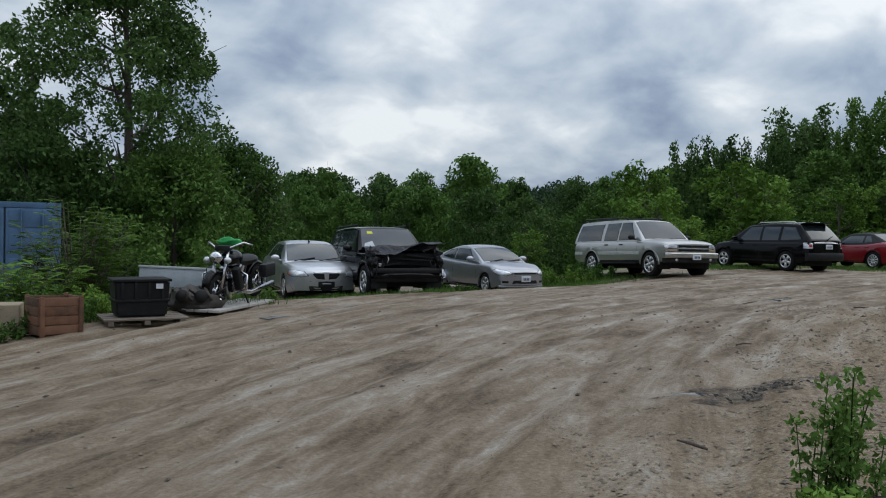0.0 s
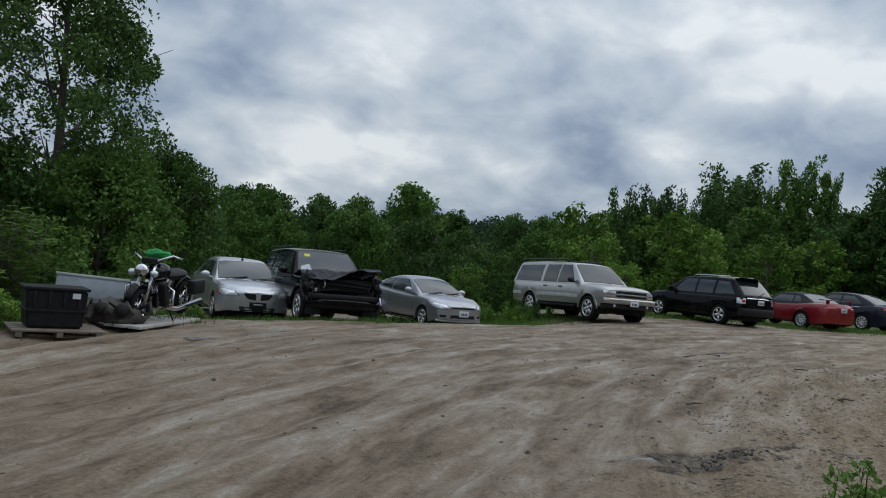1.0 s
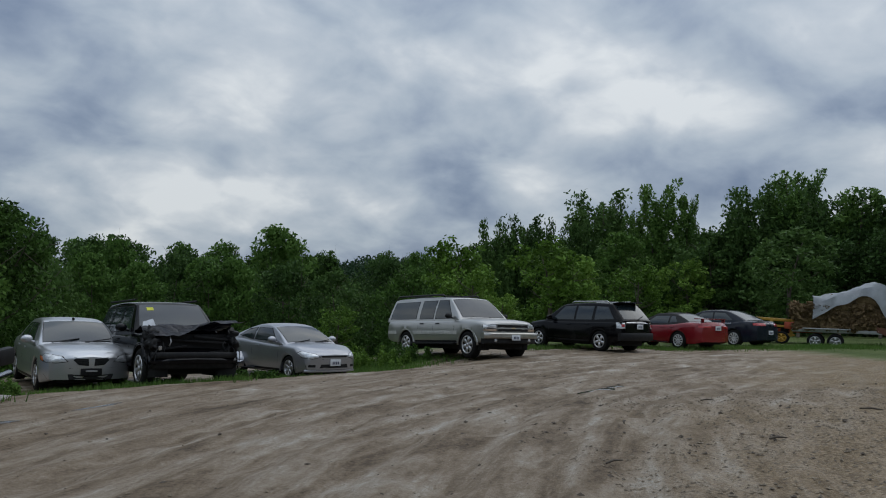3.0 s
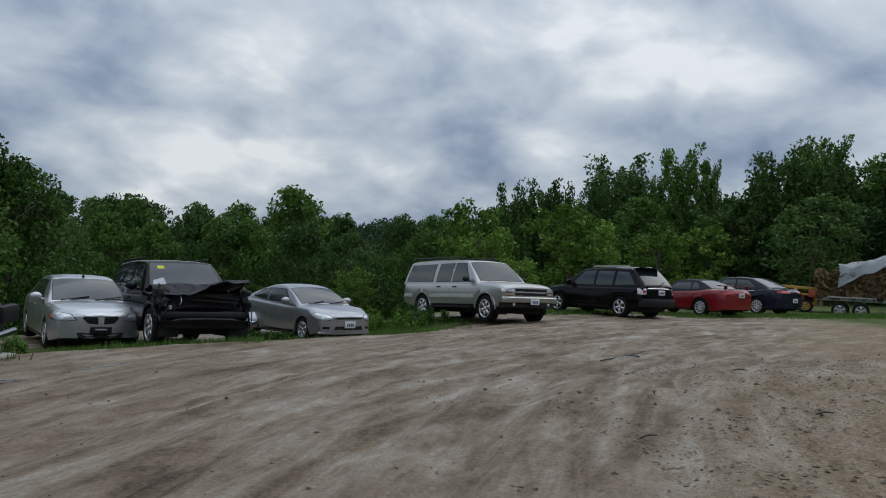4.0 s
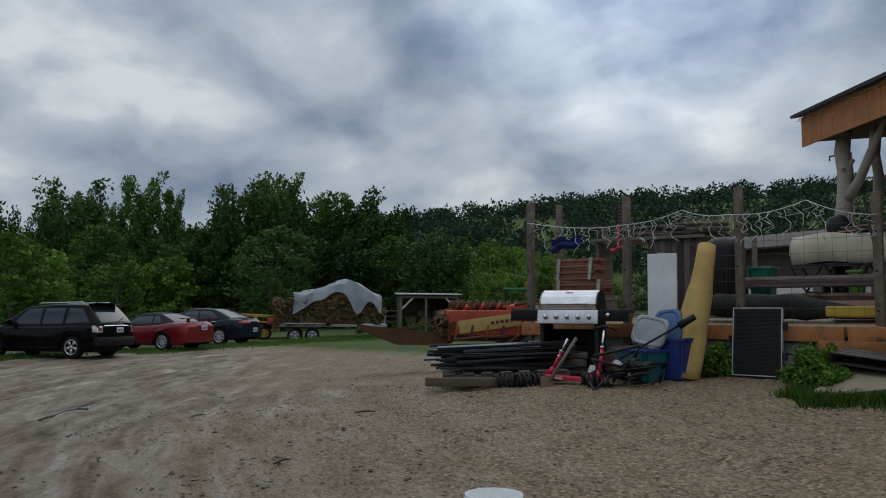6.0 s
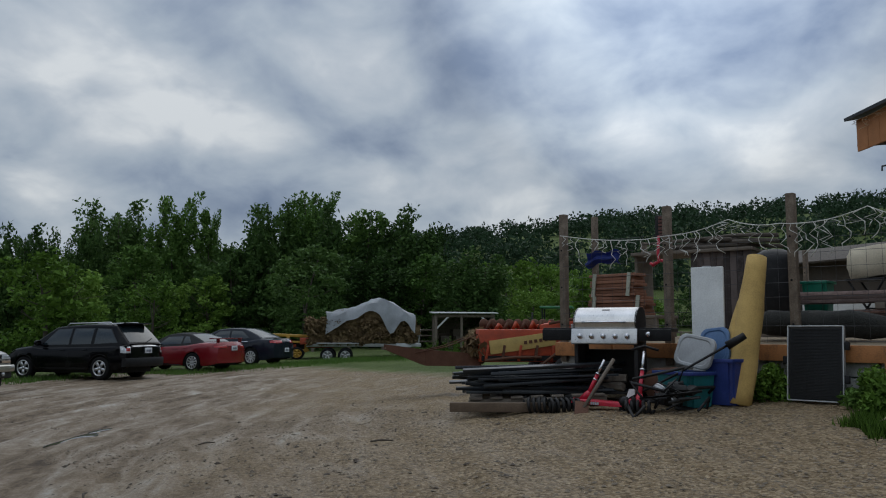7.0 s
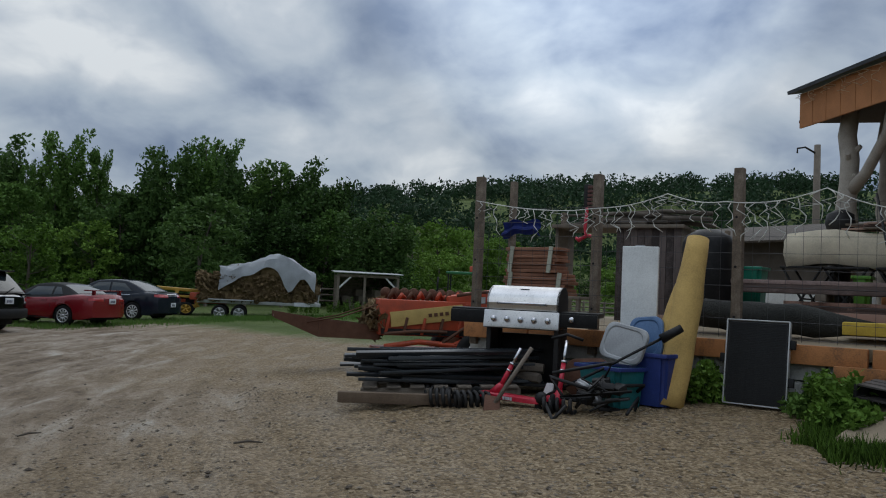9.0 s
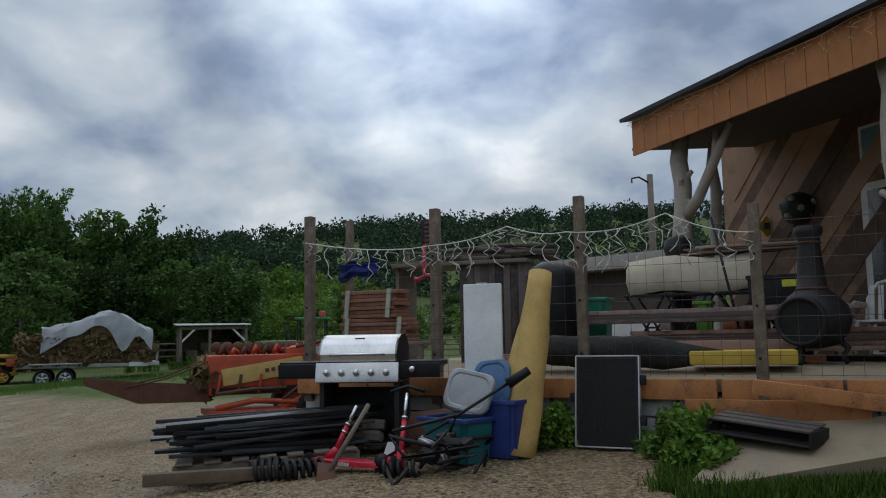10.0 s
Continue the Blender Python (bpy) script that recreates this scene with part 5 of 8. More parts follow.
for x, y, z1 in ((11.25, 10.72, 3.34), (11.25, 9.07, 3.29), (11.22, 7.45, 3.27), (11.2, 5.83, 3.05)):
    fence_post(x, y, 1.2, z1, 0.10)
for x, y, z1 in ((13.0, 11.3, 3.55), (15.0, 11.5, 3.3), (17.0, 10.4, 3.2), (18.5, 9.8, 3.3)):
    fence_post(x, y, (TERRACE if y < 10.8 else gz(x, y)) - 0.1, z1, 0.09)


def house():
    # the eave runs at an angle to the terrace edge
    p0, way = Vector((15.0, 7.74, 0)), Vector((-0.69, -0.724, 0)).normalized()
    inn = Vector((way.y, -way.x, 0))
    inn = -inn if inn.x < 0 else inn
    length = 9.0
    top0, top1, hgt = 4.95, 5.0, 0.5

    def at(s, d, z):
        q = p0 + way * s + inn * d
        return (q.x, q.y, z)

    roof = thing("porch_roof", "dark metal porch roof with orange board fascia", "roof", pose(0, 0, 0), kind="structure")
    n = 30
    for i in range(n):
        s0, s1 = length * i / n + 0.004, length * (i + 1) / n - 0.004
        z0 = top0 + (top1 - top0) * i / n
        bm = B()
        plate(bm, [at(s0, 0, z0 - hgt), at(s1, 0, z0 - hgt), at(s1, 0, z0), at(s0, 0, z0)], -0.03)
        bmesh.ops.recalc_face_normals(bm, faces=bm.faces)
        part("fascia_board", bm, M_FASCIA, roof)
    bm = B()
    plate(bm, [at(-0.12, -0.12, top0 + 0.01), at(length, -0.12, top1 + 0.01), at(length, 6, top1 + 1.2), at(-0.12, 6, top0 + 1.2)], 0.05)
    bmesh.ops.recalc_face_normals(bm, faces=bm.faces)
    part("roof_sheet", bm, M_ROOF, roof)
    # the soffit's dark brown has the deep porch's shade put into it
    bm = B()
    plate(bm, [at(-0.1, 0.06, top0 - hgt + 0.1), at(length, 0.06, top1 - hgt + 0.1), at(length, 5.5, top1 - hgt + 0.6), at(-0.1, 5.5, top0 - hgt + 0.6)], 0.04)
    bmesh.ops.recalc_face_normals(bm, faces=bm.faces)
    part("soffit", bm, material("shaded_soffit", (0.06, 0.045, 0.035), 0.9), roof)
    # wall with slanting boards
    wall = thing("house_wall", "cedar board wall with diagonal boards under the porch roof", "wall", pose(0, 0, 0), kind="structure")
    d = 2.3
    bm = B()
    plate(bm, [at(-0.9, d, TERRACE), at(length, d, TERRACE), at(length, d, 5.0), at(-0.9, d, 5.0)], -0.15)
    bmesh.ops.recalc_face_normals(bm, faces=bm.faces)
    part("backing", bm, M_CEDAR, wall)
    for i in range(40):
        s = -3.8 + i * 0.3
        lo, hi = (s, TERRACE), (s + 3.3, TERRACE + 3.3)
        if s < -0.7:
            lo = (-0.7, TERRACE - 0.7 - s)
        if hi[0] > length or lo[1] > 4.6:
            continue
        w = 0.27 / 2
        c, sn = 0.7071 * w, 0.7071 * w
        bm = B()
        plate(bm, [at(lo[0] + c, d - 0.004, lo[1] - sn), at(hi[0] + c, d - 0.004, hi[1] - sn), at(hi[0] - c, d - 0.004, hi[1] + sn), at(lo[0] - c, d - 0.004, lo[1] + sn)], 0.025 + 0.008 * (i % 3))
        bmesh.ops.recalc_face_normals(bm, faces=bm.faces)
        part("wall_board", bm, M_CEDAR, wall)
    # side wall of the house going back
    bm = B()
    plate(bm, [at(-0.9, d + 0.16, TERRACE), at(-0.9, d + 8, TERRACE), at(-0.9, d + 8, 5.2), at(-0.9, d + 0.16, 5.2)], 0.15)
    bmesh.ops.recalc_face_normals(bm, faces=bm.faces)
    tagged(part("house_side_wall", bm, M_CEDAR), "cedar side wall of the house", "wall", kind="structure")
    # door and small window
    M_TRIM = material("white_trim", (0.62, 0.60, 0.55), 0.6, scale=4)
    door = thing("door_1", "white framed glass door in the cedar wall", "door", pose(0, 0, 0), kind="structure")
    for s0, s1, z0, z1, mt, dep in ((1.83, 2.75, 1.5, 3.80, M_TRIM, 0.05), (1.93, 2.65, 1.6, 3.70, M_GLASS, 0.065)):
        bm = B()
        plate(bm, [at(s0, d - 0.04, z0), at(s1, d - 0.04, z0), at(s1, d - 0.04, z1), at(s0, d - 0.04, z1)], -dep)
        bmesh.ops.recalc_face_normals(bm, faces=bm.faces)
        part("frame" if mt is M_TRIM else "pane", bm, mt, door)
    win = thing("window_1", "small pale blue window above the door", "window", pose(0, 0, 0), kind="structure")
    for s0, s1, z0, z1, mt, dep, nm in ((1.86, 2.8, 4.02, 4.56, M_TRIM, 0.05, "window_frame"), (1.90, 2.76, 4.06, 4.52, material("sky_blue_pane", (0.18, 0.36, 0.46), 0.1), 0.065, "pane")):
        bm = B()
        plate(bm, [at(s0, d - 0.04, z0), at(s1, d - 0.04, z0), at(s1, d - 0.04, z1), at(s0, d - 0.04, z1)], -dep)
        bmesh.ops.recalc_face_normals(bm, faces=bm.faces)
        part(nm, bm, mt, win)
    # log columns
    for s, dd, r, fork in ((0.62, 0.35, 0.125, True), (0.5, 1.0, 0.08, False), (4.05, 0.35, 0.15, False), (7.6, 0.35, 0.17, False)):
        col = thing("log_column", "peeled pale tree trunk column holding the porch roof", "column", pose(*at(s, dd, TERRACE)), "porch columns")
        bm = B()
        hh = 4.5 - TERRACE + 0.1
        pts = [(0.03 * math.sin(k * 1.7 + s), 0.03 * math.cos(k * 2.3 + s), hh * k / 9) for k in range(10)]
        tube(bm, pts, [r * (1.12 - 0.2 * k / 9 + 0.07 * math.sin(k * 2.7)) for k in range(10)], 12)
        part("trunk", bm, M_LOG, col)
        rg = np.random.default_rng(int(s * 100))
        for k in range(7):
            a, z = rg.uniform(0, 6.28), rg.uniform(0.4, hh - 0.4)
            bm = B()
            rod(bm, (math.cos(a) * r * 0.7, math.sin(a) * r * 0.7, z), (math.cos(a) * r * 1.35, math.sin(a) * r * 1.35, z + 0.06), 0.05, 0.03, 7)
            part("knot", bm, M_LOG, col)
        if fork:
            e = way * 1.0
            bm = B()
            tube(bm, [(0, 0, hh * 0.62), tuple(e * 0.35 + Vector((0, 0, hh * 0.70))), tuple(e * 0.75 + Vector((0, 0, hh * 0.86))), tuple(e * 1.05 + Vector((0, 0, hh * 0.98)))], [0.1, 0.075, 0.065, 0.04], 8)
            tube(bm, [tuple(e * 0.7 + Vector((0, 0, hh * 0.83))), tuple(e * 0.78 + Vector((0, 0, hh * 0.98)))], [0.05, 0.04], 7)
            part("branch", bm, M_LOG, col)
    return at, d


house_at, house_d = house()


# ---- far side of the yard ----
M_HAY = material("hay", (0.17, 0.115, 0.055), 0.95, scale=6, fine_scale=45, bump=0.9, dark=(0.07, 0.045, 0.022), light=(0.30, 0.21, 0.11))
M_TARP = material("grey_tarp", (0.50, 0.53, 0.56), 0.45, scale=2, bump=0.15)
M_STEEL = material("galvanised", (0.45, 0.46, 0.46), 0.45, 0.5, scale=4)
M_WHITEP = material("white_paint", (0.66, 0.67, 0.66), 0.5, scale=3, bump=0.1)
M_ORANGE = material("faded_red_machine", (0.42, 0.062, 0.022), 0.5, scale=4, bump=0.2, dark=(0.16, 0.04, 0.02))
M_RUST = material("rust", (0.105, 0.045, 0.025), 0.85, scale=8, bump=0.4)
M_YELLOW = material("faded_yellow_machine", (0.42, 0.24, 0.03), 0.5, scale=4, bump=0.15)
M_GREENP = material("green_machine", (0.03, 0.17, 0.07), 0.45, scale=3)
M_OLDWOOD = material("grey_old_wood", (0.17, 0.14, 0.11), 0.85, scale=7, bump=0.5)
M_BLUE = material("container_blue", (0.065, 0.135, 0.235), 0.5, scale=3, bump=0.15, dark=(0.04, 0.09, 0.17))
M_IRON = material("black_iron", (0.018, 0.017, 0.017), 0.6, 0.3, scale=12, bump=0.2)


def hay_trailer():
    a = math.degrees(math.atan2(-0.65, 0.76))
    root = thing("hay_trailer", "tandem-axle flat trailer carrying the hay load", "trailer", on_ground(26.6, 32.9, a, -0.22))
    bm = B()
    box(bm, (0.2, 0, 0.82), (5.2, 2.3, 0.16), bevel=0.02)
    box(bm, (-1.0, -1.2, 0.9), (1.9, 0.28, 0.06), bevel=0.02)
    part("deck", bm, M_STEEL, root)
    for x in (-1.45, -0.65):
        for y in (-1.22, 1.22):
            w = wheel(root, x, y, 0.34, 0.2, "dish", M_STEEL)
    bm = B()
    box(bm, (-2.9, -0.5, 0.78), (1.1, 0.12, 0.14), (0, 0, 20), 0.01)
    box(bm, (-2.9, 0.5, 0.78), (1.1, 0.12, 0.14), (0, 0, -20), 0.01)
    box(bm, (-2.3, -1.1, 1.0), (0.8, 0.1, 0.3), bevel=0.02)
    part("tongue", bm, M_ORANGE, root)
    bar(root, "rear_sign", (2.0, -1.2, 0.82), (0.7, 0.03, 0.18), M_PLATE)
    for x in (2.72, 2.3):
        bar(root, "side_stake", (x, -1.1, 1.2), (0.06, 0.06, 0.7), M_STEEL, (0, 6, 0))
    rg = np.random.default_rng(2)
    base = root.matrix_world
    k = 0
    for layer, (n, z) in enumerate(((5, 1.10), (5, 1.50), (4, 1.89), (2, 2.2))):
        for i in range(n):
            for y in (-0.62, 0.62):
                x = -2.2 + (i + 0.5) * 0.94 + 0.30 * layer * (0.8 if layer < 3 else 1.6) + rg.uniform(-0.05, 0.05)
                if x > 2.3:
                    continue
                bm = B()
                box(bm, (0, 0, 0), (0.97, 1.15, 0.40), bevel=0.05)
                bmesh.ops.subdivide_edges(bm, edges=bm.edges[:], cuts=2, use_grid_fill=True)
                for v in bm.verts:
                    v.co += Vector(rg.normal(0, 0.025, 3))
                ob = part("hay_bale", bm, M_HAY)
                ob.matrix_world = base @ pose(x, y, z, 0, 0, rg.uniform(-6, 6))
                tagged(ob, "loose brown hay bale stacked on the flat trailer", "hay bale", "hay bales")
    # loose straw over the whole load
    cs = [(rg.uniform(-2.35, 2.45), sy * rg.uniform(1.0, 1.22), rg.uniform(0.95, 1.9)) for sy in (-1, -1, 1) for _ in range(60)] + [(sx, rg.uniform(-1.1, 1.1), rg.uniform(0.95, 2.0)) for sx in (-2.3, 2.4) for _ in range(25)]
    v, f = leaf_cloud(rg, np.array(cs), np.full(len(cs), 0.2), 60, 0.11)
    straw = new("loose_hay", mesh_from("loose_hay", v, f, M_HAY))
    straw.matrix_world = base
    tagged(straw, "loose brown straw hanging over the stacked bales", "hay", kind="stuff")
    # tarp thrown over the top
    bm = B()
    nx, ny = 26, 18
    grid = []
    for i in range(nx):
        row = []
        for j in range(ny):
            u, v = i / (nx - 1), j / (ny - 1)
            x = -1.55 + 4.05 * u
            ridge = 2.30 + 0.66 * math.exp(-((u - 0.60) / 0.26) ** 2) + 0.10 * math.exp(-((u - 0.2) / 0.15) ** 2) - 0.25 * max(0, u - 0.85) * 4
            y = -1.5 + 3.0 * v
            edge = abs(v - 0.5) * 2
            drop = (max(0, edge - 0.84) / 0.16) ** 1.1
            hang = 0.42 + 0.5 * math.exp(-(u / 0.16) ** 2) + 0.95 * math.exp(-((u - 0.72) / 0.10) ** 2) + 0.3 * math.exp(-((u - 1.0) / 0.06) ** 2)
            z = ridge - drop * hang - 0.1 * edge ** 2 + 0.035 * math.sin(u * 31 + v * 7) + 0.03 * math.sin(u * 17 - v * 25) + 0.03 * noise.noise(Vector((u * 9, v * 9, 2)))
            row.append(bm.verts.new((x + 0.04 * math.sin(v * 19), y * (1 - 0.05 * drop) + 0.05 * math.sin(u * 40) * drop, z)))
        grid.append(row)
    for p, q in zip(grid, grid[1:]):
        for j in range(ny - 1):
            bm.faces.new((p[j], q[j], q[j + 1], p[j + 1]))
    bmesh.ops.solidify(bm, geom=bm.faces[:], thickness=0.012)
    ob = part("tarpaulin", bm, M_TARP)
    ob.matrix_world = base
    tagged(ob, "pale grey wrinkled tarpaulin thrown over stacked hay", "tarpaulin")


hay_trailer()


def yellow_mower():
    root = thing("hay_mower", "faded yellow hay mower standing in grass", "farm machine", on_ground(23.6, 35.2, -38) @ Matrix.Diagonal((1, 1, 0.82, 1)))
    bm = B()
    box(bm, (0, 0, 1.35), (2.9, 1.3, 0.16), (0, 3, 0), 0.04)
    part("hood", bm, M_YELLOW, root)
    for z in (0.55, 1.0):
        bar(root, "rail", (0, -0.7, z), (2.9, 0.1, 0.12), M_YELLOW, (0, 2, 0), 0.02)
    for x in (-1.35, -0.45, 0.45, 1.35):
        bar(root, "upright", (x, -0.7, 0.85), (0.14, 0.12, 0.9), M_YELLOW, (0, 8, 0), 0.02)
    bar(root, "inner_frame", (0, 0.1, 0.8), (2.7, 1.0, 0.6), M_DARK)
    bar(root, "drawbar", (1.9, -0.3, 0.7), (1.4, 0.14, 0.14), M_ORANGE, (0, 0, 10), 0.02)
    for y in (-0.9, 0.9):
        wheel(root, 0.9, y, 0.34, 0.2, "dish", M_YELLOW)


yellow_mower()


def shed():
    root = thing("livestock_shed", "small open-fronted wooden shed with pale metal roof", "shed", on_ground(37.9, 36.5, -42))
    W, D, Hf, Hb = 3.4, 2.4, 2.1, 2.0
    for x in (-W / 2, -0.2, W / 2):
        for y in (-D / 2, D / 2):
            bar(root, "post", (x, y, Hf / 2), (0.14, 0.14, Hf), M_OLDWOOD)
    bm = B()
    plate(bm, [(-W / 2 - 0.25, -D / 2 - 0.3, Hf + 0.05), (W / 2 + 0.25, -D / 2 - 0.3, Hf + 0.05), (W / 2 + 0.25, D / 2 + 0.2, Hb + 0.28), (-W / 2 - 0.25, D / 2 + 0.2, Hb + 0.28)], 0.05)
    part("roof", bm, M_WHITEP, root)
    bar(root, "header", (0, -D / 2 - 0.02, Hf - 0.08), (W, 0.1, 0.16), M_OLDWOOD)
    for x, t in ((-W / 2 + 0.35, 45), (W / 2 - 0.35, -45)):
        bar(root, "brace", (x, -D / 2 - 0.03, Hf - 0.5), (0.1, 0.07, 1.1), M_WHITEP, (0, t, 0))
    for i in range(9):
        bar(root, "side_sheet", (W / 2 + 0.04, -D / 2 + 0.14 + i * 0.265, Hf / 2 + 0.05), (0.04, 0.25, Hf), M_WHITEP)
    for i in range(10):
        bar(root, "back_board", (0, D / 2 - 0.02, 0.15 + i * 0.2), (W, 0.05, 0.185), M_OLDWOOD)
        bar(root, "side_board", (-W / 2, 0, 0.15 + i * 0.2), (0.05, D - 0.16, 0.185), M_OLDWOOD)
    rg = np.random.default_rng(4)
    for i in range(8):
        bar(root, "stored_box", (rg.uniform(-1.2, 1.2), rg.uniform(-0.3, 0.8), 0.25 + 0.4 * (i % 3)), (0.6, 0.5, 0.4), M_OLDWOOD, (0, 0, rg.uniform(-20, 20)), 0.02)


shed()


def rail_fence():
    root = thing("rail_fence", "dark wooden rail fence at the field edge", "fence", pose(0, 0, 0))
    p, q = Vector((30.5, 41.5)), Vector((62, 31.0))
    n = 15
    for i in range(n + 1):
        x, y = p.lerp(q, i / n)
        bar(root, "post", (x, y, gz(x, y) + 0.6), (0.14, 0.14, 1.3), M_OLDWOOD)
    for i in range(n):
        (x0, y0), (x1, y1) = p.lerp(q, i / n), p.lerp(q, (i + 1) / n)
        for h in (0.45, 0.8, 1.15):
            bm = B()
            rod(bm, (x0, y0, gz(x0, y0) + h), (x1, y1, gz(x1, y1) + h), 0.055, n=6)
            part("rail", bm, M_OLDWOOD, root)


rail_fence()


def baler():
    a = math.degrees(math.atan2(-0.62, 0.78))
    root = thing("hay_baler", "faded red hay baler with long rusty bale chute", "farm machine", pose(14.2, 13.7, gz(14.2, 13.7) - 0.2, 0, 0, a))
    bm = B()
    box(bm, (0.0, 0, 1.0), (2.0, 0.8, 0.62), bevel=0.04)
    box(bm, (0.9, 0.1, 1.25), (1.3, 0.9, 0.5), (0, -8, 0), 0.05)
    part("bale_chamber", bm, M_ORANGE, root)
    bm = B()
    box(bm, (-0.15, -0.42, 1.05), (1.3, 0.03, 0.26), (0, -8, 0), 0.005)
    part("decal", bm, material("cream_decal", (0.5, 0.36, 0.12), 0.6), root, "cream side stripe")
    for k in range(7):
        bar(root, "dark_bar", (-0.1 + k * 0.1, -0.44, 1.06 + 0.014 * k), (0.06, 0.012, 0.06), M_RUST, (0, -8, 0), 0.0)
    for k in range(3):
        bar(root, "cream_bar", (0.72 + k * 0.13, -0.42, 1.36), (0.09, 0.02, 0.12), M_PLATE, bevel=0.0)
    bm = B()
    box(bm, (0.1, -0.1, 0.42), (2.2, 0.9, 0.1), bevel=0.02)
    tube(bm, [(0.1, -0.5, 0.45), (0.7, -0.5, 0.75), (1.1, -0.5, 0.95)], 0.04, 6)
    tube(bm, [(-0.9, -0.5, 0.5), (-0.3, -0.5, 0.6), (0.9, -0.5, 0.5)], 0.05, 6)
    part("lower_frame", bm, M_ORANGE, root)
    rg = np.random.default_rng(9)
    for k in range(9):
        x = -0.8 + k * 0.17
        bm = B()
        tube(bm, [(x, -0.2, 1.3), (x + 0.05, -0.25, 1.37 + rg.uniform(0, 0.08)), (x + 0.14, -0.1, 1.33)], 0.042, 7)
        part("knotter", bm, M_ORANGE if k % 2 else M_RUST, root)
        bm = B()
        lathe(bm, [(0.09, -0.04), (0.1, 0), (0.09, 0.04), (0.001, 0.05)], pose(x, 0.1, 1.42, 90, 0, 0), 10)
        part("gear", bm, M_RUST, root)
    for k in range(6):
        bar(root, "rib", (-0.85 + k * 0.32, -0.42, 0.86), (0.05, 0.06, 0.30), M_RUST if k % 2 else M_ORANGE, (0, 10, 0), 0.01)
    for x0, z0, x1, z1 in ((-0.9, 0.72, 0.2, 0.78), (0.0, 0.5, 0.9, 1.1), (0.35, 1.42, 1.2, 1.52)):
        bm = B()
        tube(bm, [(x0, -0.5, z0), ((x0 + x1) / 2, -0.52, (z0 + z1) / 2 + 0.03), (x1, -0.48, z1)], 0.028, 7)
        part("linkage", bm, M_RUST, root)
    # near-black strip that paints the shade of a gap on the chamber
    bar(root, "dark_gap", (-0.1, -0.41, 0.76), (1.7, 0.03, 0.10), M_DARK, bevel=0.0)
    bar(root, "guard", (1.0, -0.40, 1.16), (0.9, 0.05, 0.34), M_ORANGE, (0, -6, 0), 0.03)
    # chute
    chute = new("bale_chute")
    chute.parent = root
    tagged(chute, "long rusty bale chute")
    for y in (-0.3, 0.3):
        for pts in ([(-0.95, 0.60), (-2.0, 0.62), (-2.0, 0.92), (-0.95, 0.84)], [(-2.003, 0.62), (-2.75, 0.92), (-2.75, 1.02), (-2.003, 0.92)]):
            bm = B()
            plate(bm, [(px, y, pz) for px, pz in pts], 0.03)
            bmesh.ops.recalc_face_normals(bm, faces=bm.faces)
            part("chute_side", bm, M_RUST, chute)
    for p, q in (((-0.95, 0.61), (-1.995, 0.64)), ((-2.0, 0.64), (-2.74, 0.93))):
        bm = B()
        plate(bm, [(p[0], -0.27, p[1]), (p[0], 0.27, p[1]), (q[0], 0.27, q[1]), (q[0], -0.27, q[1])], 0.03)
        bmesh.ops.recalc_face_normals(bm, faces=bm.faces)
        part("chute_floor", bm, M_RUST, chute)
    for y in (-0.3, 0.3):
        bm = B()
        tube(bm, [(-2.2, y, 0.86), (-1.6, y, 0.98), (-0.9, y, 1.25)], 0.012, 5)
        part("chain", bm, M_RUST, root)
    bm = B()
    v, f = leaf_cloud(rg, np.array([[-0.95, -0.2, 0.95], [-0.9, 0.05, 1.1], [-1.0, 0, 0.85]]), np.array([0.3, 0.28, 0.3]), 220, 0.10)
    straw = new("stuck_hay", mesh_from("stuck_hay", v, f, M_HAY))
    straw.parent = root
    for x, y in ((0.7, -0.85), (0.7, 0.95)):
        wheel(root, x, y, 0.42, 0.26, "dish", M_WHITEP)


baler()


def tractor():
    root = thing("tractor", "green tractor with canopy beyond the baler", "tractor", on_ground(30.5, 25.0, 120))
    bar(root, "bonnet", (0.9, 0, 1.15), (1.5, 0.7, 0.6), M_GREENP, bevel=0.08)
    bar(root, "fender", (-0.6, 0, 1.2), (0.9, 1.5, 0.25), M_GREENP, bevel=0.08)
    bar(root, "canopy", (-0.5, 0, 2.3), (1.4, 1.3, 0.1), M_GREENP, bevel=0.04)
    for x, y in ((-1.0, -0.5), (-1.0, 0.5), (0.1, -0.5), (0.1, 0.5)):
        bar(root, "canopy_post", (x, y, 1.75), (0.06, 0.06, 1.1), M_IRON)
    bm = B()
    lathe(bm, [(0.12, 0), (0.13, 0.2), (0.1, 0.24), (0.001, 0.25)], pose(-0.9, 0.5, 2.36), 10)
    part("beacon", bm, M_ORANGE, root)
    for y in (-0.8, 0.8):
        wheel(root, -0.6, y, 0.65, 0.4, "dish", M_YELLOW)
        wheel(root, 1.3, y * 0.8, 0.38, 0.25, "dish", M_YELLOW)
    bm = B()
    tube(bm, [(0.6, 0, 1.4), (0.6, 0, 2.1)], 0.035, 7)
    part("exhaust", bm, M_IRON, root)


tractor()

# utility pole beyond the terrace
pole = thing("utility_pole", "grey wooden utility pole with a small lamp", "pole", on_ground(30, 10.6))
bm = B()
tube(bm, [(0, 0, -0.3), (0.02, 0, 3), (0.03, 0, 6.2)], [0.14, 0.12, 0.10], 10)
part("shaft", bm, M_OLDWOOD, pole)
bm = B()
tube(bm, [(0, 0, 5.9), (-0.25, 0.3, 6.1), (-0.4, 0.5, 6.05), (-0.4, 0.5, 5.9)], 0.03, 6)
part("lamp_arm", bm, M_IRON, pole)

# ---- left edge of the yard ----


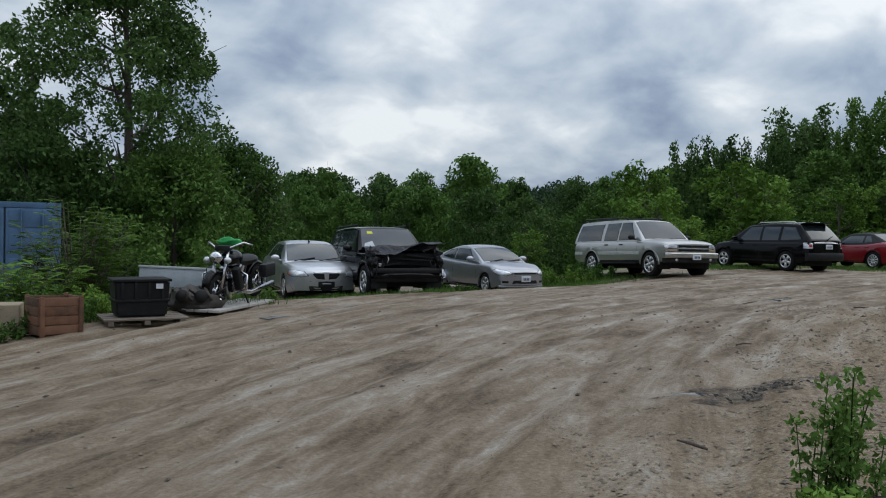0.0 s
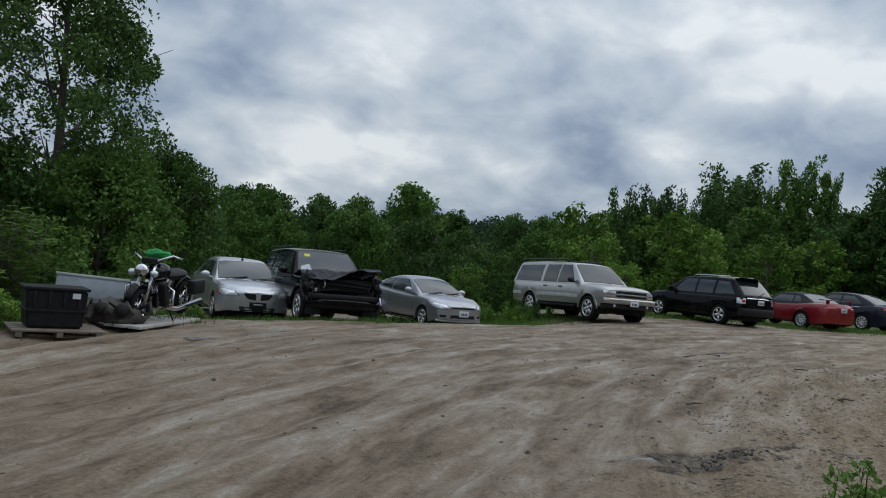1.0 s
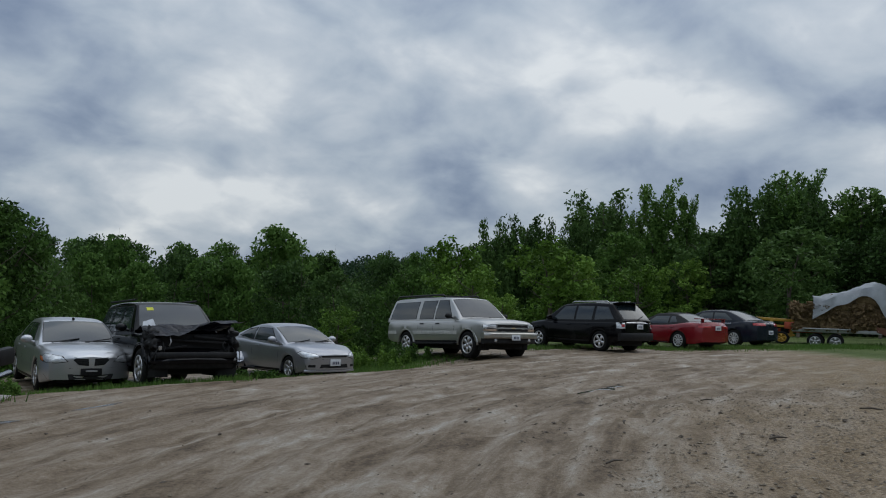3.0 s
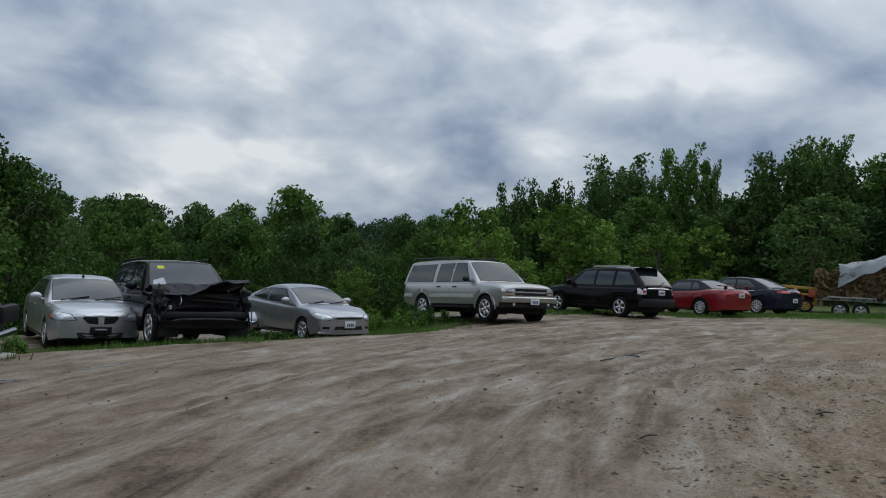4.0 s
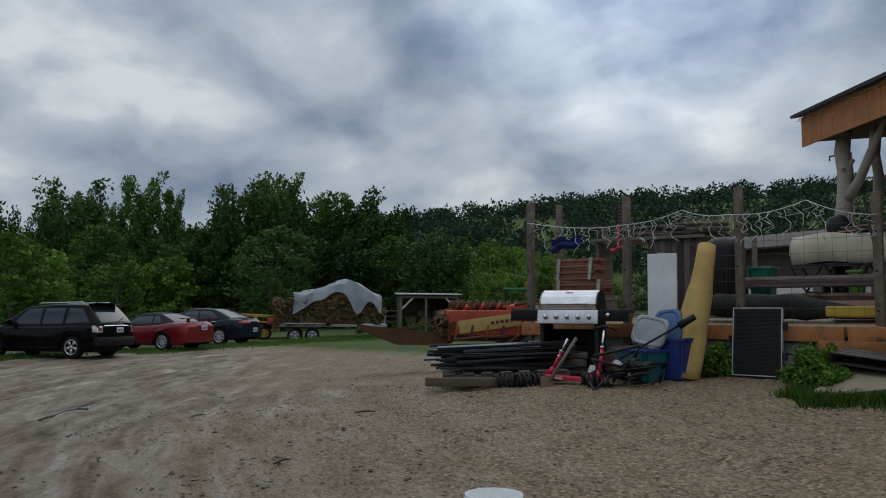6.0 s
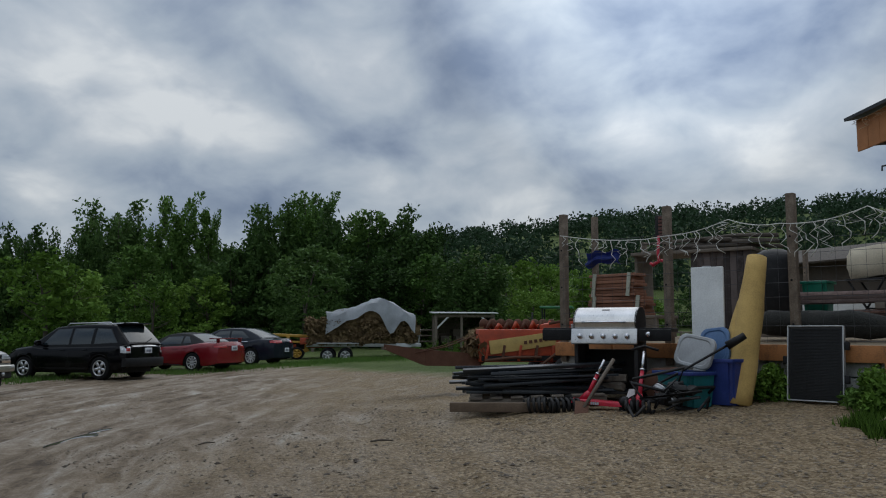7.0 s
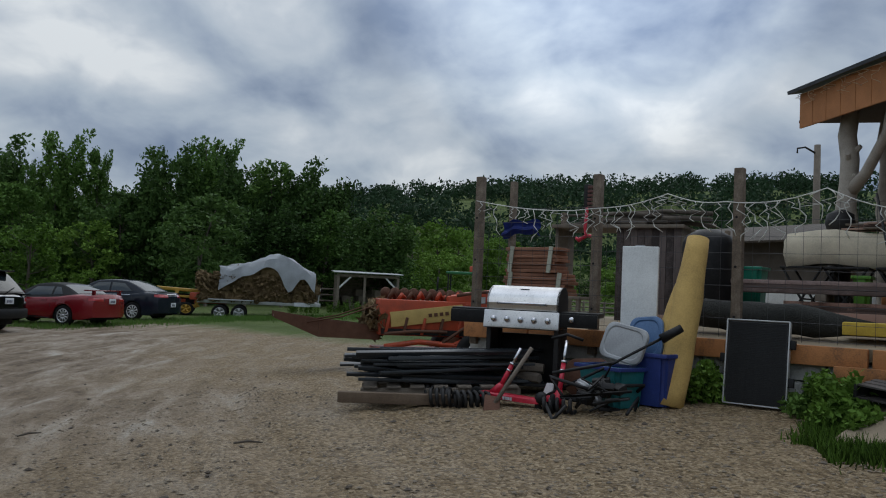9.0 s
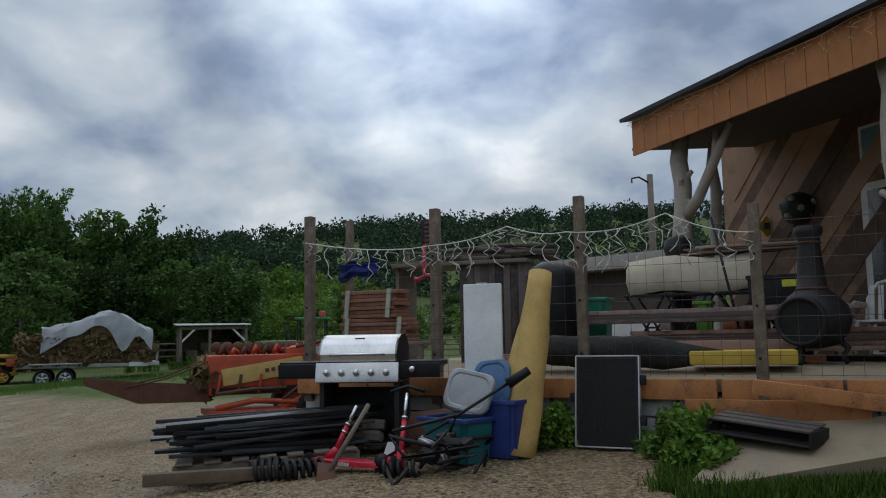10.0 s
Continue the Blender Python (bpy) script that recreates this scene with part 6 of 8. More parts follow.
def container():
    """A steel shipping container whose doors face the yard."""
    root = thing("shipping_container", "blue steel shipping container with closed doors", "container", pose(-11.8, 22.4, gz(-10.45, 20.6) - 0.12, 0, 0, 28))
    W, H, L = 2.44, 2.59, 6.06
    bm = B()
    box(bm, (0, 0.05, H / 2), (W - 0.1, L - 0.1, H - 0.12), bevel=0.01)
    for i in range(22):
        y = -L / 2 + 0.25 + i * 0.26
        for x in (-W / 2 + 0.03, W / 2 - 0.03):
            box(bm, (x, y, H / 2), (0.06, 0.13, H - 0.3))
    part("body", bm, M_BLUE, root)
    for x in (-W / 2 + 0.06, W / 2 - 0.06):
        for y in (-L / 2 + 0.06, L / 2 - 0.06):
            bar(root, "corner_post", (x, y, H / 2), (0.14, 0.14, H), M_BLUE)
    for z in (0.08, H - 0.07):
        bar(root, "end_rail", (0, -L / 2 + 0.05, z), (W, 0.12, 0.14), M_BLUE)
    for sx in (-1, 1):
        door = bar(root, "door", (sx * 0.57, -L / 2, H / 2), (1.1, 0.06, H - 0.3), M_BLUE, bevel=0.015)
        for k in range(4):
            bar(door, "panel", (sx * 0.57, -L / 2 - 0.035, 0.42 + k * 0.59), (0.96, 0.03, 0.42), M_BLUE, bevel=0.012)
        for o in (-0.22, 0.25):
            bm = B()
            rod(bm, (sx * 0.57 + o, -L / 2 - 0.08, 0.18), (sx * 0.57 + o, -L / 2 - 0.08, H - 0.18), 0.02)
            for z in (0.3, 1.0, 1.6, 2.3):
                box(bm, (sx * 0.57 + o, -L / 2 - 0.06, z), (0.1, 0.06, 0.06))
            part("locking_bar", bm, M_BLUE, door)
            bar(door, "lock_handle", (sx * 0.57 + o + 0.12, -L / 2 - 0.1, 1.05), (0.3, 0.03, 0.04), M_STEEL, (0, 8, 0))


container()


def crate():
    root = thing("wooden_crate", "rotting brown wooden crate beside the weeds", "crate", on_ground(-5.75, 12.45, 48, 0.0) @ Matrix.Diagonal((0.84, 0.84, 0.84, 1)))
    wood = material("reddish_rotten_wood", (0.16, 0.075, 0.04), 0.85, scale=6, bump=0.5, random_tone=0.3, dark=(0.07, 0.04, 0.025))
    for k in range(4):
        for y in (-0.3, 0.3):
            bar(root, "slat", (0, y, 0.12 + k * 0.165), (0.78, 0.03, 0.15), wood, (0, (k % 2) * 1.5, 0), 0.008)
        for x in (-0.38, 0.38):
            bar(root, "end_slat", (x, 0, 0.12 + k * 0.165), (0.03, 0.56, 0.15), wood, bevel=0.008)
    for x in (-0.34, 0.34):
        for y in (-0.325, 0.325):
            bar(root, "corner_batten", (x, y, 0.36), (0.08, 0.03, 0.72), wood, bevel=0.008)
    bar(root, "floor", (0, 0, 0.05), (0.74, 0.56, 0.04), wood)


crate()

blk = thing("concrete_block", "pale cast concrete block half overgrown by weeds", "concrete block", on_ground(-7.0, 12.3, 20))
bar(blk, "block", (0, 0, 0.25), (1.5, 0.55, 0.56), M_CONCRETE, bevel=0.03)


def black_tote():
    base = on_ground(-4.85, 13.5, 30)
    pal = thing("pallet_board", "low dark wooden skid under the black tote", "pallet", base)
    for y in (-0.38, -0.13, 0.12, 0.37):
        bar(pal, "board", (0.05, y, 0.09), (1.3, 0.2, 0.03), M_OLDWOOD, bevel=0.006)
    for x in (-0.5, 0.05, 0.6):
        bar(pal, "runner", (x, 0, 0.035), (0.09, 0.95, 0.075), M_OLDWOOD, bevel=0.006)
    root = thing("storage_tote", "large black plastic storage tote with a small label", "tote", base @ pose(0, 0, 0.105) @ Matrix.Diagonal((0.86, 0.86, 0.9, 1)))
    bm = B()
    made = bmesh.ops.create_cube(bm, size=1.0, matrix=Matrix.Translation((0, 0, 0.33)) @ Matrix.Diagonal((1.0, 0.68, 0.64, 1)))
    for v in bm.verts:
        if v.co.z < 0.2:
            v.co.x *= 0.9
            v.co.y *= 0.9
    bmesh.ops.bevel(bm, geom=bm.edges[:], offset=0.03, segments=2, affect="EDGES")
    part("body", bm, M_BLACKPL, root)
    bar(root, "lid", (0, 0, 0.665), (1.06, 0.74, 0.05), M_BLACKPL, bevel=0.015)
    bar(root, "rim", (0, 0, 0.30), (1.0, 0.69, 0.05), M_BLACKPL, bevel=0.015)
    for x in (-0.36, -0.12, 0.12, 0.36):
        bar(root, "rib", (x, -0.345, 0.48), (0.05, 0.03, 0.3), M_BLACKPL, bevel=0.008)
    bar(root, "label", (0.3, -0.365, 0.56), (0.13, 0.012, 0.09), M_PLATE, bevel=0.0)


black_tote()


def engine():
    root = thing("scrap_engine", "dirty scrap engine lying in the weeds", "engine", on_ground(-4.25, 14.55, 15))
    rg = np.random.default_rng(6)
    grime = material("oily_metal", (0.06, 0.052, 0.045), 0.55, 0.5, scale=12, bump=0.3)
    bm = B()
    bmesh.ops.create_icosphere(bm, subdivisions=3, radius=0.36, matrix=Matrix.Translation((0, 0, 0.26)))
    for v in bm.verts:
        v.co = Vector((v.co.x * 1.35, v.co.y * 0.9, max(0, v.co.z * 0.72))) + Vector(v.co).normalized() * 0.22 * noise.noise(v.co * 9)
    part("block", bm, grime, root)
    for k in range(8):
        a = rg.uniform(0, 6.28)
        bm = B()
        s = Vector((math.cos(a) * 0.35, math.sin(a) * 0.25, 0.3))
        tube(bm, [s, s + Vector((rg.uniform(-0.2, 0.2), -0.1, 0.15)), s + Vector((rg.uniform(-0.35, 0.35), -0.2, -0.05))], 0.028, 6)
        part("hose", bm, grime, root)
    for x in (-0.2, 0.12):
        bm = B()
        lathe(bm, [(0.001, -0.03), (0.11, -0.03), (0.12, 0), (0.11, 0.03), (0.001, 0.03)], pose(x, -0.36, 0.32, 90, 0, 0), 14)
        part("pulley", bm, M_IRON, root)


engine()

gate = thing("truck_tailgate", "pale grey metal truck panel standing in weeds", "metal panel", on_ground(-5.1, 16.3, 12))
bar(gate, "panel", (0, 0, 0.55), (1.5, 0.06, 0.5), material("dull_pale_metal", (0.34, 0.37, 0.39), 0.5, 0.3, scale=3), (-8, 2, 0), 0.02)
bar(gate, "top_rail", (0, 0.03, 0.80), (1.52, 0.09, 0.05), M_STEEL, (-8, 2, 0), 0.01)
bar(gate, "end_rib", (0.68, -0.05, 0.52), (0.05, 0.05, 0.46), M_BLACKPL)
for x in (-0.5, 0.5):
    bar(gate, "foot", (x, 0.04, 0.15), (0.06, 0.06, 0.4), M_STEEL)


def motorcycle():
    a = math.degrees(math.atan2(-0.97, -0.22))
    base = on_ground(-3.75, 15.5, a, -0.02)
    skid = thing("board_skid", "pale weathered board under the motorcycle", "board", base)
    for y in (-0.25, 0.0, 0.25):
        bar(skid, "plank", (0.2, y, 0.05), (2.3, 0.22, 0.05), material("pale_board", (0.42, 0.40, 0.37), 0.8), bevel=0.01)
    for x in (-0.7, 1.1):
        bar(skid, "cleat", (x, 0, 0.013), (0.1, 0.7, 0.03), M_OLDWOOD)
    root = thing("motorcycle", "black and chrome touring motorcycle with saddlebags", "motorcycle", base @ pose(0, 0, 0.08, 0, 4, 0))
    for x in (-0.8, 0.8):
        bm = B()
        lathe(bm, [(0.22, -0.06), (0.29, -0.065), (0.325, 0), (0.29, 0.065), (0.22, 0.06)], pose(x, 0, 0.32, 90, 0, 0), 24)
        w = part("wheel", bm, M_TYRE, root)
        bm = B()
        lathe(bm, [(0.235, -0.03), (0.235, 0.03)], pose(x, 0, 0.32, 90, 0, 0), 24)
        lathe(bm, [(0.05, -0.07), (0.05, 0.07)], pose(x, 0, 0.32, 90, 0, 0), 10)
        for k in range(8):
            q = k * math.pi / 4
            rod(bm, (x, 0, 0.32), (x + 0.23 * math.cos(q), 0, 0.32 + 0.23 * math.sin(q)), 0.012, n=5)
        part("rim", bm, M_CHROME, w)
        bm = B()
        tube(bm, [(x + 0.36 * math.cos(t), 0, 0.32 + 0.36 * math.sin(t)) for t in np.linspace(0.3, 2.7, 9)], 0.075, 8)
        part("fender", bm, M_BLACK, root)
    bm = B()
    for y in (-0.11, 0.11):
        tube(bm, [(0.82, y, 0.32), (0.62, y, 0.75), (0.48, y, 1.05)], 0.03, 8)
    part("fork", bm, M_CHROME, root)
    bm = B()
    lathe(bm, [(0.001, 0.1), (0.10, 0.09), (0.115, 0.04), (0.09, -0.08), (0.001, -0.12)], pose(0.72, 0, 0.93, 0, 90, 0), 16)
    part("headlight", bm, M_CHROME, root)
    for y in (-0.2, 0.2):
        bm = B()
        lathe(bm, [(0.001, 0.06), (0.06, 0.05), (0.065, 0.02), (0.05, -0.05), (0.001, -0.06)], pose(0.68, y, 0.88, 0, 90, 0), 12)
        part("running_light", bm, M_LAMP, root)
    bm = B()
    tube(bm, [(0.2, -0.45, 1.12), (0.35, -0.35, 1.18), (0.5, -0.12, 1.08), (0.5, 0.12, 1.08), (0.35, 0.35, 1.18), (0.2, 0.45, 1.12)], 0.018, 7)
    part("handlebar", bm, M_CHROME, root)
    bm = B()
    bmesh.ops.create_uvsphere(bm, u_segments=16, v_segments=10, radius=1, matrix=pose(0.2, 0, 0.86) @ Matrix.Diagonal((0.36, 0.19, 0.17, 1)))
    part("fuel_tank", bm, M_BLACK, root)
    bm = B()
    bmesh.ops.create_uvsphere(bm, u_segments=16, v_segments=8, radius=1, matrix=pose(-0.4, 0, 0.78) @ Matrix.Diagonal((0.42, 0.19, 0.11, 1)))
    part("seat", bm, M_BLACKPL, root)
    bm = B()
    box(bm, (0.1, 0, 0.38), (0.5, 0.3, 0.3), bevel=0.05)
    for s in (-1, 1):
        for t in (-25, 25):
            rod(bm, (0.12, 0.05 * s, 0.42), (0.12 + 0.3 * math.sin(radians(t)), 0.1 * s, 0.72), 0.085, 0.09, 12)
    part("engine", bm, M_CHROME, root)
    for y in (-0.2, 0.24):
        bm = B()
        tube(bm, [(0.3, y, 0.5), (0.4, y * 1.1, 0.3), (0.0, y * 1.2, 0.22), (-1.0, y * 1.2, 0.26)], [0.035, 0.035, 0.045, 0.055], 9)
        part("exhaust", bm, M_CHROME, root)
        bm = B()
        box(bm, (-0.75, 0.3 * (1 if y > 0 else -1), 0.55), (0.48, 0.17, 0.27), bevel=0.06)
        part("saddlebag", bm, M_BLACKPL, root)
        bm = B()
        tube(bm, [(0.45, y, 0.25), (0.52, y * 2.0, 0.35), (0.5, y * 2.0, 0.6), (0.4, y, 0.68)], 0.02, 7)
        part("crash_bar", bm, M_CHROME, root)
    for y in (-0.17, 0.17):
        bar(root, "lower_fairing", (0.42, y * 1.5, 0.52), (0.16, 0.14, 0.44), M_BLACKPL, (0, 18, 0), 0.04)
    bar(root, "instrument_pod", (0.46, 0, 1.08), (0.12, 0.3, 0.1), M_BLACKPL, bevel=0.03)
    bar(root, "number_bar", (0.93, 0, 0.72), (0.02, 0.16, 0.07), M_PLATE)
    bm = B()
    tube(bm, [(0.1, 0.3, 0.02), (0.05, 0.15, 0.3)], 0.015, 6)
    part("side_stand", bm, M_IRON, root)
    cloth = material("green_cloth", (0.02, 0.30, 0.07), 0.7, scale=12, bump=0.4)
    bm = B()
    bmesh.ops.create_icosphere(bm, subdivisions=3, radius=0.2)
    for v in bm.verts:
        v.co = Vector((v.co.x * 0.9, v.co.y * 1.9, v.co.z * 0.5)) + v.co.normalized() * 0.07 * noise.noise(v.co * 9)
    ob = part("green_bundle", bm, cloth)
    ob.matrix_world = base @ pose(0.3, 0.0, 1.24) @ Matrix.Diagonal((0.6, 0.62, 0.8, 1))
    tagged(ob, "bright green crumpled cloth heaped on motorcycle", "cloth")


motorcycle()


# ---- in front of the terrace ----
M_PIPE = material("black_wet_board", (0.016, 0.020, 0.024), 0.3, scale=8, bump=0.15, random_tone=0.3)
M_SREDP = material("bright_red_plastic", (0.50, 0.015, 0.04), 0.35, scale=5, bump=0.02)
M_TEAL = material("teal_plastic", (0.012, 0.14, 0.15), 0.4, scale=4)
M_BLUEP = material("blue_plastic", (0.025, 0.045, 0.20), 0.4, scale=4)
M_GREYP = material("grey_lid_plastic", (0.34, 0.35, 0.36), 0.45, scale=4)
M_FOAM = material("yellow_foam", (0.52, 0.345, 0.115), 0.9, scale=3, bump=0.25, dark=(0.32, 0.21, 0.07))
M_YFOAM = material("bright_yellow_foam", (0.52, 0.36, 0.05), 0.85, scale=4)
M_STAIN = material("stainless", (0.62, 0.62, 0.62), 0.3, 0.85, scale=3, bump=0.03)
M_SLATW = material("brown_slat", (0.25, 0.11, 0.062), 0.65, scale=7, bump=0.2, random_tone=0.3)
M_LUMBER = material("red_brown_lumber", (0.36, 0.21, 0.16), 0.75, scale=5, bump=0.3, random_tone=0.5, dark=(0.09, 0.055, 0.042), light=(0.34, 0.22, 0.17))
M_FLAT = material("flat_white_sheet", (0.68, 0.70, 0.70), 0.6, scale=2)


def grill():
    a = math.degrees(math.atan2(-0.30, -0.95))
    x0, y0 = 10.62, 9.58
    root = thing("gas_grill", "stainless gas grill with five knobs on black cart", "grill", pose(x0, y0, gz(x0, y0) - 0.02, 0, 0, a) @ Matrix.Diagonal((1, 1, 1.09, 1)))
    bm = B()
    seg = [(0.30, 0.865), (0.318, 0.93), (0.29, 1.0), (0.21, 1.065), (0.09, 1.105), (-0.1, 1.11), (-0.22, 1.07), (-0.29, 0.98), (-0.30, 0.865)]
    l = [bm.verts.new((x, -0.40, z)) for x, z in seg]
    r = [bm.verts.new((x, 0.40, z)) for x, z in seg]
    for i in range(len(seg) - 1):
        bm.faces.new((l[i], l[i + 1], r[i + 1], r[i]))
    bmesh.ops.recalc_face_normals(bm, faces=bm.faces)
    hood = part("hood", bm, M_STAIN, root, "stainless steel hood")
    for y, s in ((-0.40, -1), (0.40, 1)):
        bm = B()
        plate(bm, [(x, y, z) for x, z in seg], 0.02 * s)
        bmesh.ops.recalc_face_normals(bm, faces=bm.faces)
        part("hood_end", bm, M_BLACKPL, hood)
    bm = B()
    tube(bm, [(0.31, -0.27, 0.925), (0.37, -0.27, 0.93), (0.37, 0.27, 0.93), (0.31, 0.27, 0.925)], 0.014, 8)
    part("hood_handle", bm, M_CHROME, hood)
    bar(hood, "badge", (0.21, 0, 1.055), (0.01, 0.1, 0.05), M_BLACKPL, (0, -38, 0), 0.0)
    panel = bar(root, "control_panel", (0.33, 0, 0.765), (0.05, 0.84, 0.18), M_STAIN, (0, -12, 0), 0.012)
    for k in range(5):
        bm = B()
        lathe(bm, [(0.001, 0.05), (0.024, 0.05), (0.03, 0.035), (0.034, 0.0)], pose(0.355, -0.3 + k * 0.15, 0.765, 0, 78, 0), 14)
        part("knob", bm, M_CHROME, panel)
    bar(root, "firebox", (0, 0, 0.78), (0.55, 0.8, 0.2), M_IRON, bevel=0.02)
    for y, m2 in ((-0.62, M_STAIN), (0.62, M_BLACKPL)):
        s = bar(root, "side_shelf", (0.02, y, 0.84), (0.5, 0.4, 0.05), M_BLACKPL, bevel=0.012)
        bar(s, "shelf_front", (0.29, y, 0.78), (0.03, 0.4, 0.13), M_BLACKPL, bevel=0.008)
    bm = B()
    lathe(bm, [(0.001, 0.05), (0.026, 0.05), (0.032, 0.0)], pose(0.31, 0.55, 0.79, 0, 90, 0), 14)
    part("side_knob", bm, M_CHROME, root)
    for sx in (-0.24, 0.24):
        for sy in (-0.38, 0.38):
            bar(root, "leg", (sx, sy, 0.37), (0.05, 0.05, 0.72), M_IRON, bevel=0.005)
    bar(root, "bottom_shelf", (0, 0, 0.12), (0.5, 0.78, 0.03), M_IRON)
    for sy in (-0.40, 0.40):
        bar(root, "side_panel", (0, sy, 0.40), (0.44, 0.02, 0.56), M_IRON, bevel=0.004)
    bar(root, "rear_panel", (-0.25, 0, 0.36), (0.02, 0.74, 0.5), M_IRON)
    for sy in (-0.42, 0.42):
        bm = B()
        lathe(bm, [(0.001, -0.02), (0.085, -0.02), (0.09, 0), (0.085, 0.02), (0.001, 0.02)], pose(-0.24, sy, 0.09, 90, 0, 0), 16)
        part("wheel", bm, M_BLACKPL, root)
    # split firewood kept on the lower shelf
    rg = np.random.default_rng(12)
    for k in range(9):
        bm = B()
        rod(bm, (0, -0.2, 0), (0, 0.2, 0), 0.055, 0.05, 6)
        ob = part("firewood", bm, M_OLDWOOD)
        ob.matrix_world = root.matrix_world @ pose(0.12 + rg.uniform(-0.1, 0.12), -0.15 + 0.06 * (k % 4), 0.19 + 0.09 * (k // 4), 0, 0, rg.uniform(-30, 30))
        tagged(ob, "split grey firewood log on the grill's lower shelf", "firewood", "firewood pieces")


grill()


def pallet_and_boards():
    a = math.degrees(math.atan2(9.75 - 11.05, 10.35 - 9.25))
    cx, cy = 10.03, 10.36
    z = gz(cx, cy) + 0.0
    m = pose(cx, cy, z + 0.04, 0, -2.2, a)
    root = thing("pallet", "grey weathered wooden pallet on gravel", "pallet", m)
    for y in (-0.5, 0, 0.5):
        bar(root, "stringer", (0, y, 0.06), (1.7, 0.09, 0.1), M_OLDWOOD, bevel=0.01)
    for k in range(7):
        bar(root, "deck_board", (-0.75 + k * 0.25, 0, 0.125), (0.15, 1.15, 0.025), M_OLDWOOD, bevel=0.005)
    bm = B()
    box(bm, (0, 0, 0), (1.25, 0.11, 0.11), bevel=0.012)
    ob = part("timber", bm, material("brown_beam", (0.13, 0.09, 0.06), 0.85, scale=7, bump=0.4))
    ob.matrix_world = m @ pose(-0.45, -0.74, 0.03, 0, 2.2, 2)
    tagged(ob, "weathered brown timber lying before the pallet", "timber")
    rg = np.random.default_rng(17)
    for layer in range(6):
        for k in range(9 - layer):
            y = -0.5 + (k + 0.5) * (1.0 / (9 - layer)) * (1 - 0.06 * layer) + rg.uniform(-0.03, 0.03)
            bm = B()
            w, h, ln = rg.uniform(0.05, 0.11), rg.uniform(0.022, 0.045), rg.uniform(1.5, 2.1)
            box(bm, (0, 0, 0), (ln, w, h), bevel=0.006)
            ob = part("black_board", bm, M_PIPE)
            ob.matrix_world = m @ pose(0.15 + rg.uniform(-0.28, 0.2), y, 0.165 + layer * 0.062 + rg.uniform(0, 0.012), rg.uniform(-20, 20), 2.0 + rg.uniform(-3, 3), rg.uniform(-4, 12) + 2)
            tagged(ob, "wet black board in a loose pile on pallet", "board", "pile of black boards")


pallet_and_boards()


def scooter(label, a, b, foot, top, bars):
    """A folding scooter: the deck runs from a to b on the ground, the stem from foot to top."""
    z = gz(*a)
    root = thing("scooter", label, "scooter", pose(a[0], a[1], z))
    p, q = Vector((0, 0, 0.11)), Vector((b[0] - a[0], b[1] - a[1], 0.09))
    way = (q - p).normalized()
    side = Vector((-way.y, way.x, 0)).normalized()
    bm = B()
    out = []
    for t, w in ((0, 0.03), (0.06, 0.06), (0.3, 0.07), (0.75, 0.065), (0.93, 0.04), (1, 0.02)):
        c = p.lerp(q, t)
        out.append([bm.verts.new(c + side * w * u + Vector((0, 0, v * (0.035 if 0.05 < t < 0.95 else 0.02)))) for u, v in ((-1, -0.6), (1, -0.6), (1, 0.6), (0.8, 1), (-0.8, 1), (-1, 0.6))])
    for r, n in zip(out, out[1:]):
        for k in range(6):
            bm.faces.new((r[k], r[(k + 1) % 6], n[(k + 1) % 6], n[k]))
    bm.faces.new(out[0])
    bm.faces.new(out[-1][::-1])
    bmesh.ops.recalc_face_normals(bm, faces=bm.faces)
    deck = part("deck", bm, M_SREDP, root)
    for k, u in enumerate((0.40, 0.46, 0.50, 0.54, 0.58)):
        c = p.lerp(q, u) - side * 0.074 * (1 if side.x > 0 else -1)
        bar(deck, "white_bar", tuple(c), (0.006, 0.022, 0.03), M_PLATE, bevel=0.0)
    for c in (p.lerp(q, -0.04), p.lerp(q, 1.04)):
        bm = B()
        lathe(bm, [(0.03, -0.02), (0.075, -0.025), (0.09, 0), (0.075, 0.025), (0.03, 0.02)], Matrix.Translation(c - Vector((0, 0, 0.02))) @ side.to_track_quat("Z", "Y").to_matrix().to_4x4(), 16)
        part("wheel", bm, M_TYRE, root)
    f, t = Vector(foot) - Vector((a[0], a[1], z)), Vector(top) - Vector((a[0], a[1], z))
    bm = B()
    tube(bm, [f, f.lerp(t, 0.55)], 0.024, 10)
    stem = part("stem", bm, M_SREDP, root)
    bm = B()
    tube(bm, [f.lerp(t, 0.52), f.lerp(t, 0.9)], 0.017, 8)
    part("upper_tube", bm, M_CHROME, stem)
    for u in (0.42, 0.56):
        bm = B()
        tube(bm, [f.lerp(t, u - 0.015), f.lerp(t, u + 0.015)], 0.032, 10)
        part("clamp", bm, M_CHROME, stem)
    bm = B()
    tube(bm, [f.lerp(t, -0.1) - way * 0.04, f.lerp(t, 0.06), f.lerp(t, 0.12)], [0.05, 0.045, 0.03], 8)
    part("head_block", bm, M_SREDP, root)
    if bars:
        bm = B()
        tube(bm, [t - side * 0.16 + Vector((0, 0, -0.05)), t, t + side * 0.16 + Vector((0, 0, -0.05))], 0.016, 7)
        part("handlebar", bm, M_BLACKPL, root)


scooter("bright red folding scooter lying before the grill", (9.76, 9.62), (9.80, 8.92), (9.78, 9.40, 0.86), (9.9, 9.20, 1.34), False)
scooter("bright red folding scooter standing beside the totes", (9.72, 8.74), (10.2, 8.98), (9.84, 8.74, 0.84), (10.08, 8.79, 1.46), True)


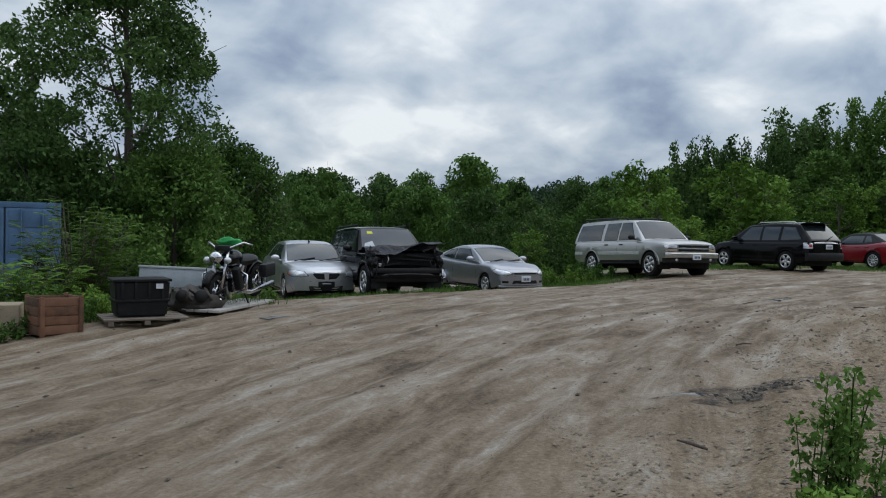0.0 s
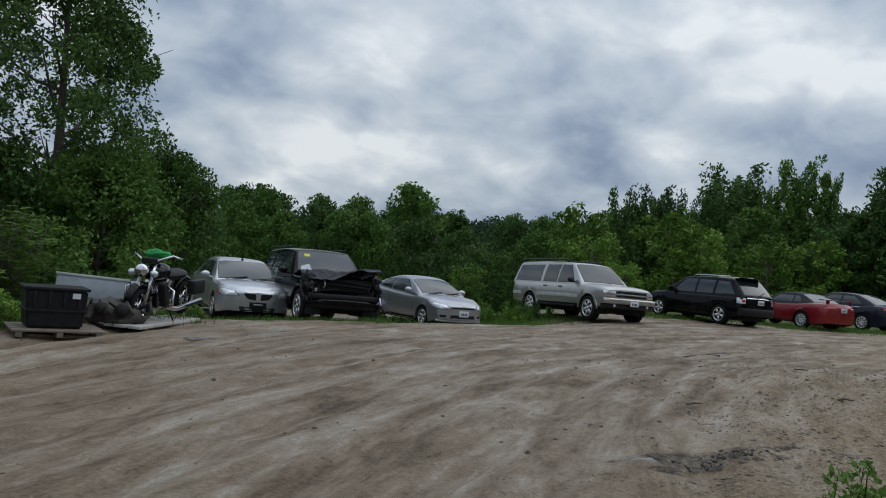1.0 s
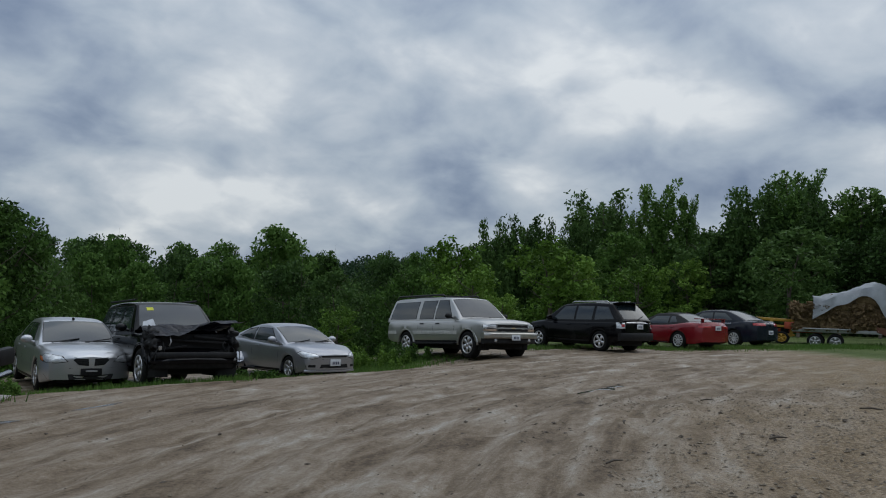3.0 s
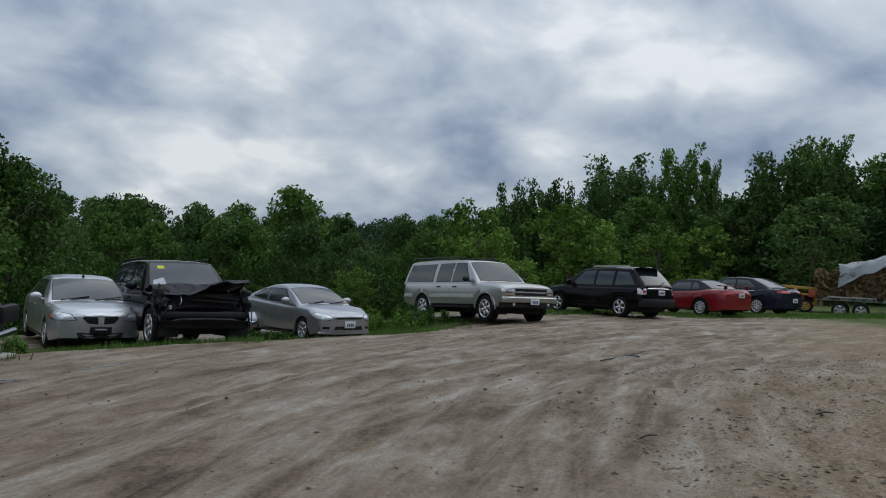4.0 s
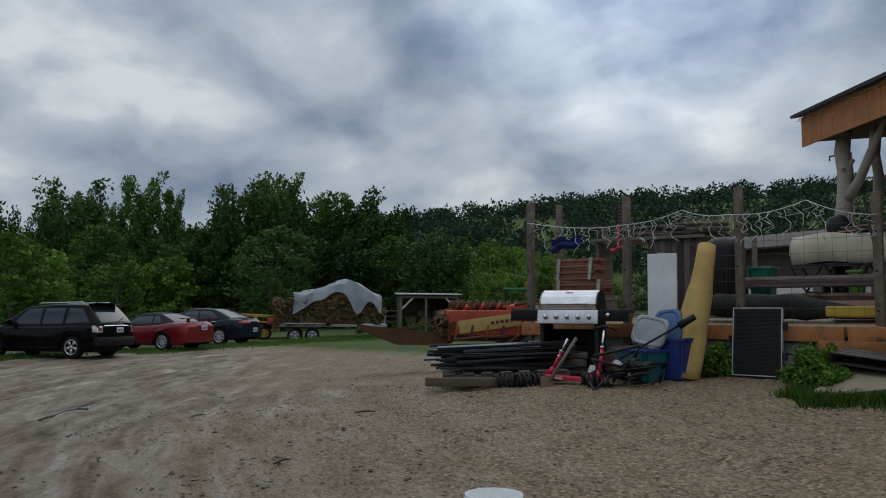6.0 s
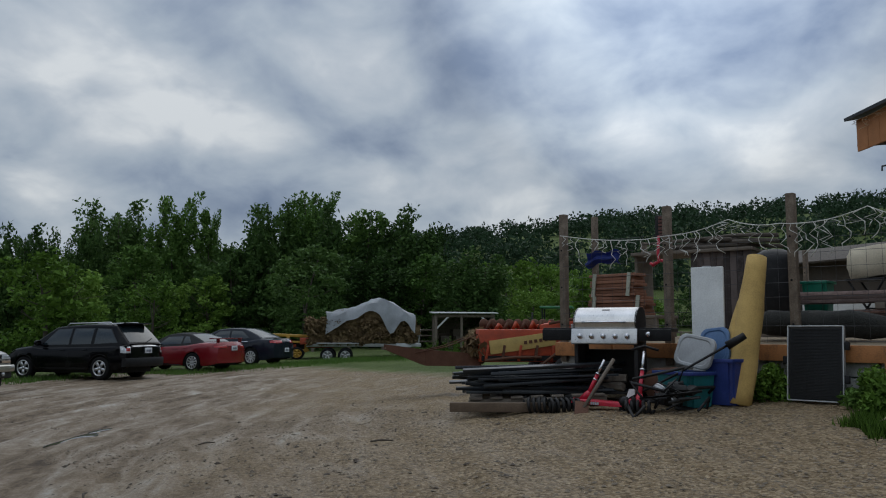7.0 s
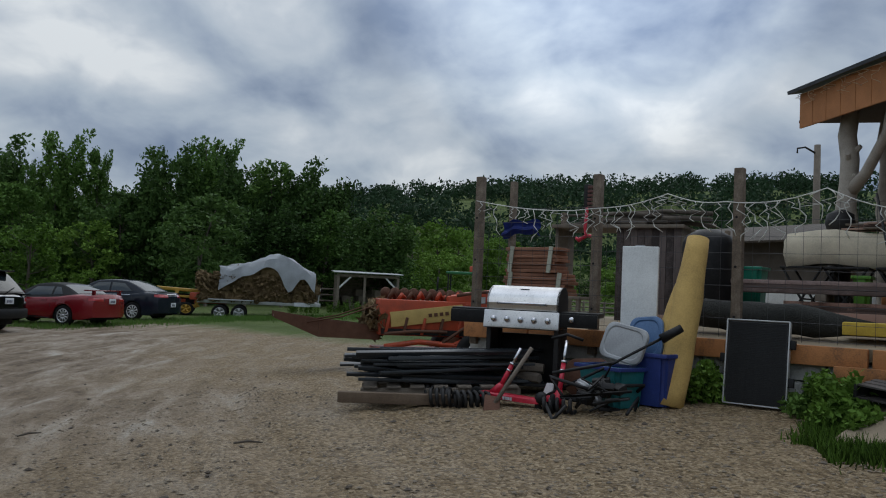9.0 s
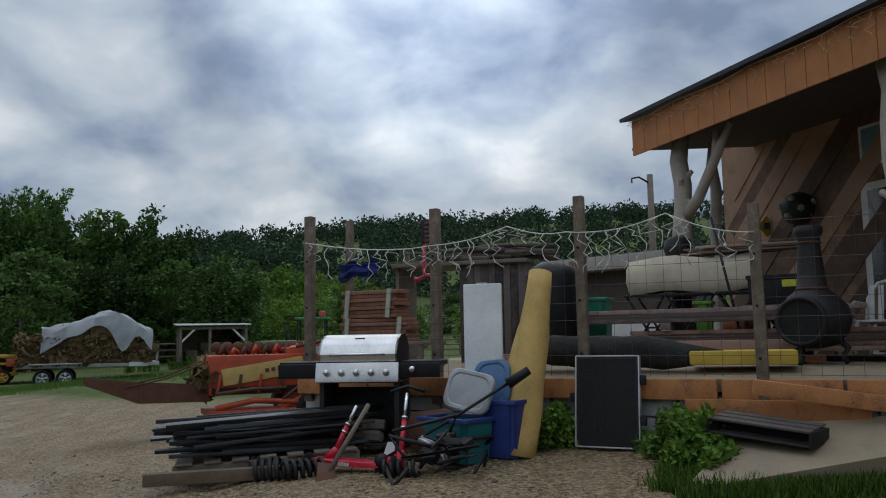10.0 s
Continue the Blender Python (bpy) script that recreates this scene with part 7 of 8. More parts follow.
def tote(name, label, m, w, d, h, mat):
    root = thing(name, label, "tote", m)
    bm = B()
    bmesh.ops.create_cube(bm, size=1.0, matrix=Matrix.Translation((0, 0, h / 2)) @ Matrix.Diagonal((w, d, h, 1)))
    top = [f for f in bm.faces if f.normal.z > 0.9]
    for v in bm.verts:
        if v.co.z < h / 2:
            v.co.x *= 0.86
            v.co.y *= 0.86
    bmesh.ops.delete(bm, geom=top, context="FACES_ONLY")
    bmesh.ops.bevel(bm, geom=[e for e in bm.edges if abs(e.verts[0].co.z - e.verts[1].co.z) > 0.1], offset=0.05, segments=3, affect="EDGES")
    bmesh.ops.solidify(bm, geom=bm.faces[:], thickness=0.006)
    part("tub", bm, mat, root)
    bm = B()
    for s in (-1, 1):
        box(bm, (0, s * d / 2, h - 0.02), (w + 0.04, 0.03, 0.04), bevel=0.008)
        box(bm, (s * w / 2, 0, h - 0.02), (0.03, d - 0.03, 0.04), bevel=0.008)
    part("rim", bm, M_BLUEP if mat is M_TEAL else mat, root)
    return root


tote("storage_tote", "teal plastic tote with blue rim in the clutter", on_ground(10.35, 8.42, 70), 0.6, 0.42, 0.40, M_TEAL)
tote("storage_tote", "dark blue plastic tote beside the foam roll", on_ground(10.65, 8.02, 80), 0.4, 0.5, 0.52, M_BLUEP)


def lid(label, m, mat, w=0.52, h=0.38):
    """A rounded tote lid with a raised rim and a sunk panel, standing on edge."""
    def ring(sy, sz, x):
        pts = []
        for cy, cz, a0 in ((1, -1, -90), (1, 1, 0), (-1, 1, 90), (-1, -1, 180)):
            r = 0.10
            for k in range(6):
                a = radians(a0 + 18 * k)
                pts.append((x, cy * (sy / 2 - r) + r * math.cos(a), cz * (sz / 2 - r) + r * math.sin(a)))
        return pts

    bm = B()
    rows = [[bm.verts.new(p) for p in ring(*q)] for q in ((w, h, 0.02), (w, h, -0.012), (w - 0.02, h - 0.02, -0.02), (w - 0.07, h - 0.07, -0.02), (w - 0.09, h - 0.09, -0.008), (w - 0.14, h - 0.14, -0.014))]
    for p, q in zip(rows, rows[1:]):
        for k in range(24):
            bm.faces.new((p[k], p[(k + 1) % 24], q[(k + 1) % 24], q[k]))
    bm.faces.new(rows[0])
    bm.faces.new(rows[-1])
    bmesh.ops.recalc_face_normals(bm, faces=bm.faces)
    ob = part("tote_lid", bm, mat)
    ob.matrix_world = m
    tagged(ob, label, "lid")


lid("grey plastic tote lid leaning on the clutter", pose(10.42, 8.33, 1.40, 10, 16, -10), M_GREYP)
lid("blue plastic tote lid leaning behind the grey lid", pose(10.68, 8.20, 1.46, -6, 12, -8), material("light_blue_plastic", (0.085, 0.17, 0.33), 0.4), 0.38, 0.44)


def foam_roll():
    bm = B()
    z0 = gz(10.5, 7.85)
    p, q = Vector((10.58, 7.9, z0)), Vector((11.08, 7.82, 2.52))
    pts = [p.lerp(q, t) for t in np.linspace(0, 1, 12)]
    tube(bm, pts, [0.145, 0.15, 0.155, 0.155, 0.15, 0.15, 0.148, 0.145, 0.138, 0.13, 0.122, 0.115], 20)
    for v in bm.verts:
        v.co += Vector((noise.noise(v.co * 3), noise.noise(v.co * 3 + Vector((5, 0, 0))), 0)) * 0.018
    root = thing("foam_roll", "tall tan foam roll leaning on the terrace edge", "foam roll", pose(0, 0, 0))
    part("roll", bm, M_FOAM, root)
    bm = B()
    pts = [p.lerp(q, t) + Vector((0.02, 0.14 - 0.05 * t, 0)) for t in np.linspace(0.25, 0.8, 6)]
    tube(bm, pts, [0.05, 0.12, 0.12, 0.1, 0.07, 0.02], 12)
    part("loose_flap", bm, M_FOAM, root)


foam_roll()


def leaning_sheet():
    root = thing("white_panel", "tall white foam panel leaning on a post", "panel", pose(0, 0, 0))
    bm = B()
    plate(bm, [(10.86, 8.56, 0.92), (10.93, 8.18, 0.92), (11.13, 8.26, 2.43), (11.06, 8.65, 2.43)], 0.045)
    bmesh.ops.bevel(bm, geom=bm.edges[:], offset=0.006, segments=1, affect="EDGES")
    bmesh.ops.recalc_face_normals(bm, faces=bm.faces)
    part("sheet", bm, M_FLAT, root)
    bm = B()
    plate(bm, [(11.05, 8.51, 2.40), (11.07, 8.41, 2.40), (11.08, 8.41, 2.45), (11.06, 8.51, 2.45)], -0.05)
    bmesh.ops.recalc_face_normals(bm, faces=bm.faces)
    part("grip", bm, M_GREYP, root)


leaning_sheet()


def radiator():
    m = pose(11.0, 7.19, gz(11, 7.2) + 0.03, 0, 7, 0)
    root = thing("radiator_panel", "dark finned radiator panel with pale metal frame", "radiator", m)
    W, H = 0.60, 0.84
    bar(root, "core", (0, 0, H / 2), (0.04, W - 0.03, H - 0.03), material("dark_fins", (0.035, 0.037, 0.04), 0.55, 0.4, scale=30), bevel=0.004)
    me = None
    for k in range(48):
        if me is None:
            bm = B()
            box(bm, (0, 0, 0), (0.012, W - 0.05, 0.006))
            ob = part("fin", bm, M_IRON, root)
            me = ob.data
        else:
            ob = new("fin", me)
            ob.parent = root
        ob.location = (-0.025, 0, 0.03 + k * (H - 0.06) / 47)
    for y in (-W / 2, W / 2):
        bar(root, "side_frame", (-0.006, y, H / 2), (0.06, 0.014, H), M_STEEL, bevel=0.003)
    for z in (0, H):
        bar(root, "end_frame", (-0.006, 0, z), (0.06, W, 0.014), M_STEEL, bevel=0.003)
    for y, z in ((-W / 2 - 0.03, 0.62), (-W / 2 - 0.03, 0.25), (W / 2 + 0.03, 0.45)):
        bar(root, "bracket", (0, y, z), (0.05, 0.06, 0.09), M_BLACKPL)


radiator()


M_TROUGH = material("black_stained_wood", (0.028, 0.022, 0.02), 0.75, scale=7, bump=0.3)


def trough():
    root = thing("planter_trough", "dark slatted wooden trough lying on ramp", "planter", pose(10.72, 5.78, 1.04, 5, 0, -16) @ Matrix.Diagonal((0.8, 0.85, 0.62, 1)))
    for k in range(3):
        bar(root, "slat", (-0.22 + k * 0.16, 0, 0.19 + 0.02 * k), (0.13, 0.95, 0.03), material("grey_black_slat", (0.075, 0.065, 0.06), 0.6, scale=7, bump=0.3) if k == 0 else root.children[0].data.materials[0], (0, -6, 0), 0.004)
    bar(root, "side", (0.22, 0, 0.09), (0.03, 0.95, 0.2), M_TROUGH, bevel=0.006)
    bar(root, "bottom", (-0.04, 0, 0.01), (0.5, 0.95, 0.03), M_TROUGH, bevel=0.006)
    # added near-black filler: the hollow's shade put into its colour
    bar(root, "inner_shade", (0.1, 0, 0.09), (0.2, 0.9, 0.14), M_DARK, bevel=0.0)
    for y in (-0.48, 0.48):
        bar(root, "end", (-0.04, y, 0.09), (0.52, 0.03, 0.2), M_DARK, bevel=0.006)


trough()


def clutter_pile():
    """Dark mower parts, springs and stakes at the foot of the totes."""
    rg = np.random.default_rng(23)
    for x, y, n, r, ax in ((9.45, 9.80, 7, 0.085, -62), (9.55, 9.55, 7, 0.08, -40), (9.60, 9.98, 6, 0.085, -85), (9.7, 8.62, 6, 0.065, -75)):
        root = thing("coil_spring", "black coil spring lying on the gravel", "spring", on_ground(x, y, ax, r))
        bm = B()
        tube(bm, [(0.045 * t - 0.2, r * math.cos(t * 4.4), r * math.sin(t * 4.4)) for t in np.arange(0, n * 1.2, 0.2)], 0.019, 6)
        part("coil", bm, M_IRON, root)
    root = thing("mower_engine", "dark greasy mower engine and linkage among the totes", "engine", on_ground(9.98, 8.32, 40))
    for k in range(9):
        c = (rg.uniform(-0.16, 0.16), rg.uniform(-0.2, 0.2), rg.uniform(0.06, 0.30))
        if k % 2:
            bar(root, "casting", c, (rg.uniform(0.08, 0.18), rg.uniform(0.08, 0.16), rg.uniform(0.06, 0.12)), M_IRON, (rg.uniform(-30, 30), rg.uniform(-30, 30), rg.uniform(0, 90)), 0.015)
        else:
            bm = B()
            q = rg.uniform(0.05, 0.10)
            lathe(bm, [(0.001, -0.03), (q, -0.03), (q * 1.05, -0.01), (q * 0.8, 0.0), (q * 1.05, 0.01), (q, 0.03), (0.001, 0.03)], pose(*c, rg.uniform(0, 90), rg.uniform(0, 90), 0), 16)
            part("pulley", bm, M_IRON if k % 4 else M_STEEL_DULL, root)
    for k in range(16):
        st = Vector((rg.uniform(-0.3, 0.3), rg.uniform(-0.42, 0.42), rg.uniform(0.03, 0.30)))
        bm = B()
        tube(bm, [st, st + Vector(rg.normal(0, 0.12, 3)), st + Vector((rg.normal(0, 0.15), rg.normal(0, 0.25), rg.uniform(-0.02, 0.12)))], rg.uniform(0.008, 0.02), 6)
        part("lever", bm, M_IRON if k % 3 else M_BLACKPL, root)
    root = thing("brush_trimmer", "black brush trimmer leaning across the totes", "trimmer", pose(0, 0, 0))
    z = gz(10, 8.3)
    bm = B()
    tube(bm, [(9.8, 8.95, z + 0.06), (10.1, 8.4, z + 0.4), (10.45, 7.85, z + 0.78)], 0.014, 8)
    part("shaft", bm, M_BLACKPL, root)
    bm = B()
    tube(bm, [(10.4, 7.93, z + 0.72), (10.5, 7.76, z + 0.84)], [0.05, 0.04], 8)
    part("grip", bm, M_BLACKPL, root)
    bm = B()
    bmesh.ops.create_icosphere(bm, subdivisions=2, radius=0.07, matrix=Matrix.Translation((9.82, 8.92, z + 0.07)))
    part("head", bm, M_BLACKPL, root)
    root = thing("spade", "rusty short spade leaning on the scooter", "tool", pose(0, 0, 0))
    bm = B()
    tube(bm, [(9.55, 9.3, gz(9.5, 9.3) + 0.06), (9.9, 9.1, gz(9.5, 9.3) + 0.62)], 0.022, 7)
    part("handle", bm, M_OLDWOOD, root)
    bm = B()
    box(bm, (9.52, 9.31, gz(9.5, 9.3) + 0.05), (0.22, 0.16, 0.03), (10, -40, 30), 0.008)
    part("blade", bm, M_RUST, root)
    root = thing("metal_drum", "rusty round drum lying under the terrace edge", "drum", pose(10.7, 8.85, gz(10.7, 8.85) + 0.2, 90, 0, 75))
    bm = B()
    lathe(bm, [(0.001, -0.2), (0.19, -0.2), (0.2, -0.18), (0.2, 0.18), (0.19, 0.2), (0.001, 0.2)], None, 20)
    part("drum", bm, M_RUST, root)
    # pale leg lying by the grill
    root = thing("plastic_wedge", "white plastic wedge standing beside the scooter", "plastic scrap", on_ground(10.0, 8.95, 20))
    bm = B()
    plate(bm, [(0, -0.03, 0), (0, 0.09, 0), (0.05, 0.02, 0.22), (0.05, -0.05, 0.22)], 0.04)
    bmesh.ops.recalc_face_normals(bm, faces=bm.faces)
    part("wedge", bm, M_WHITEP, root)


clutter_pile()

# ---- on the terrace ----


def slat_bundle(z, w, n, y, turn=0):
    root = thing("slat_bundle", "bundle of brown wooden slats with pale straps", "slats", pose(11.85, y, z, 0, 0, turn), "slat bundles")
    for k in range(n):
        bar(root, "slat", (0.02 * (k % 2), 0, 0.02 + k * 0.047), (0.3, w - 0.05 * (k % 3), 0.042), M_SLATW, (0, 0, (k % 3) - 1), 0.006)
    for s in (-0.37, 0.37):
        bar(root, "strap", (-0.165, s * w, n * 0.0235), (0.02, 0.055, n * 0.047 + 0.01), material("pale_strap", (0.42, 0.43, 0.35), 0.7), (6, 0, 0), 0.0)


slat_bundle(1.86, 0.95, 6, 10.15, 2)
slat_bundle(2.145, 0.80, 7, 10.2, -3)


def table(name, label, x, y, z, w, d, h, mat, turn=0):
    root = thing(name, label, "table", pose(x, y, z, 0, 0, turn))
    bar(root, "tabletop", (0, 0, h), (d, w, 0.04), mat, bevel=0.008)
    for sx in (-1, 1):
        for sy in (-1, 1):
            bar(root, "leg", (sx * (d / 2 - 0.04), sy * (w / 2 - 0.05), h / 2 - 0.01), (0.05, 0.05, h - 0.02), mat, bevel=0.005)
    return root


table("work_table", "old wooden work table under the slat bundles", 11.95, 10.1, 1.54, 1.3, 0.6, 0.3, M_OLDWOOD)


def wood_rack():
    root = thing("wood_rack", "old board rack loaded with dark branches", "rack", pose(13.3, 9.75, TERRACE, 0, 0, 8))
    for k in range(9):
        bar(root, "board", (0, -0.85 + k * 0.1, 0.65), (0.03, 0.095, 1.3), material("mauve_board", (0.11, 0.085, 0.078), 0.8, random_tone=0.5, scale=9, bump=0.4, dark=(0.04, 0.03, 0.028)) if k == 0 else root.children[0].data.materials[0], bevel=0.004)
    bar(root, "shelf_top", (0.35, 0, 1.32), (0.9, 1.9, 0.05), M_OLDWOOD)
    for y in (-0.9, 0.9):
        bar(root, "side", (0.35, y, 0.65), (0.7, 0.05, 1.3), M_OLDWOOD)
    rg = np.random.default_rng(31)
    for k in range(16):
        bm = B()
        y = rg.uniform(-0.7, 0.3)
        tube(bm, [(0.2 + rg.uniform(-0.2, 0.3), y - 0.6, 1.37 + 0.03 * (k % 6)), (0.3, y, 1.42 + 0.03 * (k % 6)), (0.25 + rg.uniform(-0.2, 0.2), y + 0.7, 1.38 + 0.03 * (k % 6))], [0.035, 0.03, 0.015], 6)
        ob = part("branch", bm, M_BARK)
        ob.matrix_world = root.matrix_world
        tagged(ob, "dark bare branch piled on the board rack", "branch", "pile of branches")


wood_rack()

bin_ = thing("black_drum", "black covered drum standing on the terrace", "drum", pose(13.0, 8.35, TERRACE + 0.3))
bm = B()
lathe(bm, [(0.001, 0), (0.3, 0), (0.32, 0.05), (0.32, 0.75), (0.28, 0.85), (0.14, 0.93), (0.001, 0.95)], None, 22)
part("drum", bm, M_BLACKPL, bin_)
bar(bin_, "stand", (0, 0, -0.15), (0.5, 0.5, 0.3), M_OLDWOOD)


def lumber(x, y, z, ln, n, w=0.14, h=0.04, mat=None, turn=0.0, label="long red-brown boards stacked on the terrace"):
    rg = np.random.default_rng(int(abs(x * 91 + y * 37 + z * 53)))
    for k in range(n):
        bm = B()
        box(bm, (0, 0, 0), (w, ln * rg.uniform(0.85, 1.0), h), bevel=0.005)
        ob = part("plank", bm, mat or M_LUMBER)
        ob.matrix_world = pose(x + 0.15 * (k % 3) - 0.1, y + rg.uniform(-0.15, 0.15), z + h / 2 + (h + 0.002) * (k // 3), 0, 0, turn + rg.uniform(-1.5, 1.5))
        tagged(ob, label, "plank", "stacked planks")


lumber(13.2, 5.6, TERRACE + 0.12, 4.6, 9, h=0.05)
lumber(13.3, 5.4, TERRACE + 0.275, 4.2, 6, h=0.045, turn=2)
lumber(13.1, 8.3, TERRACE + 0.01, 2.4, 4, h=0.05, turn=-6)
lumber(13.6, 6.0, TERRACE + 0.01, 5.0, 2, 0.2, 0.05, M_OLDWOOD, 3, "old grey plank lying on terrace")
lumber(12.7, 6.6, TERRACE + 0.02, 2.6, 3, 0.12, 0.07, material("orange_board", (0.30, 0.09, 0.04), 0.7, scale=5, bump=0.2), 0, "orange-brown board lying on the terrace")
for y in (5.6, 7.0, 8.2):
    bm = B()
    box(bm, (13.2, y, 1.975), (0.5, 0.12, 0.085), bevel=0.008)
    tagged(part("bearer", bm, M_OLDWOOD), "timber bearer between the stacked planks", "timber", "bearers")
M_MAUVE = material("mauve_plank", (0.23, 0.165, 0.15), 0.75, scale=5, bump=0.3, random_tone=0.5, dark=(0.10, 0.07, 0.062), light=(0.36, 0.27, 0.25))
lumber(13.15, 6.75, 2.019, 3.7, 9, 0.15, 0.05, M_MAUVE, 1, "long mauve-grey planks stacked high on the terrace")
lumber(12.80, 6.9, TERRACE + 0.15, 3.1, 3, 0.11, 0.10, M_LUMBER, -1, "thick red-brown timbers stacked on the terrace")
for y in (5.8, 7.9):
    bm = B()
    box(bm, (12.85, y, TERRACE + 0.09), (0.5, 0.1, 0.115), bevel=0.008)
    tagged(part("bearer", bm, M_OLDWOOD), "timber bearer under the thick timbers", "timber", "bearers")
for y in (4.2, 5.6, 7.2):
    bm = B()
    box(bm, (13.3, y, TERRACE + 0.05), (0.8, 0.1, 0.1), bevel=0.008)
    tagged(part("bearer", bm, M_OLDWOOD), "timber bearer under the stacked planks", "timber", "bearers")


def pale_bundle():
    root = thing("rolled_carpet", "large cream rolled sheet resting on folding tables", "roll", pose(14.2, 6.85, TERRACE + 1.07, 0, 0, 3))
    bm = B()
    bmesh.ops.create_cube(bm, size=1.0)
    bmesh.ops.subdivide_edges(bm, edges=bm.edges[:], cuts=7, use_grid_fill=True)
    for v in bm.verts:
        p = v.co.copy()
        k = 1 - 0.25 * (abs(p.z) * 2) ** 3
        v.co = Vector((p.x * 0.6 * k, p.y * 1.62 * (1 - 0.04 * (abs(p.z) * 2) ** 2), p.z * 0.44)) + Vector((0, 0, 0.03 * math.sin(p.y * 9))) + p.normalized() * 0.02 * noise.noise(p * 6)
    part("roll", bm, material("cream_sheet", (0.60, 0.53, 0.40), 0.85, scale=4, bump=0.2), root)
    for k, y in enumerate((7.4, 6.9, 6.3, 5.9)):
        t = thing("folding_table", "black folding table frame with crossed legs", "table", pose(14.15, y, TERRACE, 0, 0, 6 * k - 9), "folding tables")
        bar(t, "tabletop", (0, 0, 0.82), (0.5, 0.55, 0.03), M_IRON)
        for s in (-1, 1):
            for q in (-1, 1):
                bm = B()
                rod(bm, (s * 0.2, -q * 0.25, 0.0), (s * 0.2, q * 0.25, 0.81), 0.016, n=7)
                part("leg", bm, M_IRON, t)
        bm = B()
        rod(bm, (-0.2, 0, 0.41), (0.2, 0, 0.41), 0.012)
        part("brace", bm, M_IRON, t)


pale_bundle()

bx = thing("wooden_box", "orange wooden box under the cream roll", "box", pose(13.75, 6.2, TERRACE + 0.35))
for z in (0.06, 0.18):
    bar(bx, "slat", (-0.15, 0, z), (0.03, 0.5, 0.1), M_BEAM)
    bar(bx, "slat", (0.15, 0, z), (0.03, 0.5, 0.1), M_BEAM)
for y in (-0.24, 0.24):
    bar(bx, "end", (0, y, 0.12), (0.28, 0.03, 0.24), M_BEAM)
bar(bx, "base", (0, 0, -0.17), (0.3, 0.5, 0.34), M_OLDWOOD)
tote("green_bin", "green plastic bin standing on the terrace", pose(13.7, 8.0, TERRACE + 0.3), 0.4, 0.35, 0.5, material("green_plastic", (0.01, 0.19, 0.12), 0.4))
tote("lime_bin", "lime green crate near folding tables", pose(13.9, 6.7, TERRACE + 0.3), 0.3, 0.2, 0.42, material("lime_plastic", (0.10, 0.26, 0.03), 0.5))
for lab, x, y, zz in (("low stand under a green bin", 13.7, 8.0, 0.15), ("low stand under a lime crate", 13.9, 6.7, 0.15)):
    bm = B()
    box(bm, (x, y, TERRACE + zz), (0.45, 0.45, 0.295), bevel=0.01)
    tagged(part("stand", bm, M_OLDWOOD), lab, "stand")

slab = thing("foam_block", "bright yellow foam slab lying on terrace edge", "foam", pose(11.75, 6.05, TERRACE + 0.03, 0, 0, 6))
bm = B()
box(bm, (0, 0, 0.07), (0.5, 0.95, 0.13), bevel=0.02)
part("slab", bm, M_YFOAM, slab)


def dark_bundle():
    root = thing("tarp_bundle", "long dark rolled tarpaulin lying along terrace edge", "tarpaulin", pose(0, 0, 0))
    bm = B()
    pts = [(11.62, 8.1 - 0.19 * k, TERRACE + 0.17 - 0.004 * k + 0.02 * math.sin(k * 1.3)) for k in range(11)]
    tube(bm, pts, [0.1, 0.16, 0.17, 0.19, 0.17, 0.16, 0.15, 0.15, 0.12, 0.09, 0.04], 14)
    for v in bm.verts:
        v.co += Vector((0, 0, 1)) * 0.05 * noise.noise(v.co * 7) + Vector((1, 0, 0)) * 0.04 * noise.noise(v.co * 9)
    part("roll", bm, material("dark_netting", (0.02, 0.021, 0.018), 0.9, scale=20, bump=0.8), root)


dark_bundle()


def chiminea():
    root = thing("chiminea", "black cast iron chiminea on three legs", "chiminea", pose(12.45, 5.43, TERRACE + 0.02, 0, 0, 0))
    bm = B()
    lathe(bm, [(0.06, 0.14), (0.2, 0.17), (0.31, 0.28), (0.35, 0.42), (0.32, 0.56), (0.22, 0.67), (0.145, 0.73), (0.125, 0.95), (0.105, 1.18), (0.108, 1.24), (0.135, 1.30), (0.14, 1.36), (0.115, 1.37)], None, 28)
    part("body", bm, M_IRON, root)
    m = pose(-0.32, 0.10, 0.41, 0, -90, -16)
    bm = B()
    lathe(bm, [(0.24, -0.03), (0.245, 0.05), (0.21, 0.06), (0.2, -0.02)], m, 24)
    part("mouth_ring", bm, M_IRON, root)
    # flat near-black disc paints the dark inside of the opening
    bm = B()
    lathe(bm, [(0.205, 0.0), (0.001, 0.002)], m @ pose(0, 0, 0.035), 24)
    part("fire_mouth", bm, M_DARK, root)
    bm = B()
    lathe(bm, [(0.105, 1.19), (0.125, 1.2), (0.105, 1.215)], None, 24)
    part("cap_ring", bm, M_RUST, root)
    bm = B()
    lathe(bm, [(0.145, 0.72), (0.165, 0.735), (0.145, 0.75)], None, 24)
    part("neck_ring", bm, M_RUST, root)
    for k in range(3):
        a = radians(30 + 120 * k)
        c, s = math.cos(a), math.sin(a)
        bm = B()
        tube(bm, [(c * 0.2, s * 0.2, 0.24), (c * 0.29, s * 0.29, 0.14), (c * 0.24, s * 0.24, 0.05), (c * 0.29, s * 0.29, -0.005)], [0.035, 0.032, 0.028, 0.035], 8)
        part("leg", bm, M_IRON, root)


chiminea()


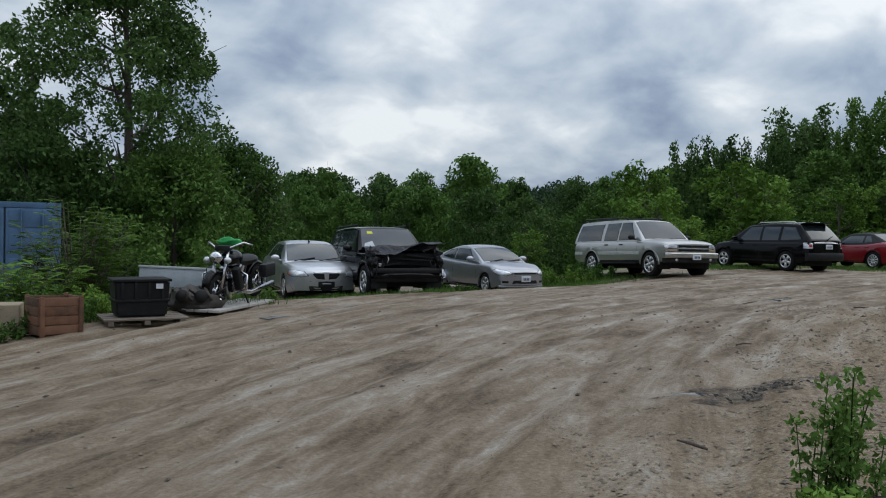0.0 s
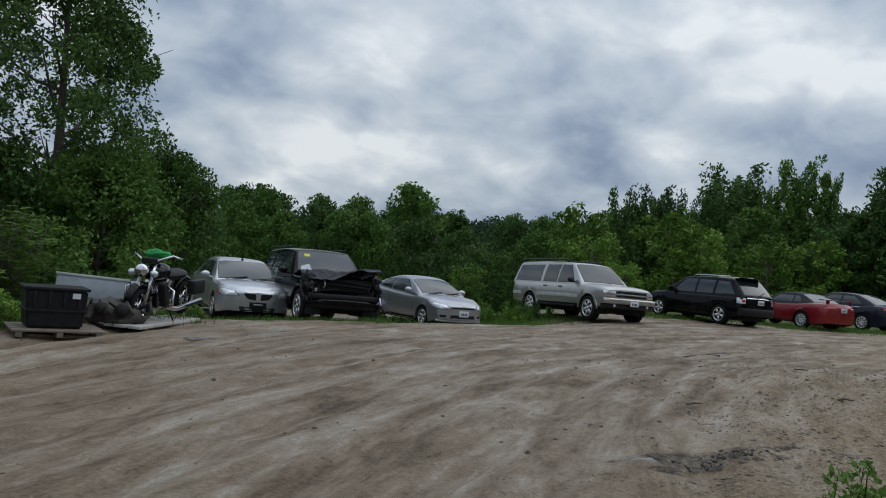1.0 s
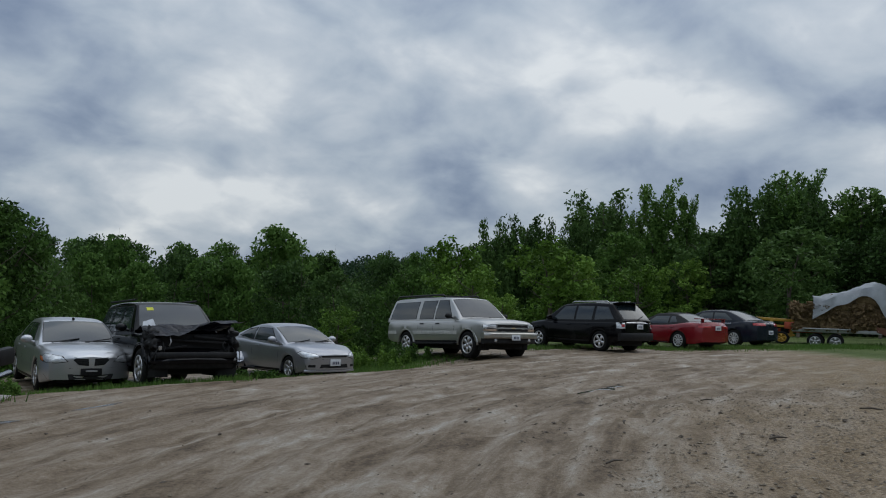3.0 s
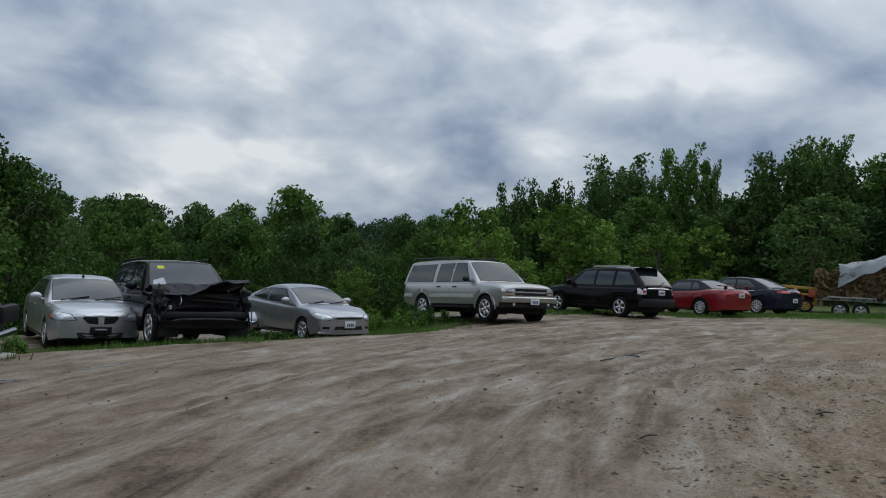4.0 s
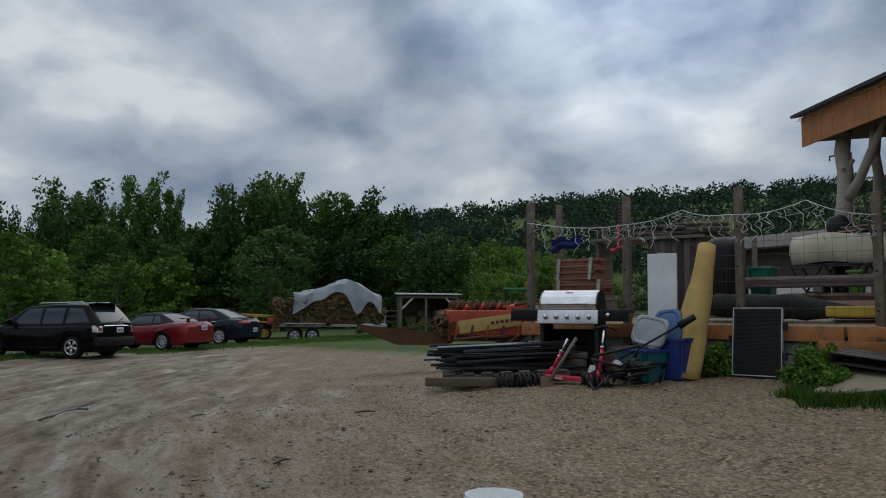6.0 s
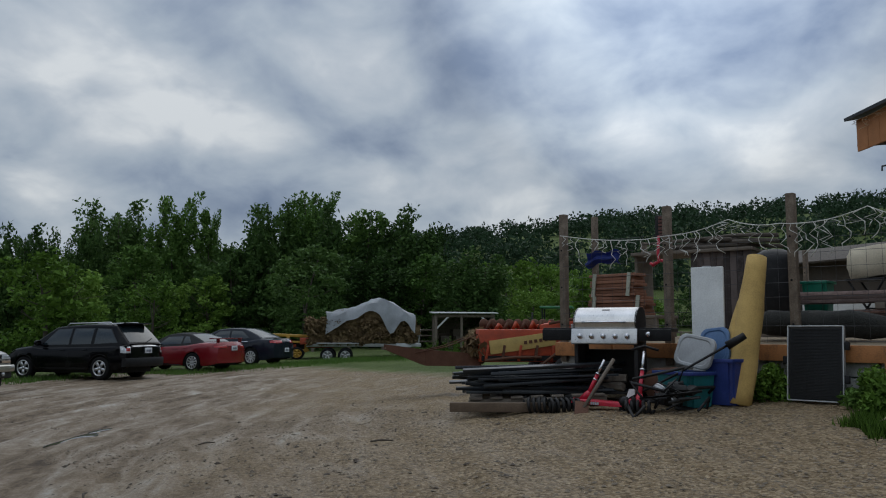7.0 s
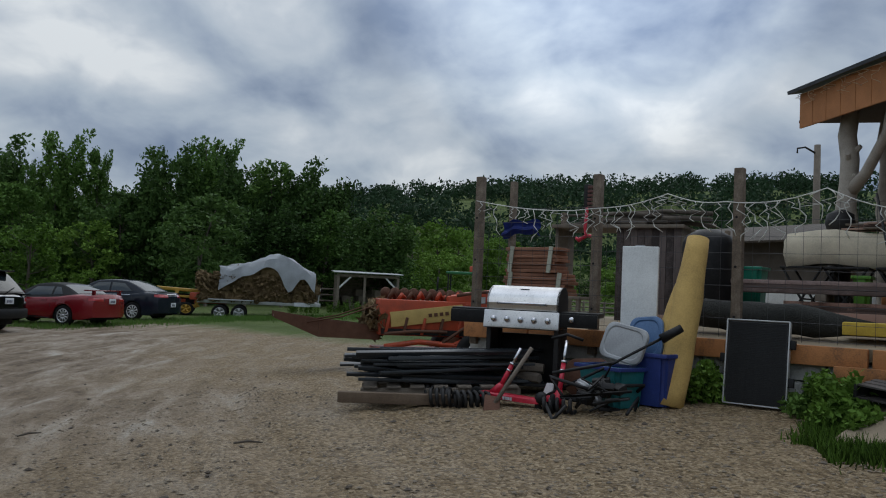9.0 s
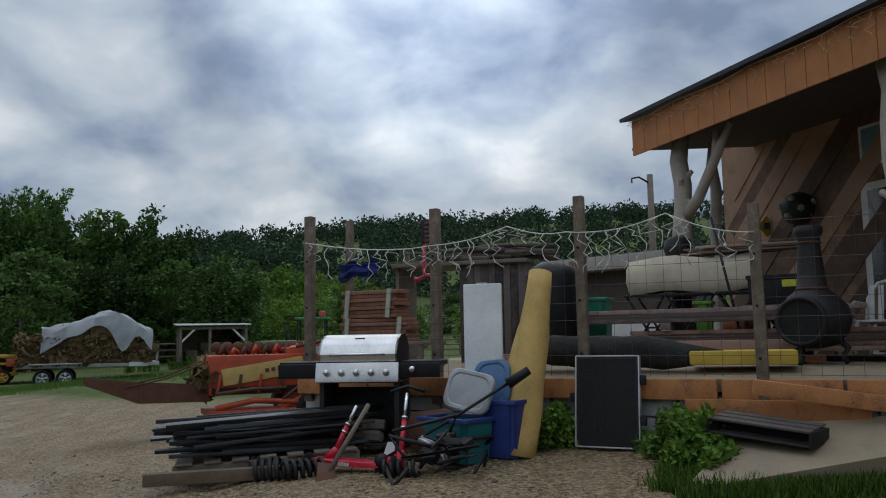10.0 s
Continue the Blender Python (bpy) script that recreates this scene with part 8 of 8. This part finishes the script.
def plastic_chair():
    root = thing("garden_chair", "white moulded plastic garden chair with slatted back", "chair", pose(14.0, 4.75, TERRACE, 0, 0, 160))
    mat = M_WHITEP
    bar(root, "seat", (0, 0, 0.42), (0.45, 0.46, 0.03), mat, (0, -3, 0), 0.012)
    for y in (-0.2, -0.1, 0, 0.1, 0.2):
        bar(root, "back_slat", (-0.25, y, 0.64), (0.02, 0.06, 0.44), mat, (0, -12, 0), 0.006)
    bm = B()
    tube(bm, [(-0.21, -0.26, 0.42), (-0.28, -0.25, 0.7), (-0.32, -0.14, 0.88), (-0.33, 0, 0.91), (-0.32, 0.14, 0.88), (-0.28, 0.25, 0.7), (-0.21, 0.26, 0.42)], 0.022, 8)
    part("backrest", bm, mat, root)
    for x, y in ((0.2, -0.22), (0.2, 0.22), (-0.22, -0.22), (-0.22, 0.22)):
        bm = B()
        rod(bm, (x, y, 0.42), (x * 1.15, y * 1.15, 0.0), 0.03, 0.02, 8)
        part("leg", bm, mat, root)
    for y in (-0.27, 0.27):
        bm = B()
        tube(bm, [(-0.27, y, 0.63), (0.1, y, 0.65), (0.22, y, 0.6), (0.23, y * 0.9, 0.42)], 0.022, 8)
        part("armrest", bm, mat, root)


plastic_chair()
mow = thing("lawn_mower", "red lawn mower with grey hood on terrace", "mower", pose(13.0, 4.2, TERRACE, 0, 0, 100))
bar(mow, "deck", (0, 0, 0.22), (0.8, 0.55, 0.16), M_SREDP, bevel=0.05)
bar(mow, "engine_cover", (0, 0, 0.42), (0.5, 0.45, 0.26), material("slate_plastic", (0.10, 0.12, 0.15), 0.4), bevel=0.08)
for x in (-0.35, 0.35):
    for y in (-0.3, 0.3):
        bm = B()
        lathe(bm, [(0.03, -0.03), (0.1, -0.03), (0.11, 0), (0.1, 0.03), (0.03, 0.03)], pose(x, y, 0.11, 90, 0, 0), 14)
        part("wheel", bm, M_TYRE, mow)

table("bench", "low dark bench on the terrace under a chest", 13.7, 5.85, TERRACE, 0.75, 0.45, 0.62, M_OLDWOOD)
chest = thing("storage_chest", "dark plastic chest with a yellow label on a bench", "chest", pose(13.7, 5.85, TERRACE + 0.642))
bar(chest, "body", (0, 0, 0.15), (0.4, 0.58, 0.30), M_BLACKPL, bevel=0.02)
bar(chest, "lid", (0, 0, 0.32), (0.44, 0.62, 0.05), M_BLACKPL, bevel=0.015)
bar(chest, "label", (-0.204, -0.16, 0.24), (0.012, 0.16, 0.08), material("lime_label", (0.55, 0.55, 0.05), 0.6), bevel=0.0)
rgk = np.random.default_rng(77)
for k in range(14):
    bm = B()
    box(bm, (0, 0, 0), (rgk.uniform(0.06, 0.12), rgk.uniform(0.9, 1.5), 0.022), bevel=0.004)
    ob = part("thin_board", bm, M_LUMBER if k % 3 else M_OLDWOOD)
    ob.matrix_world = pose(14.15 + 0.09 * (k % 5) - 0.2, 6.25 + rgk.uniform(-0.25, 0.15), TERRACE + 1.33 + 0.03 * (k // 5), 0, 0, rgk.uniform(-7, 7))
    tagged(ob, "thin brown board lying on the cream roll", "board", "thin boards")
prop = thing("leaning_pole", "thin black metal pole leaning on the cream roll", "pole", pose(0, 0, 0))
bm = B()
tube(bm, [(13.55, 6.25, TERRACE + 0.3), (13.8, 6.55, TERRACE + 1.75)], 0.016, 7)
part("pole", bm, M_IRON, prop)
pot = thing("iron_pot", "dark rounded pot standing by the log columns", "pot", pose(14.6, 7.1, TERRACE))
bm = B()
lathe(bm, [(0.001, 0), (0.12, 0.0), (0.14, 0.9), (0.05, 1.0), (0.05, 1.28), (0.15, 1.33), (0.19, 1.45), (0.17, 1.58), (0.06, 1.64), (0.001, 1.65)], None, 18)
part("pot", bm, M_IRON, pot)

# grey tin roof of a low building behind the terrace
tin = thing("tin_shed", "low shed with pale grey corrugated roof", "shed", pose(24.5, 11.0, 1.9, 0, 0, -20))
bar(tin, "wall", (0, 0, 0.0), (2.6, 5.6, 3.2), material("dark_shed_board", (0.07, 0.057, 0.045), 0.85, scale=4, bump=0.4))
for k in range(24):
    bar(tin, "roof_sheet", (-0.1, -3.0 + k * 0.26, 1.85), (3.4, 0.25, 0.06), material("grey_tin", (0.36, 0.39, 0.42), 0.5, 0.2, scale=3) if k == 0 else tin.children[1].data.materials[0], (0, -12, 0), 0.02)
bm = B()
box(bm, (16.5, 7.4, TERRACE + 0.35), (0.12, 4.2, 0.7), bevel=0.01)
tagged(part("low_wall", bm, M_WHITEP), "low pale panel wall at the back of terrace", "wall")


# wall decorations
def on_wall(s, z, off=0.1):
    return house_at(s, house_d - off, z)


bas = thing("wall_basket", "round dark woven ornament hanging on cedar wall", "ornament", pose(*on_wall(0.82, 3.63, 0.12)))
bm = B()
bmesh.ops.create_uvsphere(bm, u_segments=18, v_segments=12, radius=0.24)
part("ball", bm, M_IRON, bas)
for k in range(10):
    a, b2 = k * 2.4, -0.6 + 0.13 * k
    bm = B()
    bmesh.ops.create_icosphere(bm, subdivisions=1, radius=0.055, matrix=Matrix.Translation((0.235 * math.cos(a) * math.cos(b2), 0.235 * math.sin(a) * math.cos(b2), 0.235 * math.sin(b2))))
    part("pale_knob", bm, material("sage", (0.22, 0.25, 0.18), 0.8) if k == 0 else bas.children[1].data.materials[0], bas)
sign = thing("caution_sign", "small yellow diamond sign on the cedar wall", "sign", pose(*on_wall(0.13, 3.47, 0.09), 0, 0, 46))
bm = B()
box(bm, (0, 0, 0), (0.02, 0.24, 0.24), (45, 0, 0), 0.004)
part("plate", bm, material("sign_yellow", (0.5, 0.33, 0.03), 0.5), sign)
bar(sign, "dark_bar", (-0.014, 0, 0), (0.008, 0.1, 0.1), M_INK, bevel=0.0)

# things tied to the posts
cl = thing("blue_cloth", "blue cloth tied to a terrace post", "cloth", pose(12.9, 11.1, 2.95))
bm = B()
grid = [[bm.verts.new((0.05 * math.sin(i * 1.3), -0.32 + 0.09 * j, -0.03 * i - 0.02 * abs(j - 3) * (i > 0) + 0.03 * math.sin(j * 1.7))) for j in range(8)] for i in range(7)]
for p, q in zip(grid, grid[1:]):
    for j in range(7):
        bm.faces.new((p[j], q[j], q[j + 1], p[j + 1]))
bmesh.ops.solidify(bm, geom=bm.faces[:], thickness=0.008)
part("cloth", bm, material("royal_blue_cloth", (0.02, 0.04, 0.22), 0.8), cl)
rd = thing("red_tool", "red hand tool hanging beside a post", "tool", pose(11.6, 9.38, 2.55))
bm = B()
tube(bm, [(0, 0, 0.4), (0, 0.02, 0.15), (0, 0.0, 0.05), (0, 0.1, 0.0), (0, 0.14, 0.03)], [0.02, 0.02, 0.025, 0.03, 0.02], 7)
tube(bm, [(0, 0, 0.06), (0, -0.1, 0.04)], 0.022, 7)
part("body", bm, M_SREDP, rd)
fl = thing("slatted_vent", "small dark slatted board fixed to a post", "board", pose(11.6, 9.3, 2.95))
for k in range(6):
    bar(fl, "slat", (0, 0, 0.05 * k), (0.02, 0.16, 0.035), material("dark_red_slat", (0.12, 0.05, 0.04), 0.7) if k == 0 else fl.children[0].data.materials[0], bevel=0.003)
bar(fl, "back", (0.02, 0.09, 0.13), (0.02, 0.1, 0.32), M_IRON)


# ---- wire fence and icicle lights ----
def wire_fence():
    root = thing("wire_fence", "thin grey wire mesh strung between terrace posts", "wire fence", pose(0, 0, 0))
    M_WIRE = material("thin_wire", (0.07, 0.07, 0.075), 0.5, 0.6)
    for k in range(9):
        bm = B()
        z = 1.55 + k * 0.17
        rod(bm, (11.2, 10.72, z), (11.2, 2.8, z - 0.05), 0.0022, n=4)
        part("wire", bm, M_WIRE, root)
    for k in range(49):
        bm = B()
        y = 10.7 - k * 0.162
        rod(bm, (11.2, y, 1.5), (11.2, y, 2.92), 0.002, n=4)
        part("wire", bm, M_WIRE, root)


wire_fence()


def icicle_lights(name, label, points, drop, seed, mat, step=0.11, thick=0.005):
    rg = np.random.default_rng(seed)
    root = thing(name, label, "string lights", pose(0, 0, 0))
    bm = B()
    tube(bm, points, thick, 5)
    part("cable", bm, mat, root)
    for a, b in zip(points, points[1:]):
        a, b = Vector(a), Vector(b)
        n = max(1, int((b - a).length / step))
        for k in range(n):
            if rg.uniform() < 0.12:
                continue
            p = a.lerp(b, (k + rg.uniform(0, 0.8)) / n)
            ln = rg.uniform(0.25, 1.0) * drop
            pts = [p + Vector((rg.normal(0, 0.015), rg.normal(0, 0.04), -ln * t)) for t in np.linspace(0, 1, 7)]
            pts[0] = p
            bm = B()
            tube(bm, pts, [thick * (0.6 if i % 2 == 0 else 1.15) for i in range(len(pts))], 5)
            part("strand", bm, mat, root)


M_CORD = material("white_cord", (0.62, 0.62, 0.58), 0.5, bump=0.0)
line = []
for (y0, z0), (y1, z1), sag in (((10.72, 3.02), (9.07, 2.86), 0.05), ((9.07, 2.88), (8.2, 3.02), 0.04), ((8.2, 3.02), (7.45, 2.93), 0.06), ((7.45, 2.9), (6.6, 3.02), 0.05), ((6.6, 3.02), (5.83, 2.78), 0.05)):
    for t in np.linspace(0, 1, 7)[:-1]:
        line.append((11.16, y0 + (y1 - y0) * t, z0 + (z1 - z0) * t - sag * math.sin(math.pi * t)))
line.append((11.14, 5.83, 2.78))
icicle_lights("string_lights", "unlit white icicle string lights along terrace posts", line, 0.42, 41, M_CORD, 0.07, 0.0058)
eave = [house_at(0.02 + 0.5 * k, -0.05, 4.93 - 0.02 * math.sin(k * 2.1) + 0.0028 * k) for k in range(17)]
icicle_lights("eave_lights", "pale icicle string lights hanging on the orange fascia", eave, 0.28, 43, material("amber_cord", (0.50, 0.34, 0.20), 0.5, bump=0.0), 0.16, 0.005)


# ---- plants, stones and puddles ----
def weed_clump(name, label, x, y, n, r, h, mat, seed, leaf=0.034, category="weeds", dz=0.0):
    """Upright stems with small leaves."""
    rg = np.random.default_rng(seed)
    root = thing(name, label, category, on_ground(x, y, 0, dz))
    bm = B()
    cs = []
    for k in range(n):
        a, d = rg.uniform(0, 6.28), r * math.sqrt(rg.uniform(0, 1))
        px, py = d * math.cos(a), d * math.sin(a)
        hh = h * rg.uniform(0.5, 1.0) * (1 - 0.4 * d / r)
        tx, ty = px + rg.normal(0, 0.12) * hh, py + rg.normal(0, 0.12) * hh
        rod(bm, (px, py, -0.03), (tx, ty, hh), 0.006, 0.002, 4, False)
        for t in np.linspace(0.15, 1, 6):
            cs.append((px + (tx - px) * t, py + (ty - py) * t, hh * t))
    part("stems", bm, mat, root)
    v, f = leaf_cloud(rg, np.array(cs), np.full(len(cs), leaf * 2.6), 22, leaf)
    ob = new("leaves", mesh_from("leaves", v, f, mat))
    ob.parent = root


for i, (x, y, n, r, h, mt) in enumerate((
        (11.0, 7.72, 10, 0.22, 0.55, M_LEAF_BRIGHT), (10.85, 6.42, 26, 0.30, 0.60, M_LEAF_BRIGHT), (10.95, 6.75, 7, 0.16, 0.3, M_LEAF), (10.4, 6.32, 16, 0.28, 0.34, M_LEAF_BRIGHT),
        (-5.0, 15.3, 20, 0.6, 0.5, M_LEAF), (-6.3, 13.6, 30, 0.7, 0.7, M_LEAF), (-4.6, 15.0, 16, 0.4, 0.4, M_LEAF_BRIGHT), (-6.6, 12.0, 24, 0.55, 0.55, M_LEAF), (-5.9, 14.4, 24, 0.6, 0.6, M_LEAF_BRIGHT),
        (-7.6, 14.5, 30, 0.9, 0.9, M_LEAF), (-3.9, 17.8, 20, 0.6, 0.5, M_LEAF), (-2.2, 20.3, 14, 0.5, 0.35, M_LEAF), (-1.3, 20.2, 14, 0.4, 0.3, M_LEAF), (0.5, 21.4, 14, 0.5, 0.35, M_LEAF), (1.0, 22.8, 12, 0.4, 0.3, M_LEAF),
        (4.2, 25.6, 26, 0.9, 0.7, M_LEAF_BRIGHT), (5.1, 26.6, 26, 0.8, 0.8, M_LEAF), (3.4, 27.0, 26, 0.9, 0.7, M_LEAF_BRIGHT), (10.2, 30.6, 16, 0.6, 0.5, M_LEAF), (14.8, 31.0, 14, 0.5, 0.4, M_LEAF), (33.5, 33.6, 26, 1.2, 0.9, M_LEAF_BRIGHT), (31.2, 34.6, 22, 1.0, 0.7, M_LEAF_BRIGHT))):
    weed_clump("weeds", "leafy green weeds growing at the yard edge", x, y, n, r, h, mt, 50 + i)
# bush beside the walking line with a rotten log
weed_clump("roadside_sapling", "feathery green sapling beside the gravel", 1.78, 3.66, 18, 0.17, 0.95, M_LEAF, 90, 0.019, "sapling")
weed_clump("roadside_weeds", "bright green low weeds beside the gravel", 1.62, 3.22, 60, 0.3, 0.36, M_LEAF_BRIGHT, 91, 0.022)
weed_clump("roadside_weeds", "bright green low weeds beside the gravel", 1.72, 2.85, 50, 0.32, 0.3, M_LEAF_BRIGHT, 92, 0.022)
log_ = thing("rotten_log", "mossy dark log lying in weeds", "log", on_ground(2.25, 3.45, -20) @ Matrix.Diagonal((0.7, 0.8, 0.8, 1)))
bm = B()
tube(bm, [(-0.6, 0, 0.1), (0, 0.03, 0.13), (0.7, 0, 0.12)], [0.11, 0.14, 0.13], 12)
part("trunk", bm, M_BARK, log_)
bm = B()
tube(bm, [(-0.35, -0.2, 0.02), (-0.75, -0.75, 0.03), (-0.8, -0.9, 0.05)], 0.012, 6)
part("twig", bm, M_BARK, log_)


def grass(name, label, zones, seed, mat, h=0.16):
    rg = np.random.default_rng(seed)
    vs = []
    for x0, y0, x1, y1, wd, n in zones:
        t = rg.uniform(0, 1, n)
        off = rg.normal(0, wd * 0.4, n)
        ln = math.hypot(x1 - x0, y1 - y0)
        x = x0 + (x1 - x0) * t - (y1 - y0) / ln * off
        y = y0 + (y1 - y0) * t + (x1 - x0) / ln * off
        z = yard(x, y)
        a = rg.uniform(0, 6.28, n)
        hh = h * rg.uniform(0.4, 1.2, n)
        w = 0.012
        lx, ly = rg.normal(0, 0.35, n) * hh, rg.normal(0, 0.35, n) * hh
        p = np.stack([np.stack([x - w * np.cos(a), y - w * np.sin(a), z - 0.02], 1), np.stack([x + w * np.cos(a), y + w * np.sin(a), z - 0.02], 1), np.stack([x + lx, y + ly, z + hh], 1)], 1)
        vs.append(p.reshape(-1, 3))
    v = np.concatenate(vs)
    tagged(new(name, mesh_from(name, v, np.arange(len(v)).reshape(-1, 3), mat)), label, "grass", kind="stuff")


grass("verge_grass", "rough green grass along the edge of the yard", ((-7.5, 12.8, -3.6, 16.6, 0.9, 3500), (-3.9, 18.6, 0.4, 19.6, 0.9, 3200), (0.5, 21.4, 3.2, 23.8, 1.0, 1300), (3.4, 24.6, 5.6, 28, 2.0, 6000), (9.5, 29.5, 14, 31, 1.6, 2500), (14.5, 29.0, 26, 31.2, 1.6, 7000), (24, 31, 40, 30, 3.0, 9000)), 5, M_LEAF, 0.15)
grass("ramp_grass", "short bright grass beside the concrete ramp", ((9.60, 6.32, 10.28, 4.85, 0.45, 5200), (10.25, 4.9, 10.5, 1.0, 0.5, 4500), (10.9, 6.4, 9.7, 6.4, 0.22, 1400), (1.6, 3.5, 2.3, 2.2, 0.5, 2500)), 6, M_LEAF_BRIGHT, 0.10)


def pebbles(name, label, mat, zones, seed, lo, hi):
    """Small angular stones pressed into the ground, one joined sheet of solids."""
    rg = np.random.default_rng(seed)
    base = np.array([(1, 0, 0), (-1, 0, 0), (0, 1, 0), (0, -1, 0), (0, 0, 0.8), (0, 0, -0.6)], float)
    tri = np.array([(0, 2, 4), (2, 1, 4), (1, 3, 4), (3, 0, 4), (2, 0, 5), (1, 2, 5), (3, 1, 5), (0, 3, 5)])
    vs, fs, k = [], [], 0
    for x0, x1, y0, y1, n in zones:
        for _ in range(n):
            x, y = rg.uniform(x0, x1), rg.uniform(y0, y1)
            s = lo * (hi / lo) ** (rg.uniform() ** 2)
            p = base * s * rg.uniform(0.6, 1.3, (6, 1)) * np.array([1.2, 0.9, 0.6])
            a = rg.uniform(0, 6.28)
            c, q = math.cos(a), math.sin(a)
            vs.append(np.stack([p[:, 0] * c - p[:, 1] * q + x, p[:, 0] * q + p[:, 1] * c + y, p[:, 2]], 1))
            fs.append(tri + k * 6)
            k += 1
    v = np.concatenate(vs)
    v[:, 2] += yard(v[:, 0], v[:, 1]) + ruts(v[:, 0], v[:, 1]) + 0.004
    tagged(new(name, mesh_from(name, v, np.concatenate(fs), mat)), label, "gravel", kind="stuff")


pebbles("gravel", "small pale and brown gravel stones", M_STONE, ((0.8, 3.2, 3.0, 6.2, 2600), (3.0, 10.6, 5.4, 9.5, 6000), (5.0, 10.0, 9.0, 14.0, 3000), (-4, 8, 5, 20, 1500)), 61, 0.007, 0.026)
pebbles("mud_clods", "dark clods of mud scattered over the yard", M_CLOD, ((-6, 12, 5, 24, 700), (2, 10, 6, 14, 350), (3, 9, 22, 26, 120)), 62, 0.008, 0.034)

pebbles("mud_crumbs", "black wet crumbs of mud", M_DARK, ((2.1, 2.6, 6.42, 6.6, 70), (2.5, 3.1, 6.58, 6.8, 90)), 63, 0.006, 0.022)


def puddle(label, x, y, rx, ry, turn, seed, mat):
    rg = np.random.default_rng(seed)
    bm = B()
    ph = rg.uniform(0, 6.28, 4)
    rings = []
    for f in (0.0, 0.25, 0.5, 0.75, 1.0):
        ring = []
        for k in range(44):
            a = 2 * math.pi * k / 44
            r = f * (1 + 0.22 * math.sin(2 * a + ph[0]) + 0.16 * math.sin(3 * a + ph[1]) + 0.12 * math.sin(5 * a + ph[2]) + 0.07 * math.sin(9 * a + ph[3]))
            p = Vector((rx * r * math.cos(a), ry * r * math.sin(a), 0))
            p.rotate(Euler((0, 0, radians(turn))))
            px, py = np.array([x + p.x]), np.array([y + p.y])
            ring.append(bm.verts.new((px[0], py[0], float(yard(px, py)[0] + 0.7 * ruts(px, py)[0]) + 0.016 - 0.012 * f ** 3)))
        rings.append(ring)
    for p, q in zip(rings, rings[1:]):
        for k in range(44):
            bm.faces.new((p[k], p[(k + 1) % 44], q[(k + 1) % 44], q[k]))
    tagged(part("puddle", bm, mat), label, "puddle", kind="structure")


for i, (x, y, rx, ry, turn) in enumerate(((6.16, 15.2, 0.55, 0.16, 40), (6.7, 15.7, 0.35, 0.1, 45), (-1.7, 14.9, 0.42, 0.10, 42), (-2.7, 13.8, 0.22, 0.08, 42))):
    puddle("shallow muddy rain puddle in a wheel track", x, y, rx, ry, turn, 70 + i, M_PUDDLE)
puddle("dark wet mud stain with a puddle", 2.55, 6.62, 0.95, 0.2, 18, 80, M_OIL)
puddle("shallow rain puddle beside dark mud", 2.0, 6.5, 0.15, 0.07, 20, 81, M_PUDDLE)
for x, y, t in ((3.3, 8.7, 30), (6.5, 12.4, 10), (4.4, 10.7, 60), (1.6, 5.1, 120), (7.2, 10.2, -30), (5.1, 9.0, 15)):
    bm = B()
    tube(bm, [(-0.12, 0, 0.02), (0, 0.015, 0.03), (0.12, 0, 0.02)], [0.008, 0.012, 0.006], 6)
    ob = part("stick", bm, M_BARK)
    ob.matrix_world = on_ground(x, y, t, 0.01)
    tagged(ob, "short dark broken stick on mud", "stick", "sticks")


def bucket():
    root = thing("bucket", "white plastic bucket standing on the gravel", "bucket", on_ground(4.28, 6.22, 0, 0.0))
    bm = B()
    lathe(bm, [(0.001, 0.0), (0.125, 0.0), (0.135, 0.02), (0.15, 0.30), (0.165, 0.305), (0.165, 0.33), (0.152, 0.335), (0.155, 0.36), (0.145, 0.36), (0.125, 0.04), (0.001, 0.03)], None, 28)
    part("tub", bm, M_WHITEP, root)
    bm = B()
    tube(bm, [(0.0, -0.165, 0.31), (-0.10, -0.12, 0.22), (-0.15, 0.0, 0.18), (-0.10, 0.12, 0.22), (0.0, 0.165, 0.31)], 0.004, 6)
    part("handle", bm, M_STEEL, root)


bucket()
